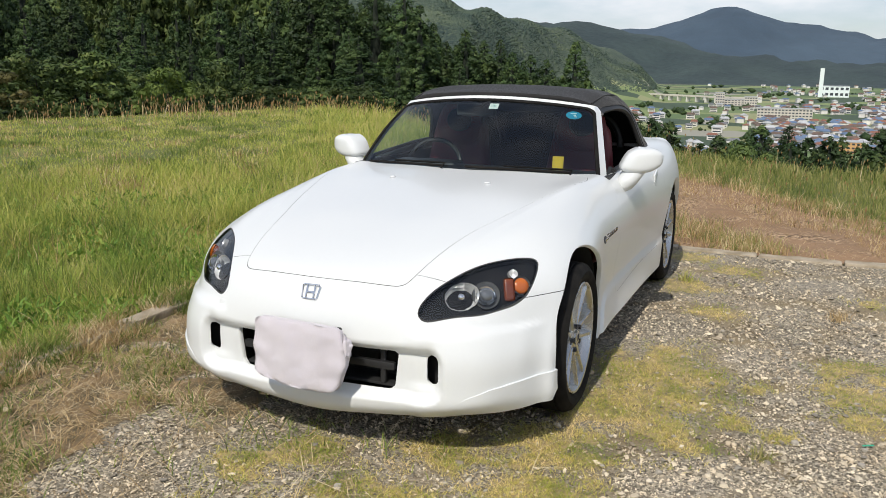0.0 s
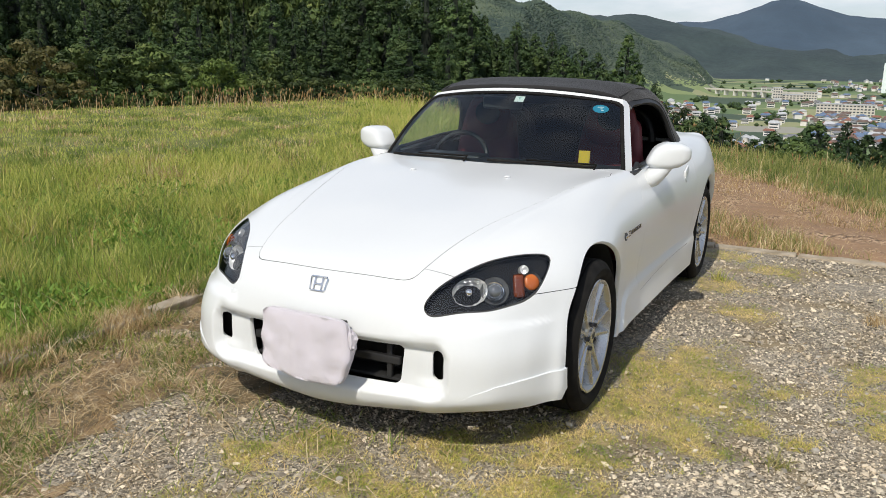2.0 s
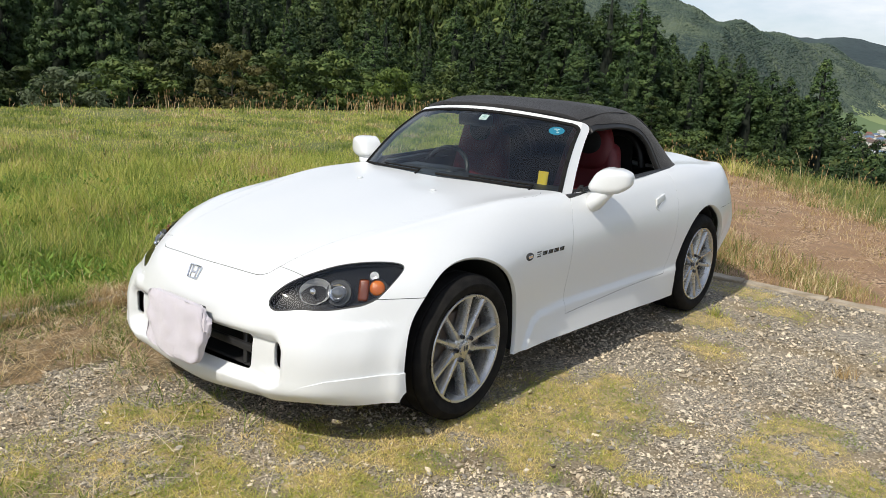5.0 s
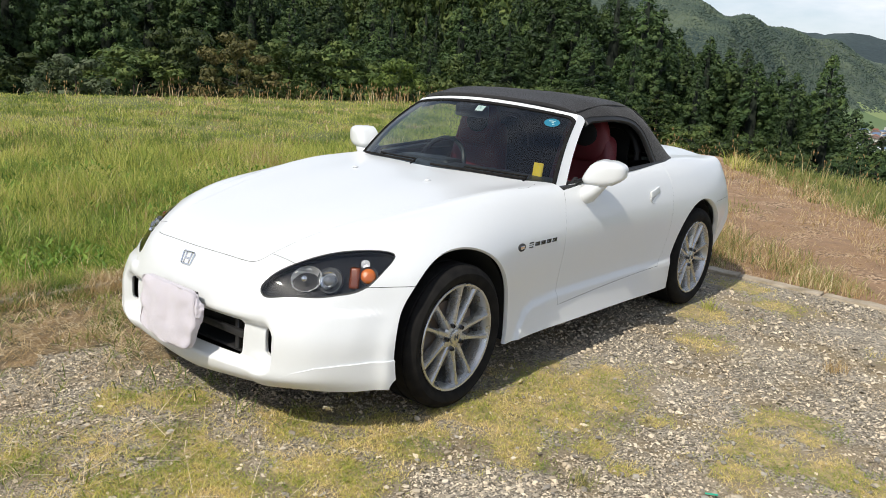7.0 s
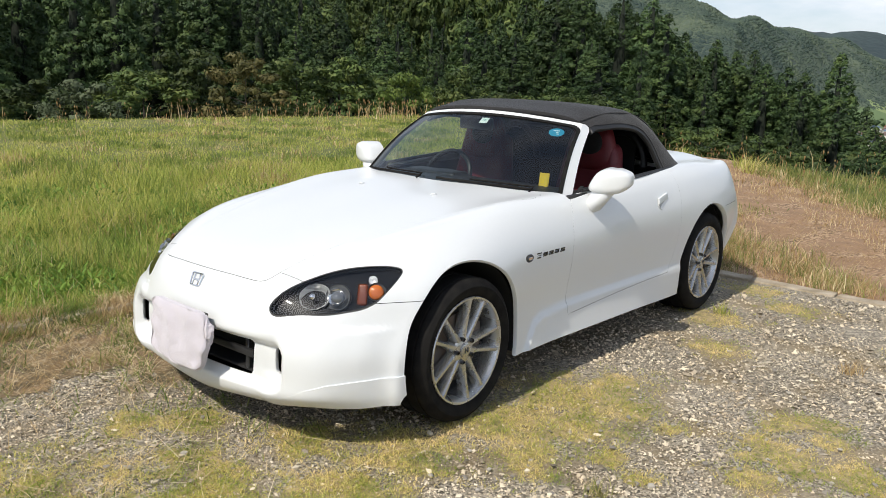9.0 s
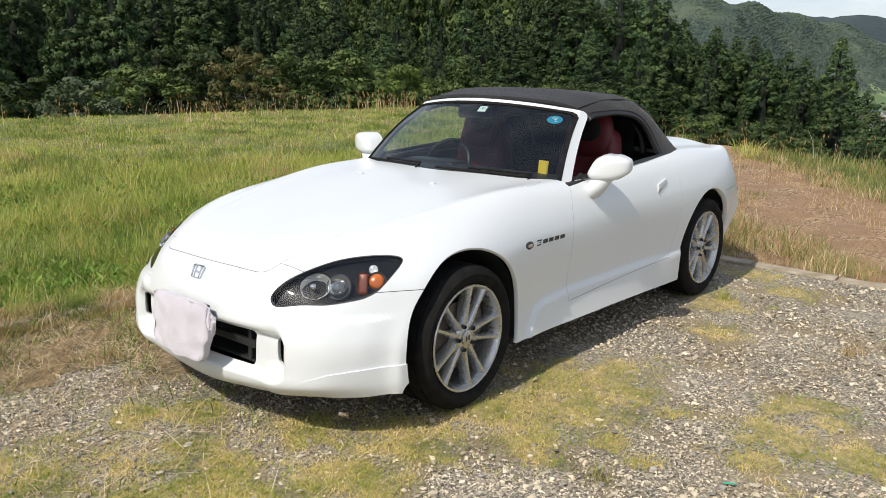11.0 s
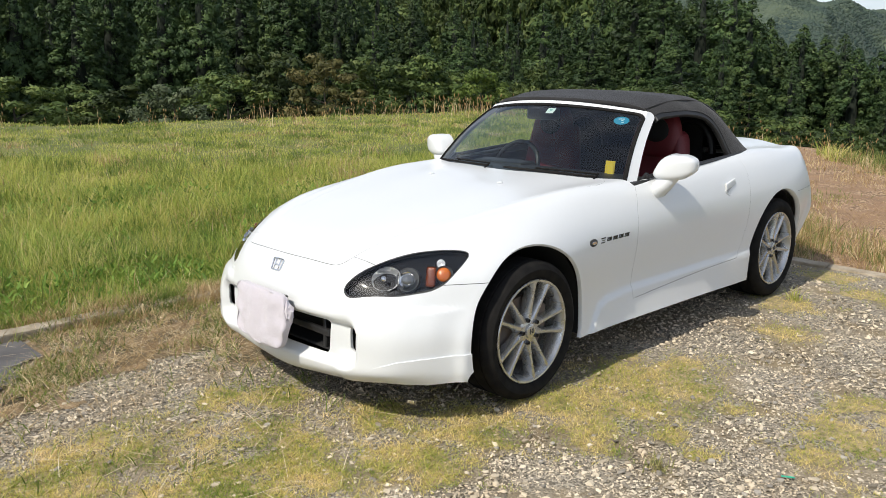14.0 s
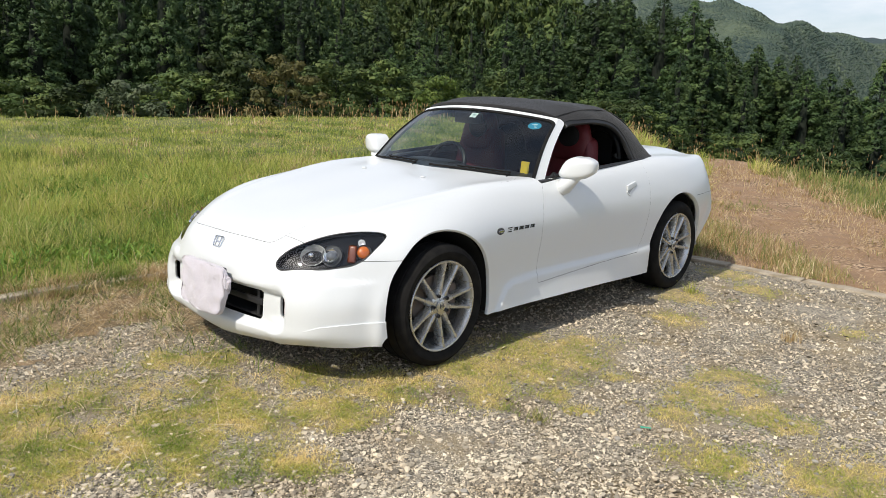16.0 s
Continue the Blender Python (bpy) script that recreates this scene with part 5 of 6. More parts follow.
def rounded(me, normals):
    """Lets the leaves of a bunch catch the light as the rounded bunch that they form."""
    normals = normals / (np.linalg.norm(normals, axis=1, keepdims=True) + 1e-9)
    me.polygons.foreach_set("use_smooth", np.full(len(me.polygons), True))
    me.normals_split_custom_set_from_vertices(normals.tolist())
    return me


def cedar_mesh(seed, tall=22.0, wide=3.1, n=13000, leaf=1.0):
    """A pointed cone of drooping, rounded bunches round a core painted dark for inner shade."""
    rng = np.random.default_rng(seed)
    m = 330
    bh = 1 - rng.uniform(0, .95, m) ** 1.25 * .97
    ba = rng.uniform(0, math.tau, m)
    full = np.interp(bh, (0, .12, .3, .55, .8, .92, 1), (.86, 1.0, 1.0, .84, .53, .27, .05)) * wide
    reach = full * rng.uniform(.72, 1.07, m)
    cen = np.stack([np.cos(ba) * reach * .86, np.sin(ba) * reach * .86, bh * tall - .1 * reach], -1)
    lump = np.interp(bh, (0, .5, .85, 1), (.88, .74, .50, .27)) * rng.uniform(.6, 1.3, m)
    share = lump ** 2 / (lump ** 2).sum()
    pick = rng.choice(m, n, p=share)
    way = np.stack([np.cos(ba) * .85, np.sin(ba) * .85, np.full(m, .55)], -1)[pick]
    d = rng.normal(size=(n, 3)) + way * .9
    d /= np.linalg.norm(d, axis=1, keepdims=True)
    at = cen[pick] + d * lump[pick][:, None] * np.array((.9, .9, 1.1)) * rng.uniform(.35, 1.04, (n, 1)) ** .7
    at[:, 2] -= .35 * lump[pick] * np.maximum(0, (d * way).sum(1)) ** 2
    size = leaf * rng.uniform(.11, .27, n) * np.interp(bh[pick], (0, .85, 1), (1.15, .9, .6))
    v, loops, nrm = sprays(rng, at, d, size, .34)
    # leader shoot, and a near-black inner mass that paints the crown's shade
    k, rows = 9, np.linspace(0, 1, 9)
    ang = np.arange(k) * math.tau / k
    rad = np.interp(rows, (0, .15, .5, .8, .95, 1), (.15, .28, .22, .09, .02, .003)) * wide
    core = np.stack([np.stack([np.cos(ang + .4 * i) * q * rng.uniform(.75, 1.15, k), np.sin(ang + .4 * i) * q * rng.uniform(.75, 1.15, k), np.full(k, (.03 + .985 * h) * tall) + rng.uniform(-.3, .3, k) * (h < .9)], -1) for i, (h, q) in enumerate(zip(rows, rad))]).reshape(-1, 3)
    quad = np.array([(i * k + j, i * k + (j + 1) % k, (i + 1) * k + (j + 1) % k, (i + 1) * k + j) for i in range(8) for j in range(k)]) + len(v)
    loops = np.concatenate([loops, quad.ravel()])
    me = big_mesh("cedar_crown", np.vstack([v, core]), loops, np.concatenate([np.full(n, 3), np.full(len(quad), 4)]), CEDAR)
    me.materials.append(INNER_SHADE)
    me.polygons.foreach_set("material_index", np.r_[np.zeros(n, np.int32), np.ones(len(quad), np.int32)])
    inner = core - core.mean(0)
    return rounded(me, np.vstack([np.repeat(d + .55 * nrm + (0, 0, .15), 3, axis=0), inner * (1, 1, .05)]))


def broad_mesh(seed, tall=9.0, wide=4.5, n=7000, mat=None, leaf=1.0):
    rng = np.random.default_rng(seed)
    m = 60
    ca = rng.uniform(0, math.tau, m)
    ch = rng.uniform(.06, .97, m)
    cr = rng.uniform(.3, 1.0, m) ** .6 * wide * np.interp(ch, (.05, .4, .8, 1), (.95, 1, .68, .2))
    cen = np.stack([np.cos(ca) * cr, np.sin(ca) * cr, ch * tall], -1)
    rad = rng.uniform(.13, .26, m) * wide
    pick = rng.integers(0, m, n)
    d = rng.normal(size=(n, 3))
    d /= np.linalg.norm(d, axis=1, keepdims=True)
    at = cen[pick] + d * np.array((1, 1, .5)) * rad[pick][:, None] * rng.uniform(.5, 1.05, (n, 1))
    v, loops, nrm = sprays(rng, at, d * .8 + (0, 0, .45), leaf * rng.uniform(.10, .25, n), .35)
    me = big_mesh("broad_crown", v, loops, np.full(len(loops) // 3, 3), mat or BROAD)
    return rounded(me, np.repeat(d + .5 * nrm + (0, 0, .3), 3, axis=0))


def trunk_mesh(tall, r, limbs, seed):
    rng = random.Random(seed)
    b = tube([(0, 0, -1.5), (0.02, 0, tall * .3), (.05, .04, tall * .65), (0, 0, tall * .95)], [r * 1.25, r, r * .6, r * .12], 7)
    for k in range(limbs):
        a, h = rng.uniform(0, math.tau), tall * rng.uniform(.25, .75)
        ln = tall * .16 * rng.uniform(.7, 1.3)
        b = joined(b, tube([(0, 0, h), (math.cos(a) * ln * .6, math.sin(a) * ln * .6, h + ln * .25), (math.cos(a) * ln, math.sin(a) * ln, h + ln * .4)], [r * .35, r * .2, r * .06], 5))
    me = bpy.data.meshes.new("trunk")
    b.to_mesh(me)
    b.free()
    me.materials.append(BARK)
    return me


def make_tree(kind, crown, trunk, label):
    ob = tagged(new(kind), label, "tree", "trees of the wood")
    put("trunk", trunk, ob)
    put("crown", crown, ob)
    return ob


def tree_line(az):
    """The height of the wood's outline, in degrees above the level, by bearing."""
    return np.interp(az, (-14, 0, 4, 8, 11, 12.5, 14.5, 17, 19, 21, 23, 25, 28, 32, 36, 45, 52, 60, 80), (-5.0, -4.6, -4.4, -3.6, -3.0, -2.6, -.6, .0, 1.0, 1.7, 2.6, 3.6, 4.4, 4.2, 3.6, 4.4, 8.0, 9.4, 9.4))


def at_bearing(az, r):
    x, y = -math.sin(radians(az)) * r, math.cos(radians(az)) * r
    return x, y, float(land(x, y))


rng = random.Random(5)
cedars = [make_tree("cedar_tree", cedar_mesh(s, 22, rng.uniform(2.8, 3.4)), trunk_mesh(21, .26, 0, s), "tall dark green conical cedar in the wood") for s in (1, 2, 3, 4, 5)]
broads = [make_tree("broadleaf_tree", broad_mesh(s, 9.5, 4.4), trunk_mesh(8, .17, 7, s), "spreading broadleaf tree at the edge of the wood") for s in (11, 12, 13)]
far_cedars = [make_tree("cedar_tree", cedar_mesh(s, 22, rng.uniform(2.8, 3.4), 6000, 1.5), trunk_mesh(21, .26, 0, s), "tall dark green conical cedar in the wood") for s in (6, 7, 8)]
far_broads = [make_tree("broadleaf_tree", broad_mesh(s, 9.5, 4.4, 2600, None, 1.7), trunk_mesh(8, .17, 7, s), "broadleaf tree in full leaf on the slope") for s in (15, 16, 17)]
used_first = set()


def plant(pool, az, r, tall, base_tall, wide=1.0):
    x, y, z = at_bearing(az, r)
    ob = rng.choice(pool)
    k = tall / base_tall
    m = Matrix.Translation((x, y, z - .2)) @ Matrix.Rotation(rng.uniform(0, math.tau), 4, "Z")
    grow = Matrix.Diagonal((k * wide, k * wide, k, 1))
    if ob not in used_first:
        used_first.add(ob)
        ob.matrix_basis = m @ grow
        return ob
    keep = ob.scale.copy()
    ob.scale = (k * wide, k * wide, k)
    made = copy_thing(ob, m)
    ob.scale = keep
    return made


def top_at(az, r, degrees):
    """A tree's height, when its tip stands so many degrees above the level."""
    return 1.4 + r * math.tan(radians(degrees)) - at_bearing(az, r)[2]


# cedars whose tips stand clear: bearing, distance, tip in degrees, breadth
for az, r, tip, wide in ((31.9, 98, 6.1, 1.0), (30.2, 96, 6.3, .9), (27.5, 97, 5.75, .9), (25.5, 95, 5.3, 1.0), (24.4, 92, 4.2, .9), (21.2, 97, 2.56, .95), (19.9, 101, 1.85, .9), (18.75, 99, 1.95, .85), (17.9, 94, 1.1, .9),
                         (16.6, 96, .9, .85), (15.5, 92, .6, .9), (13.55, 95, 1.8, .92), (13.2, 84, -.8, 1.0), (11.4, 78, -1.4, .85), (10.5, 66, -2.6, .9), (9.1, 60, -3.0, 1.0), (9.8, 57, -3.3, .9), (7.3, 55, -3.6, 1.1), (6.4, 52, -4.3, 1.0),
                         (28.7, 76, 2.1, 1.1), (34.6, 80, 2.8, 1.0), (38.1, 96, 4.2, .9), (43.8, 82, 1.9, .9), (47.2, 95, 4.2, .9), (50.0, 84, 2.7, .9), (53.9, 92, 7.2, 1.0), (56.2, 90, 6.8, 1.0), (69.5, 84, 5.0, 1.0), (73.2, 86, 4.4, 1.0)):
    plant(cedars, az, r, top_at(az, r, tip), 22, 1.2 * wide * (24 / max(8, top_at(az, r, tip))) ** .5)
# the mass of the wood behind and between them
for row, (near, far, gap, low, high) in enumerate(((80, 92, 2.9, -4.4, -.6), (98, 112, 2.4, -2.2, .0), (118, 140, 2.1, -1.0, .3))):
    az = 12.4 + row
    while az < 79:
        r = rng.uniform(near, far)
        tall = min(38, max(7, top_at(az, r, tree_line(az) + rng.uniform(low, high))))
        plant(far_cedars if row else cedars, az, r, tall, 22, rng.uniform(.78, 1.08) * (23 / tall) ** .5)
        az += gap * rng.uniform(.7, 1.3)
# a close rank between the tall ones
RANK = ((12.5, 13.8, 15.2, 16.2, 17.5, 18.8, 19.8, 21.2, 23.7, 24.5, 25.6, 27.5, 28.8, 30.1, 31.5, 32.9, 35.2), (-1.3, -.3, -.4, .2, .7, 1.3, 1.3, 1.9, 2.6, 3.5, 4.5, 4.9, 4.7, 5.5, 5.5, 4.6, 5.8))
for k in range(52):
    az, r = 12.6 + 22 * (k + rng.uniform(-.35, .35)) / 52, rng.uniform(99, 110)
    tip = np.interp(az, *RANK) + rng.uniform(-.8, .1)
    plant(far_cedars if k % 2 else cedars, az, r, top_at(az, r, tip), 22, rng.uniform(.8, 1.05))
# broadleaf trees up the slope, whose crowns make the skyline beside the cedars
for k in range(60):
    az, r = 32.0 + 12 * (k + rng.uniform(-.4, .4)) / 60, rng.uniform(135, 230)
    tall = min(24, max(8, top_at(az, r, np.interp(az, (32, 33.2, 35.3, 39, 44), (4.2, 4.9, 6.1, 7.4, 8.2)) - 2.6 * rng.random() ** 1.5)))
    plant(far_broads, az, r, tall, 9.5, rng.uniform(.7, .95) * (11 / tall) ** .5)
# young growth below the crest of the bank
for k in range(30):
    az, r = rng.uniform(-13, 12.5), rng.uniform(30, 56)
    tall = max(3.5, top_at(az, r, tree_line(az) + rng.uniform(-2.2, .5)))
    pool, base = (cedars, 22) if rng.random() < .6 else (broads, 9.5)
    plant(pool, az, r, tall, base, 1.35 if base == 22 else .8)
# young cedars whose tips show against the town
for k in range(30):
    az, r = -12.5 + 23 * (k + rng.uniform(-.4, .4)) / 30, rng.uniform(38, 58)
    plant(far_cedars, az, r, top_at(az, r, rng.uniform(-5.4, -3.2)), 22, rng.uniform(1.1, 1.45))
# broadleaf trees on the slope behind
for k in range(300):
    az, r = rng.uniform(30, 62), 130 * (330 / 130) ** rng.random()
    if az < 35 and r > 180 and rng.random() < (35 - az) / 4:
        continue
    plant(far_broads, az, r, rng.uniform(9.5, 16), 9.5, rng.uniform(.6, .9))
# a conifer with level tiers of boughs, at the wood's foot
def tiered_mesh(seed, tall=10.0, wide=3.2):
    rng_t = np.random.default_rng(seed)
    at, out = [], []
    for k in range(11):
        h = .16 + .80 * k / 10
        reach = wide * (1.02 - h) ** .8 * 1.1
        for j in range(11):
            a = j * math.tau / 11 + rng_t.uniform(-.3, .3) + k
            ln = reach * rng_t.uniform(.7, 1.1)
            u = rng_t.uniform(.15, 1, 34)
            side = rng_t.normal(0, .16, 34) * (1.1 - .6 * u)
            at.append(np.stack([np.cos(a) * u * ln - np.sin(a) * side * ln * .6, np.sin(a) * u * ln + np.cos(a) * side * ln * .6, h * tall + .18 * u * ln - .30 * u ** 3 * ln + rng_t.normal(0, .04, 34)], -1))
            out.append(np.tile((0.0, 0.0, 1.0), (34, 1)))
    at, out = np.concatenate(at), np.concatenate(out)
    v, loops, _ = sprays(rng_t, at, out, rng_t.uniform(.10, .22, len(at)), .35)
    return big_mesh("tiered_crown", v, loops, np.full(len(loops) // 3, 3), BROAD)


fir = make_tree("conifer_tree", tiered_mesh(6), trunk_mesh(9.5, .14, 0, 6), "pale green conifer with level tiers of boughs")
fir["group"] = ""
x, y, z = at_bearing(23.74, 66)
k = (1.4 + 66 * math.tan(radians(-.9)) - z) / 10
fir.matrix_basis = Matrix.Translation((x, y, z - .2)) @ Matrix.Diagonal((k * 1.15, k * 1.15, k, 1))
# broadleaf fringe along the foot of the wood: bearing, distance, top in degrees, breadth
for az, r, top, wide in ((74, 60, -.6, 1.2), (70.5, 64, -1.0, 1.1), (67, 58, -1.2, 1.1), (60.5, 56, -.3, 1.2), (57.5, 58, 1.4, 1.1), (50, 60, .9, 1.2), (47, 62, .9, 1.3),
                         (44, 64, -.3, .8), (38.5, 66, .2, .9), (35.5, 62, -1.2, 1.0), (32.5, 66, -1.2, 1.0), (29.5, 60, -1.0, 1.0), (27.3, 64, -1.6, .9), (21.5, 62, -3.0, 1.0),
                         (19.5, 56, -4.0, 1.0), (17, 60, -3.6, 1.0), (15, 54, -4.2, 1.0)):
    tall = top_at(az, r, top)
    plant(broads, az, r, max(3.0, tall), 9.5, wide * 9.5 / max(6.0, tall) * .85)


# three bushes of a colour of their own in front of the fringe
for name, mat, label, az, r, top, wide in (("rusty", RUST_LEAF, "rust-tinged broadleaf tree at the foot of the wood", 53.6, 54, 1.0, 1.30), ("pale", PALE_LEAF, "pale grey-green bush at the foot of the wood", 64.2, 52, -.8, 1.15), ("bright", FRESH_LEAF, "fresh green young tree at the field's rim", 42.2, 50, -.1, .95)):
    bush = make_tree("broadleaf_tree", broad_mesh(len(name), 9.5, 4.4, 6000, mat), trunk_mesh(8, .17, 7, len(name)), label)
    bush["group"] = ""
    tall = top_at(az, r, top)
    plant([bush], az, r, tall, 9.5, wide * 9.5 / max(6.0, tall) * .62)


# ---- the town in the valley ----
PLASTER = material("pale_house_wall", (0.76, 0.73, 0.69), 0.9, vary=0.1, size=6, fine=2)
CREAM = material("cream_block", (0.62, 0.58, 0.52), 0.9, vary=0.06, size=10, fine=1)
ORANGE_WALL = material("orange_block", (0.62, 0.36, 0.16), 0.9, vary=0.06, size=8, fine=1)
DARK_PANE = material("dark_window", (0.05, 0.06, 0.07), 0.3, vary=0.1, size=3)
ROOFS = [material("roof_" + n, c, 0.7, vary=0.15, size=4, fine=3) for n, c in (("grey", (.20, .205, .22)), ("blue", (.13, .19, .30)), ("brown", (.15, .105, .085)), ("rust", (.26, .115, .08)), ("silver", (.50, .51, .53)))]


def house_meshes(w, d, h, roof):
    wall = box((w, d, h), (0, 0, h / 2))
    me_w = bpy.data.meshes.new("wall")
    wall.to_mesh(me_w), wall.free()
    me_w.materials.append(PLASTER)
    b = bmesh.new()
    o, t = .6, h * .36
    v = [b.verts.new(p) for p in ((-w / 2 - o, -d / 2 - o, h - .1), (w / 2 + o, -d / 2 - o, h - .1), (w / 2 + o, d / 2 + o, h - .1), (-w / 2 - o, d / 2 + o, h - .1), (-w / 2 + 1, 0, h + t), (w / 2 - 1, 0, h + t))]
    for q in ((0, 1, 5, 4), (2, 3, 4, 5), (1, 2, 5), (3, 0, 4), (3, 2, 1, 0)):
        b.faces.new([v[i] for i in q])
    me_r = bpy.data.meshes.new("roof")
    b.to_mesh(me_r), b.free()
    me_r.materials.append(roof)
    band = joined(box((w * .8, .1, h * .2), (0, -d / 2 - .03, h * .72)), box((w * .8, .1, h * .22), (0, -d / 2 - .03, h * .28)))
    me_b = bpy.data.meshes.new("window")
    band.to_mesh(me_b), band.free()
    me_b.materials.append(DARK_PANE)
    return me_w, me_r, me_b


rng = random.Random(9)
models = []
for k, roof in enumerate(ROOFS * 2):
    ob = tagged(new("house"), "small two-storey house with a %s hipped roof" % roof.name[5:], "house", "houses of the town")
    for nm, me in zip(("wall", "roof", "window"), house_meshes(rng.uniform(6, 10.5), rng.uniform(5.5, 8), rng.uniform(3.8, 6.2), roof)):
        put(nm, me, ob)
    models.append(ob)
spots = []
for k in range(2300):
    az = rng.uniform(-12, 8.8) if k % 3 else rng.uniform(-9, 2) if k % 2 else rng.uniform(8, 14.5)
    r = 500 + 800 * rng.random() ** 1.6 if rng.random() < .88 else rng.uniform(1300, 2300)
    if 2.2 < az < 9.5 and 640 < r and rng.random() < .8 or 6 < az < 8 and rng.random() < .6 or az > 8 and not 620 < r < 1150:
        continue
    x, y = -math.sin(radians(az)) * r, math.cos(radians(az)) * r
    if math.sin(x * .021 + 1) + math.sin(y * .013) > 1.35:
        continue
    spots.append((r, Matrix.Translation((x, y, float(land(x, y)) - .3)) @ Matrix.Rotation(rng.choice((0, .3, 1.57, 1.87)) + rng.uniform(-.1, .1), 4, "Z"), rng.choice(models)))
spots.sort(key=lambda q: q[0])
first, rest = set(), bmesh.new()
for k, (r, m, ob) in enumerate(spots):
    if ob not in first:
        first.add(ob)
        ob.matrix_basis = m
    elif k < 285:
        copy_thing(ob, m)
    else:
        for kid in ob.children:
            seen = len(rest.verts), len(rest.faces)
            rest.from_mesh(kid.data)
            rest.verts.ensure_lookup_table(), rest.faces.ensure_lookup_table()
            for v in rest.verts[seen[0]:]:
                v.co = m @ v.co
            slot = 5 if kid.name.startswith("wall") else 6 if kid.name.startswith("window") else ROOFS.index(kid.data.materials[0])
            for q in rest.faces[seen[1]:]:
                q.material_index = slot
me = bpy.data.meshes.new("distant_houses")
rest.to_mesh(me), rest.free()
for m in ROOFS + [PLASTER, DARK_PANE]:
    me.materials.append(m)
tagged(put("distant_houses", me), "far houses of the town with coloured roofs", "houses", kind="stuff")


def block(name, label, az, r, w, d, h, wall, floors, bays, roof=None):
    x, y = -math.sin(radians(az)) * r, math.cos(radians(az)) * r
    ob = tagged(new(name), label, "building")
    ob.matrix_basis = Matrix.Translation((x, y, float(land(x, y)) - .3)) @ Matrix.Rotation(radians(az), 4, "Z")
    part("wall", box((w, d, h), (0, 0, h / 2)), wall, ob, smooth=False)
    part("roof", box((w + .8, d + .8, .8), (0, 0, h + .4)), roof or ROOFS[4], ob, smooth=False)
    win = box((w / bays * .6, .3, h / floors * .45))
    me = bpy.data.meshes.new("window")
    win.to_mesh(me), win.free()
    me.materials.append(DARK_PANE)
    for i in range(bays):
        for j in range(floors):
            put("window", me, ob, "", Matrix.Translation((-w / 2 + w * (i + .5) / bays, -d / 2, h * (j + .55) / floors)))
    return ob


block("apartment_block", "long cream apartment block in the town", .5, 1050, 60, 13, 13, CREAM, 4, 16)
block("hotel", "orange-walled building with rows of windows", -3.3, 700, 26, 14, 9, ORANGE_WALL, 3, 8)
block("office_block", "pale office building with a flat roof", 3.5, 1330, 52, 16, 9, CREAM, 3, 11)
block("office_block", "pale office building with a square tower", 4.5, 1315, 13, 14, 19, CREAM, 5, 4)
block("office_block", "pale office wing with a flat roof", 2.6, 1315, 18, 14, 14, CREAM, 4, 5)
works = block("incinerator_works", "white works building with a tall chimney", -2.2, 1700, 50, 24, 20, STICK_WHITE, 2, 6)
part("chimney", box((7, 7, 52), (-23, -16, 26)), STICK_WHITE, works, "tall white square chimney", False)
# railway viaduct across the valley
x0, y0 = -math.sin(radians(11.5)) * 1550, math.cos(radians(11.5)) * 1550
x1, y1 = -math.sin(radians(2.5)) * 1330, math.cos(radians(2.5)) * 1330
rail = tagged(new("viaduct"), "long pale concrete railway viaduct", "bridge")
mid, ln = Vector(((x0 + x1) / 2, (y0 + y1) / 2, float(land((x0 + x1) / 2, (y0 + y1) / 2)))), math.hypot(x1 - x0, y1 - y0)
rail.matrix_basis = Matrix.Translation(mid) @ Matrix.Rotation(math.atan2(y1 - y0, x1 - x0), 4, "Z")
part("deck", box((ln, 9, 2.4), (0, 0, 9)), CREAM, rail, smooth=False)
for k in range(16):
    part("pier", box((2.4, 8, 8), (-ln / 2 + ln * (k + .5) / 16, 0, 3.8)), PLASTER, rail, smooth=False)
# clumps of trees on the valley floor and the wooded hillsides, too many to count
# greens dulled towards blue, so that the colour carries the haze
FAR_WOOD = foliage("far_woods", [(0.034, 0.055, 0.047), (0.060, 0.086, 0.062), (0.112, 0.140, 0.086)], size=70.0, translucent=0.0, leaf=0.3)
vr = np.random.default_rng(21)


def scatter(name, label, n, az0, az1, r0, r1, size, mat, keep, lift=.6):
    az, r = np.radians(vr.uniform(az0, az1, n)), r0 * (r1 / r0) ** vr.uniform(0, 1, n)
    x, y = -np.sin(az) * r, np.cos(az) * r
    z = land(x, y)
    ok = keep(np.degrees(az), r, z)
    x, y, z = x[ok], y[ok], z[ok]
    s = vr.uniform(.35, 1.45, len(x)) * size * np.interp(r[ok], (r0, r1), (1, 1.5))
    out = np.zeros((len(x), 3))
    v, loops = clumps(vr, np.stack([x, y, z + s * lift], -1), out, s, 0)
    ob = put(name, big_mesh(name, v, loops, np.full(len(loops) // 3, 3), mat, True))
    return tagged(ob, label, "woods", kind="stuff")


scatter("hillside_woods", "mixed green woods covering the far hillside", 80000, 6.5, 30, 450, 1950, 1.9, FAR_WOOD, lambda a, r, z: z > np.where(a < 18, -36, -42), -.25)
scatter("valley_trees", "dark copses between the fields and houses", 2600, -13, 13, 330, 2300, 3.6, CEDAR, lambda a, r, z: (z < -40) & (np.sin(a * 2.1 + r * .011) + np.sin(r * .023 + a) > .6))


# ---- grass, straw, kerbs ----
gr = np.random.default_rng(33)
EYE_X, EYE_Y = 2.4, -2.8


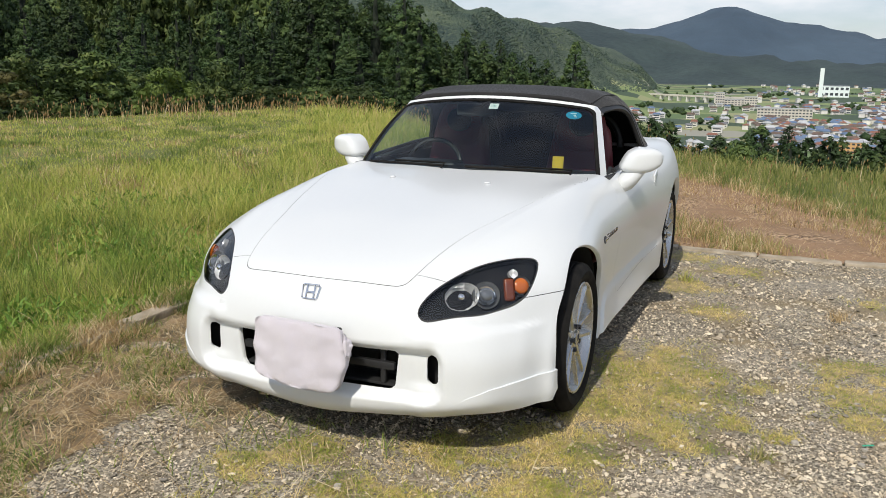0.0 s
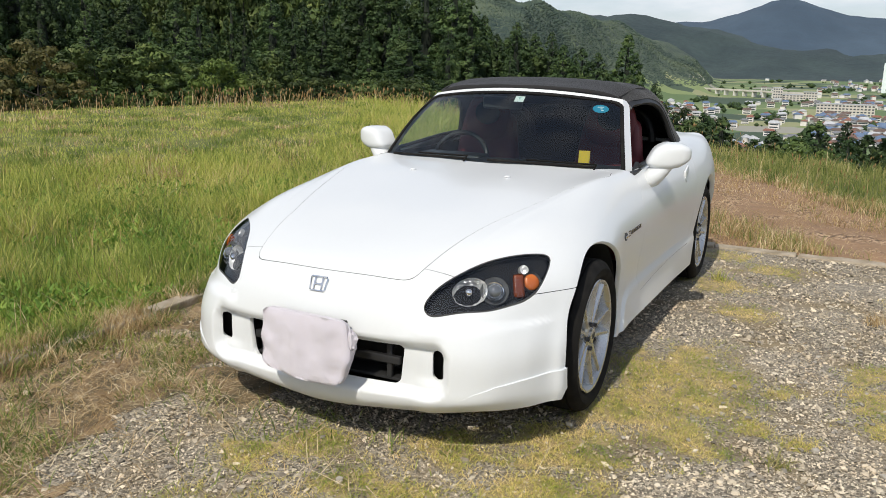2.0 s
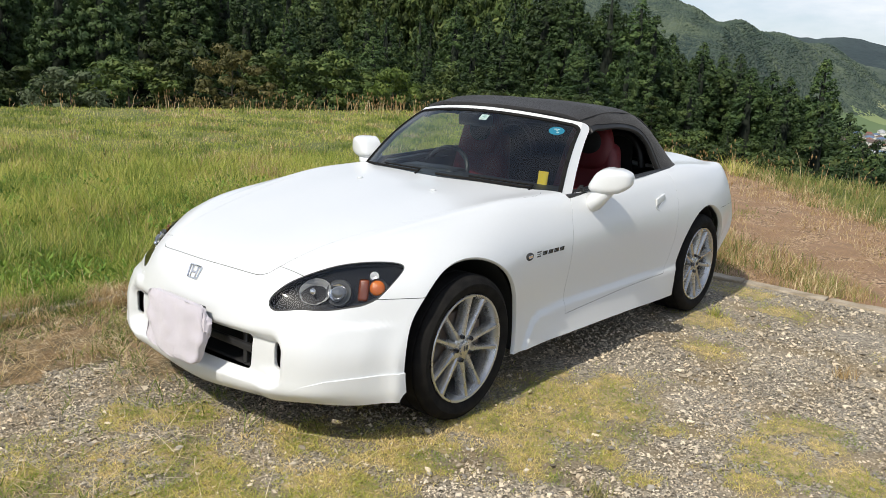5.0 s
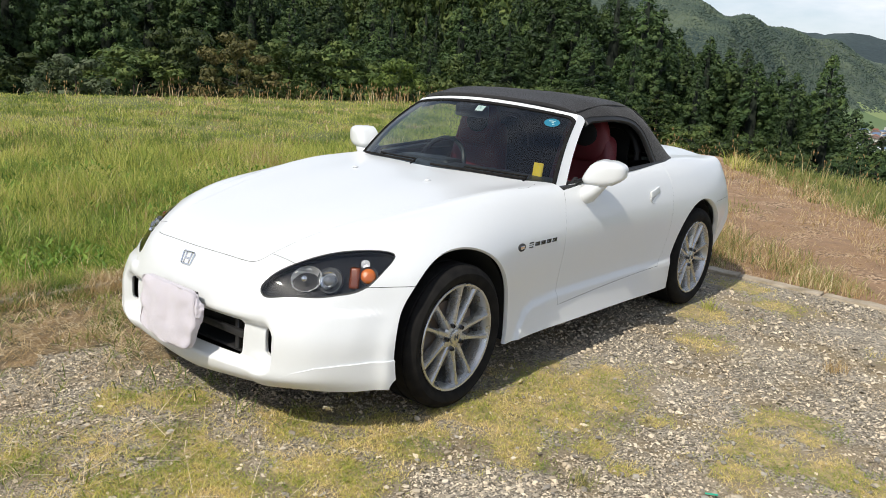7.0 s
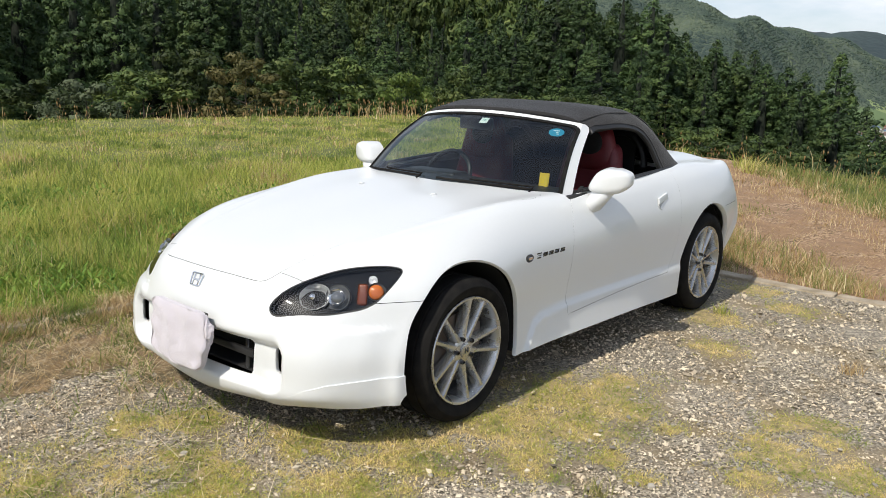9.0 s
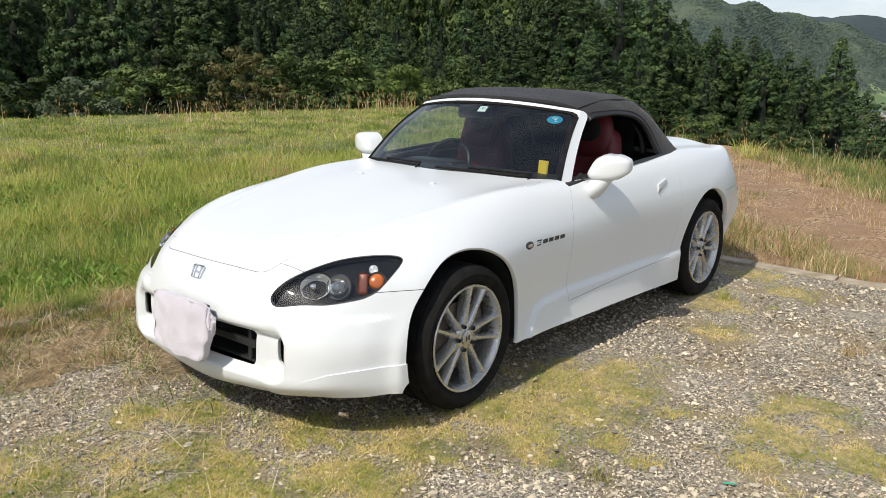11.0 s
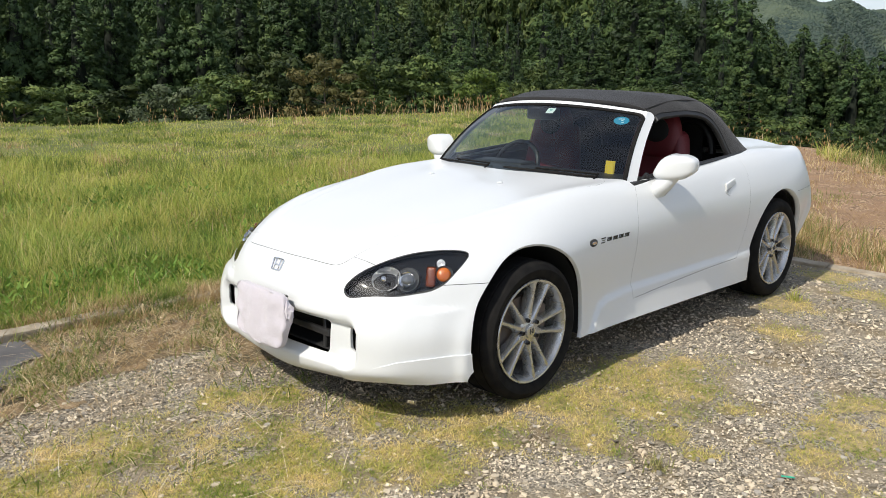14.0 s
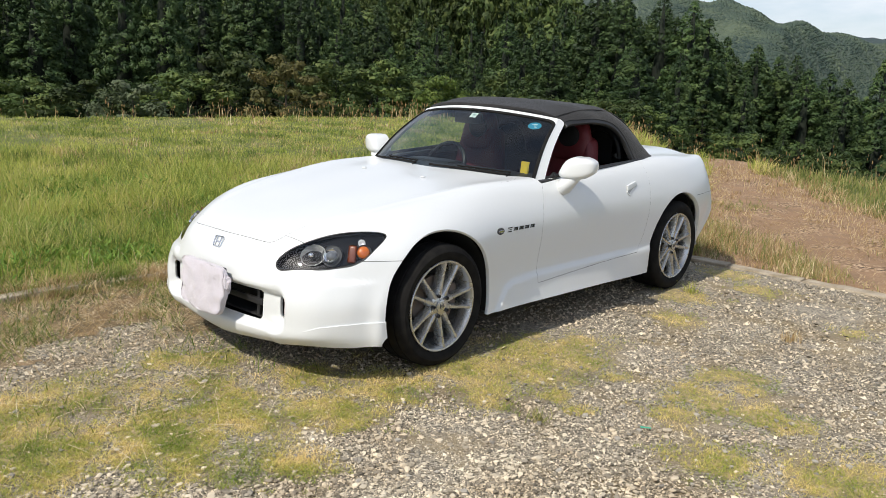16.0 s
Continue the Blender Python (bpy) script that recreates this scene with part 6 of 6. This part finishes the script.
def fan(n, az0, az1, r0, r1):
    """Places over the plan, denser towards the walk."""
    az, r = np.radians(gr.uniform(az0, az1, n)), r0 * (r1 / r0) ** gr.uniform(0, 1, n)
    return EYE_X - np.sin(az) * r, EYE_Y + np.cos(az) * r, r


def field_noise(x, y, scale, seed):
    return np.array([noise.noise(Vector((a * scale, b * scale, seed))) for a, b in zip(x, y)])


def blades(name, x, y, z, h, w, lean, mat, label, category="grass", flat=1.0):
    """Bent, tapered blades, all in one mesh."""
    n = len(x)
    a, b = gr.uniform(0, math.tau, n), gr.uniform(0, math.tau, n)
    side = np.stack([np.cos(a), np.sin(a), np.zeros(n)], -1) * (w / 2)[:, None]
    tip = np.stack([np.cos(b) * lean * h, np.sin(b) * lean * h, h * np.sqrt(np.maximum(.05, 1 - np.minimum(lean, .97)**2))], -1)
    tip[:, 2] *= flat
    base = np.stack([x, y, z], -1)
    mid = base + tip * np.array((.35, .35, .6))
    v = np.stack([base - side, base + side, mid - side * .8, mid + side * .8, base + tip], 1).reshape(-1, 3)
    k = (np.arange(n) * 5)[:, None]
    loops = (k + np.array([0, 1, 3, 2, 2, 3, 4])).ravel()
    me = big_mesh(name, v, loops, np.tile((4, 3), n), mat)
    return tagged(put(name, me), label, category, kind="stuff")


def plateau(x, y):
    """How far inside the plateau's rim a place lies."""
    az = np.degrees(np.arctan2(-x, y))
    return np.interp(az, (-180, -60, -30, -10, 0, 14, 20, 25, 32, 45, 60, 75, 110, 180), (70, 40, 10.8, 9.5, 10.9, 11.9, 13, 18.5, 25, 21.8, 19.2, 18.2, 45, 70)) - np.hypot(x, y)


def track_gap(x, y):
    """Distance outside the dirt track; minus on it."""
    a, b = track_edges(y)
    return np.where(y > 3.45, np.maximum(a - x, x - b) * .8, 1.0)


def in_field(x, y):
    return ((x < -1.72) | (y > 3.56)) & (plateau(x, y) > -2.5)


# meadow to the side of the gravel patch
x, y, r = fan(290000, 14, 82, 3.6, 34)
ok = in_field(x, y) & (track_gap(x, y) > 0) & ((x < -1.72) | (x < track_edges(y)[0]))
x, y, r = x[ok], y[ok], r[ok]
rim = plateau(x, y)
patch = field_noise(x, y, .45, 2.0) + .5 * field_noise(x, y, 2.2, 9.0)
close = np.clip((-1.72 - x) / 1.2, 0, 1)
clot = field_noise(x, y, 5.5, 6.0)
tall = (.17 + .10 * clot + .17 * np.clip(patch + .4, 0, 1) + .02 * step((y - 5) / 4) * step((x + 8) / 4)) * (.5 + .5 * np.where(y > 3.56, 1, close))
tall = tall * (.72 + .55 * step((field_noise(x, y, 1.1, 41.0) + .12) / .3))
h = tall * gr.uniform(.35, 1.3, len(x)) * (1 - .72 * step((r - 8) / 7) * step((np.degrees(np.arctan2(-x, y)) - 30) / 10))
w = .0035 * np.maximum(1, r / 5.5) * gr.uniform(.7, 1.4, len(x))
z0 = np.where(rim > 0, -.03, land(x, y) - .03)
near = r + 2.5 * patch < 7.0
lean = gr.uniform(.25, .97, len(x))
for name, sel, mat, label in (("green_grass", near, GRASS_NEAR, "long green grass growing over the kerb"), ("meadow_grass", ~near, GRASS_FIELD, "yellow-green meadow grass going to seed")):
    blades(name, x[sel], y[sel], z0[sel], h[sel], w[sel], lean[sel], mat, label)


def clumped(name, count, each, spread, tall, mat, label):
    """Tufts of taller blades here and there over the meadow."""
    cx, cy, cr = fan(count, 20, 80, 4.0, 26)
    x, y, r = (np.repeat(q, each) for q in (cx, cy, cr))
    x, y = x + gr.normal(0, spread, len(x)), y + gr.normal(0, spread, len(x))
    ok = (x < -1.78) & (plateau(x, y) > .3) & (track_gap(x, y) > .1)
    x, y, r = x[ok], y[ok], r[ok]
    blades(name, x, y, np.full(len(x), -.03), tall * gr.uniform(.4, 1.2, len(x)) * np.interp(r, (8, 16), (1, .45)), .0038 * np.maximum(1, r / 5.5), gr.uniform(.2, .9, len(x)), mat, label)


clumped("grass_clumps", 520, 60, .13, .30, CLUMP, "darker green clumps standing in the meadow")
clumped("dry_clumps", 320, 40, .16, .26, STRAW, "dry brown stems among the meadow grass")
# low broad-leaved weeds and clover among the grass near the kerb
x, y, r = fan(60000, 24, 84, 3.0, 9.5)
ok = (x < -1.74) & (track_gap(x, y) > 0) & (field_noise(x, y, .9, 51.0) + .5 * field_noise(x, y, 3.0, 52.0) > gr.uniform(-.35, .25, len(x)))
x, y, r = x[ok], y[ok], r[ok]
blades("meadow_weeds", x, y, gr.uniform(-.02, .10, len(x)), gr.uniform(.03, .085, len(x)), gr.uniform(.010, .022, len(x)) * np.maximum(1, r / 6), gr.uniform(.6, .97, len(x)), CLOVER, "low leafy weeds and clover in the meadow")


def seed_heads(name, x, y, r, h, label):
    """Thin stalks, each with a plume."""
    n = len(x)
    z = np.where(plateau(x, y) > 0, -.03, land(x, y) - .03)
    blades(name + "_stalks", x, y, z, h, .004 * np.maximum(1, r / 7), gr.uniform(.02, .6, n), STRAW, "thin dry stalks of tall grass")
    at = np.stack([x + gr.normal(0, .12, n) * h, y + gr.normal(0, .06, n) * h, z + h * .97], -1)
    v, loops = clumps(gr, at, np.tile((0., 0., 1.), (n, 1)), .008 * np.maximum(1, r / 11) * gr.uniform(.7, 1.4, n), 0)
    v = v.reshape(n, 6, 3)
    v[..., 2] = at[:, None, 2] + (v[..., 2] - at[:, None, 2]) * 1.8
    tagged(put(name, big_mesh(name, v.reshape(-1, 3), loops, np.full(len(loops) // 3, 3), SEED)), label, "grass", kind="stuff")


x, y, r = fan(11000, 10, 82, 10, 36)
rim = plateau(x, y)
az = np.degrees(np.arctan2(-x, y))
ok = (rim < 3.2) & (rim > -1.5) & (gr.random(len(x)) < np.interp(az, (0, 20, 26, 34, 44, 48, 58, 62, 75), (.15, .25, .9, 1, 1, .5, .45, .15, .1)))
seed_heads("seeding_grass", x[ok], y[ok], r[ok], gr.uniform(.15, .62, ok.sum()) ** 1.15, "brown seed heads of tall grass along the field's rim")
# rank verge beyond the track
x, y, r = fan(70000, -14, 26, 7, 22)
ok = (plateau(x, y) > -3) & (track_gap(x, y) > .05) & (y > 3.7) & (x > track_edges(y)[1])
x, y, r = x[ok], y[ok], r[ok]
blades("verge_grass", x, y, np.where(plateau(x, y) > 0, -.03, land(x, y)), (.09 + .07 * step((3.0 - plateau(x, y)) / 3.0)) * gr.uniform(.4, 1.4, len(x)), .004 * np.maximum(1, r / 6), gr.uniform(.1, .7, len(x)), GRASS_VERGE, "rank yellow-green grass on the verge")
pick = gr.random(len(x)) < .012
seed_heads("verge_seed_heads", x[pick], y[pick], r[pick], gr.uniform(.15, .36, pick.sum()), "pale seed heads standing over the verge")
# dry grass at the sides of the track and behind the car
x, y, r = fan(46000, -16, 32, 5.4, 15)
g = track_gap(x, y)
ok = (y > 3.56) & (y < 11.5) & (np.abs(g) < .55 + .35 * np.sin(x * 3) * np.sin(y * 2)) & (x < 6) | ((y > 3.56) & (y < 6) & (x < track_edges(y)[0] + .5) & (x > -2.5))
x, y, r, g = x[ok], y[ok], r[ok], g[ok]
blades("dry_grass", x, y, np.full(len(x), -.02), np.where(g > 0, .15, .07) * gr.uniform(.4, 1.4, len(x)), .0035 * np.maximum(1, r / 6), gr.uniform(.3, .95, len(x)), STRAW, "dry tawny grass edging the dirt track")

# litter and sparse weeds on the track
x, y, r = fan(60000, -16, 34, 5.6, 16)
g = track_gap(x, y)
ok = (y > 3.6) & (g < 0) & (y < 12) & (gr.random(len(x)) < .18 + .8 * step((field_noise(x, y, 1.3, 3.0) + .15) / .5))
x, y, r = x[ok], y[ok], r[ok]
blades("track_litter", x, y, gr.uniform(-.006, .012, len(x)), gr.uniform(.02, .09, len(x)), .0032 * np.maximum(1, r / 6), gr.uniform(.88, .999, len(x)), LITTER, "dead grass trodden into the dirt track")
pick = field_noise(x, y, .9, 21.0) > gr.uniform(.1, .7, len(x))
blades("track_weeds", x[pick], y[pick], np.full(pick.sum(), -.012), gr.uniform(.03, .10, pick.sum()), .004 * np.maximum(1, r[pick] / 6), gr.uniform(.3, .95, pick.sum()), GRASS_VERGE, "low weeds creeping over the dirt track")

# rank grass behind the car, along the back kerb
x, y = gr.uniform(-1.6, 2.1, 24000), gr.uniform(3.54, 5.4, 24000)
ok = (x < 2.0 - 1.0 * (y - 3.5)) & (field_noise(x, y, 1.9, 31.0) + .22 > gr.uniform(-.1, .6, len(x)))
x, y = x[ok], y[ok]
tall = gr.uniform(.05, .26, len(x)) * (.5 + .7 * np.clip(field_noise(x, y, 2.7, 8.0) + .4, 0, 1)) * np.interp(x, (.9, 2.0), (1, .55))
dry = gr.random(len(x)) < .55
for name, sel, mat, label in (("rank_grass", ~dry, GRASS_VERGE, "rank grass growing up behind the car"), ("tawny_grass", dry, STRAW, "tawny dry grass along the back kerb")):
    blades(name, x[sel], y[sel], np.full(sel.sum(), -.02), tall[sel], np.full(sel.sum(), .005), gr.uniform(.2, .9, sel.sum()), mat, label)


# turf and straw on the gravel patch
TURF = [(1.1, .85, .32), (.95, .55, .38), (1.2, .35, .32), (.95, .1, .36), (1.2, -.1, .28), (.8, -.35, .34), (.5, -.62, .30), (.75, -.8, .28), (1.25, .62, .28), (.0, -.8, .22), (.25, -1.02, .24),
        (.1, -1.5, .36), (.45, -1.36, .33), (.75, -1.42, .38), (1.08, -1.2, .26), (.45, -1.85, .42), (.1, -1.78, .38), (-.15, -.98, .18), (1.98, .62, .27), (2.24, .62, .24), (1.95, .34, .22), (1.90, .98, .22), (2.06, .86, .2), (1.46, .13, .14),
        (2.3, .0, .28), (2.66, .24, .34), (2.95, -.2, .5), (1.0, 2.3, .30), (1.25, 1.75, .24), (1.3, 2.9, .28), (.9, 3.2, .3), (2.1, 2.3, .18), (1.5, .55, .12), (1.62, .05, .10), (.5, -1.05, .28), (.9, -.8, .28), (.75, -1.1, .26), (.2, -1.25, .28)]
BARE = [(-.45, -1.16, .30), (-.26, -1.56, .26), (-.03, -1.13, .16), (-.62, -.92, .18), (.3, -.86, .2), (-.1, -2.0, .3)]


def on_slab(x, y):
    return (y < -1.47 - .75 * (x + 1.22) + .10 * np.sin(x * 9)) & (x < -.35)


def turf_at(x, y):
    best = np.full(len(x), -9.0)
    for cx, cy, cr in TURF:
        best = np.maximum(best, 1 - np.hypot(x - cx, (y - cy)) / cr)
    return best + .50 * field_noise(x, y, 2.6, 8.0) + .50 * field_noise(x, y, 8.0, 3.0)


def bare_at(x, y):
    """How far a place lies in the bare spots of the straw border: 1 in the middle, 0 outside."""
    best = np.zeros(len(x))
    for cx, cy, cr in BARE:
        best = np.maximum(best, 1.4 - np.hypot(x - cx, y - cy) / cr)
    return step((best + .6 * field_noise(x, y, 5.0, 14.0)) / .5)


def turf_core(x, y):
    return turf_at(np.array([x]), np.array([y]))[0] > .52 and not on_slab(x, y)


def thatched(x, y):
    return x < -.42 + .5 * noise.noise(Vector((x * 1.9, y * 1.9, 5.0))) + .3 * noise.noise(Vector((x * 7, y * 7, 2.0))) and not on_slab(x, y) and bare_at(np.array([x]), np.array([y]))[0] < .5


strip("turf_soil", np.linspace(-1.5, 4.0, 230), np.linspace(-3.0, 3.36, 265), -.0065, TURF_MAT, "olive soil matted under the turf", "turf", .010, turf_core)
strip("thatch", np.linspace(-1.61, .2, 90), np.linspace(-2.6, 3.36, 298), -.0045, THATCH, "brown thatch of dead grass along the kerb", "thatch", .010, thatched)
x, y, r = fan(640000, -30, 76, 1.7, 7.0)
ok = (x > -1.55) & (y < 3.36) & (x < 6.5)
x, y, r = x[ok], y[ok], r[ok]
keep = ~on_slab(x, y) & (turf_at(x, y) + .35 * field_noise(x, y, 22.0, 19.0) > gr.uniform(.0, .92, len(x)))
x, y, r = x[keep], y[keep], r[keep]
blades("short_turf", x, y, np.full(len(x), -.004), gr.uniform(.008, .028, len(x)), .0027 * np.maximum(1, r / 4.2), gr.uniform(.70, .99, len(x)), GRASS_SHORT, "short yellowing turf in patches over the gravel")
x, y, r = fan(110000, 14, 80, 2.2, 8)
ok = (x > -1.58) & (x < .5) & (y < 3.3) & (~on_slab(x, y) | (gr.random(len(x)) < .03)) & (gr.random(len(x)) < .75 * step((-.05 - x + .5 * field_noise(x, y, 1.8, 5.0)) / .9) * step((.55 + field_noise(x, y, 3.1, 12.0)) / .5) * (1 - .85 * bare_at(x, y)) + .03)
x, y, r = x[ok], y[ok], r[ok]
blades("straw", x, y, gr.uniform(-.008, .012, len(x)), gr.uniform(.04, .16, len(x)), .0028 * np.maximum(1, r / 4.5), gr.uniform(.86, .995, len(x)), STRAW, "dead brown straw lying along the kerb")
pick = field_noise(x, y, 2.4, 15.0) + .5 * field_noise(x, y, 7.0, 5.0) > gr.uniform(-.28, .34, len(x))
blades("weeds", x[pick], y[pick], np.full(pick.sum(), -.004), gr.uniform(.03, .11, pick.sum()), .0045 * np.maximum(1, r[pick] / 4.5), gr.uniform(.5, .95, pick.sum()), WEED, "green weeds among the dead straw")
x, y = gr.uniform(-1.5, .9, 380), gr.uniform(-2.2, -.2, 380)
blades("loose_straws", x, y, gr.uniform(.0, .02, 380), gr.uniform(.06, .32, 380), np.full(380, .0034), np.full(380, .999), PALE_STRAW, "long loose straws lying about", flat=.15)


x, y = gr.uniform(-1.86, -1.50, 24000), gr.uniform(-2.4, 3.4, 24000)
ok = (field_noise(x, y, 2.0, 4.0) > -.2) & ((np.abs(x + 1.665) > .055) | (gr.random(len(x)) < np.interp(y, (-1.35, -.95, -.3), (.06, .75, 1)))) & ((x < -1.7) | (gr.random(len(x)) < np.interp(y, (-1.4, -.9), (.1, 1))))
x, y = x[ok], y[ok]
green = field_noise(x, y, 3.5, 27.0) > gr.uniform(-.22, .42, len(x))
for name, sel, mat, label in (("kerb_grass", ~green, STRAW, "dry grass hanging over the kerb"), ("kerb_weeds", green, WEED, "green blades and weeds hanging over the kerb")):
    blades(name, x[sel], y[sel], np.where(np.abs(x[sel] + 1.665) < .055, .036, .0), gr.uniform(.03, .14, sel.sum()), np.full(sel.sum(), .0038), gr.uniform(.5, .97, sel.sum()), mat, label)


x, y = gr.uniform(-1.58, .2, 9000), gr.uniform(-2.3, 1.5, 9000)
ok = ~on_slab(x, y) & (x < -.3 + .6 * field_noise(x, y, 1.9, 5.0)) & (field_noise(x, y, 4.0, 17.0) > gr.uniform(-.3, .4, len(x)))
x, y = x[ok], y[ok]
blades("pale_straws", x, y, gr.uniform(.0, .018, len(x)), gr.uniform(.03, .13, len(x)), np.full(len(x), .0028), np.full(len(x), .998), PALE_STRAW, "bleached straws on the brown thatch", flat=.5)


def tuft(at, n, tall, label, mat):
    x, y = gr.normal(at[0], .025, n), gr.normal(at[1], .025, n)
    ob = blades("weed_tuft", x, y, np.full(n, -.008), gr.uniform(.4, 1.1, n) * tall, np.full(n, .004), gr.uniform(.2, .9, n), mat, label)
    ob["kind"] = "thing"
    ob["category"] = "weed"


tuft((1.56, -.17), 70, .075, "small tuft of green weed in the gravel", GRASS_VERGE)
tuft((1.9, 1.85), 70, .09, "small brown weed tuft in the gravel", STRAW)
tuft((.98, 2.42), 60, .12, "weed growing beside the rear tyre", GRASS_NEAR)
tuft((.55, 2.85), 160, .28, "tall grass behind the rear wheel", GRASS_FIELD)
tuft((.2, 3.0), 160, .32, "tall grass behind the rear wheel", GRASS_FIELD)


# ---- kerbs and stones ----
def kerb(name, label, start, along, count, length, wide, tall, top):
    ob = tagged(new(name), label, "kerb", kind="structure")
    shapes = []
    for k in range(4):
        b = box((length - .012, wide, tall), (0, 0, 0), .012, 2)
        bmesh.ops.subdivide_edges(b, edges=[e for e in b.edges if e.calc_length() > .3], cuts=5)
        for v in b.verts:
            v.co += Vector((noise.noise(v.co * 9 + Vector((k * 7, 0, 0))), noise.noise(v.co * 8 + Vector((0, k * 5, 3))), noise.noise(v.co * 7 + Vector((2, 0, k * 3))))) * .007
        me = bpy.data.meshes.new("kerb_block")
        b.to_mesh(me), b.free()
        me.materials.append(CONCRETE)
        shapes.append(me)
    krng = random.Random(count)
    for i in range(count):
        p = Vector(start) + Vector(along) * (length * (i + .5))
        put("kerb_block", krng.choice(shapes), ob, "", Matrix.Translation((p.x + krng.uniform(-.01, .01), p.y + krng.uniform(-.01, .01), top - tall / 2 + krng.uniform(-.012, .006)))
            @ Matrix.Rotation(math.atan2(along[1], along[0]) + krng.uniform(-.012, .012), 4, "Z"))
    return ob


kerb("kerb_side", "mossy concrete kerb sunk in dry grass", (-1.665, -4.2, 0), (0, 1, 0), 13, .6, .11, .16, .042)
kerb("kerb_back", "pale concrete kerb between gravel and dirt track", (-1.6, 3.47, 0), (1, 0, 0), 14, .6, .12, .16, .016)
slab = strip("asphalt_slab", np.linspace(-1.58, -.3, 30), np.linspace(-4.2, -1.35, 50), .012, ASPHALT, "corner of an old dark asphalt surface", "asphalt", .006,
             lambda x, y: y < -1.42 - .75 * (x + 1.22) + .05 * math.sin(x * 23) and x > -1.56)


def stone_shape(seed, flat):
    b = bmesh.new()
    bmesh.ops.create_icosphere(b, subdivisions=1, radius=1)
    for v in b.verts:
        v.co *= 1 + .8 * noise.noise(v.co * 1.1 + Vector((seed * 9.7, 0, 0)))
        v.co.z *= flat
        v.co = Vector([round(c * 2.2) / 2.2 * .5 + c * .5 for c in v.co])
    vs = np.array([v.co[:] for v in b.verts])
    fs = np.array([[v.index for v in f.verts] for f in b.faces])
    b.free()
    return vs, fs


sr = np.random.default_rng(77)
SHAPES = [stone_shape(k, .45 + .08 * (k % 5)) for k in range(10)]
CHIPS = [(np.array(clump_shape()[0]) * (1, .7 + .06 * k, .6) + sr.normal(0, .26, (6, 3)), np.array(clump_shape()[1])) for k in range(10)]
x, y, r = fan(300000, -32, 80, 1.6, 7.5)
ok = (x > -1.5) & (x < 6.5) & (y < 3.38) & ~on_slab(x, y) & ~((np.abs(x) < .45) & (y > -.2) & (y < 2.8))
x, y, r = x[ok], y[ok], r[ok]
bare = turf_at(x, y)
left = np.maximum(step((x + .35 + .5 * field_noise(x, y, 1.5, 6.0)) / .8), bare_at(x, y))
keep = (sr.random(len(x)) < (.13 + .87 * step((.36 - bare) / .5)) * (.1 + .9 * left))
x, y, r = x[keep], y[keep], r[keep]
size = np.clip(sr.lognormal(math.log(.0036), .50, len(x)), .002, .0135) * np.maximum(1, r / 3.2) ** .5
vs, ls, start = [], [], 0
ALL = SHAPES + CHIPS
pick = sr.integers(0, 10, len(x)) + np.where(size > r * .0043, 0, 10)
turn = sr.uniform(0, math.tau, len(x))
for k, (sv, sf) in enumerate(ALL):
    i = np.where(pick == k)[0]
    c, s = np.cos(turn[i])[:, None], np.sin(turn[i])[:, None]
    st = sr.uniform(.75, 1.3, (len(i), 2))
    px, py = sv[:, 0] * st[:, :1], sv[:, 1] * st[:, 1:]
    v = np.stack([x[i][:, None] + (px * c - py * s) * size[i][:, None], y[i][:, None] + (px * s + py * c) * size[i][:, None],
                  -.006 + .3 * size[i][:, None] + sv[:, 2] * size[i][:, None]], -1)
    vs.append(v.reshape(-1, 3))
    ls.append((sf.ravel()[None] + (np.arange(len(i)) * len(sv))[:, None] + start).ravel())
    start += len(i) * len(sv)
loops = np.concatenate(ls)
tagged(put("gravel", big_mesh("gravel", np.concatenate(vs), loops, np.full(len(loops) // 3, 3), STONE)), "loose grey and pale gravel stones", "gravel", kind="stuff")
# the larger stones that can be told apart
PALE = material("pale_stone", (0.44, 0.40, 0.335), 0.85, vary=0.15, size=0.03, fine=200, bump=0.001)
GREY = material("mid_stone", (0.29, 0.26, 0.215), 0.85, vary=0.15, size=0.03, fine=200, bump=0.001)
big = []
for k in range(12):
    sv, sf = SHAPES[k % 10]
    big.append(mesh_of("stone", sv * (1, .8 + .04 * k, 1), sf, PALE if k % 3 == 0 else GREY, False))
prng = random.Random(4)
for k in range(280):
    px, py = prng.uniform(-.6, 2.9), prng.uniform(-2.1, 1.6)
    if abs(px) < .9 and -.6 < py:
        px = prng.uniform(.95, 2.9)
    sz = prng.uniform(.008, .014)
    put("stone", big[k % 12], gravel_lot, "", Matrix.Translation((px, py, -.004 + sz * .3)) @ Matrix.Rotation(prng.uniform(0, 6.28), 4, "Z") @ Matrix.Diagonal((sz, sz, sz, 1)))

scrap = box((.045, .010, .003), (0, 0, 0), .001, 1)
for v in scrap.verts:
    v.co.z += .25 * v.co.x ** 2 * 10 + .002
ob = tagged(part("plastic_scrap", scrap, material("green_plastic", (0.02, 0.42, 0.26), 0.4, vary=0.1, size=0.02), None), "torn scrap of green plastic on the gravel", "litter")
ob.matrix_basis = Matrix.Translation((1.93, .09, .004)) @ Matrix.Rotation(.5, 4, "Z")
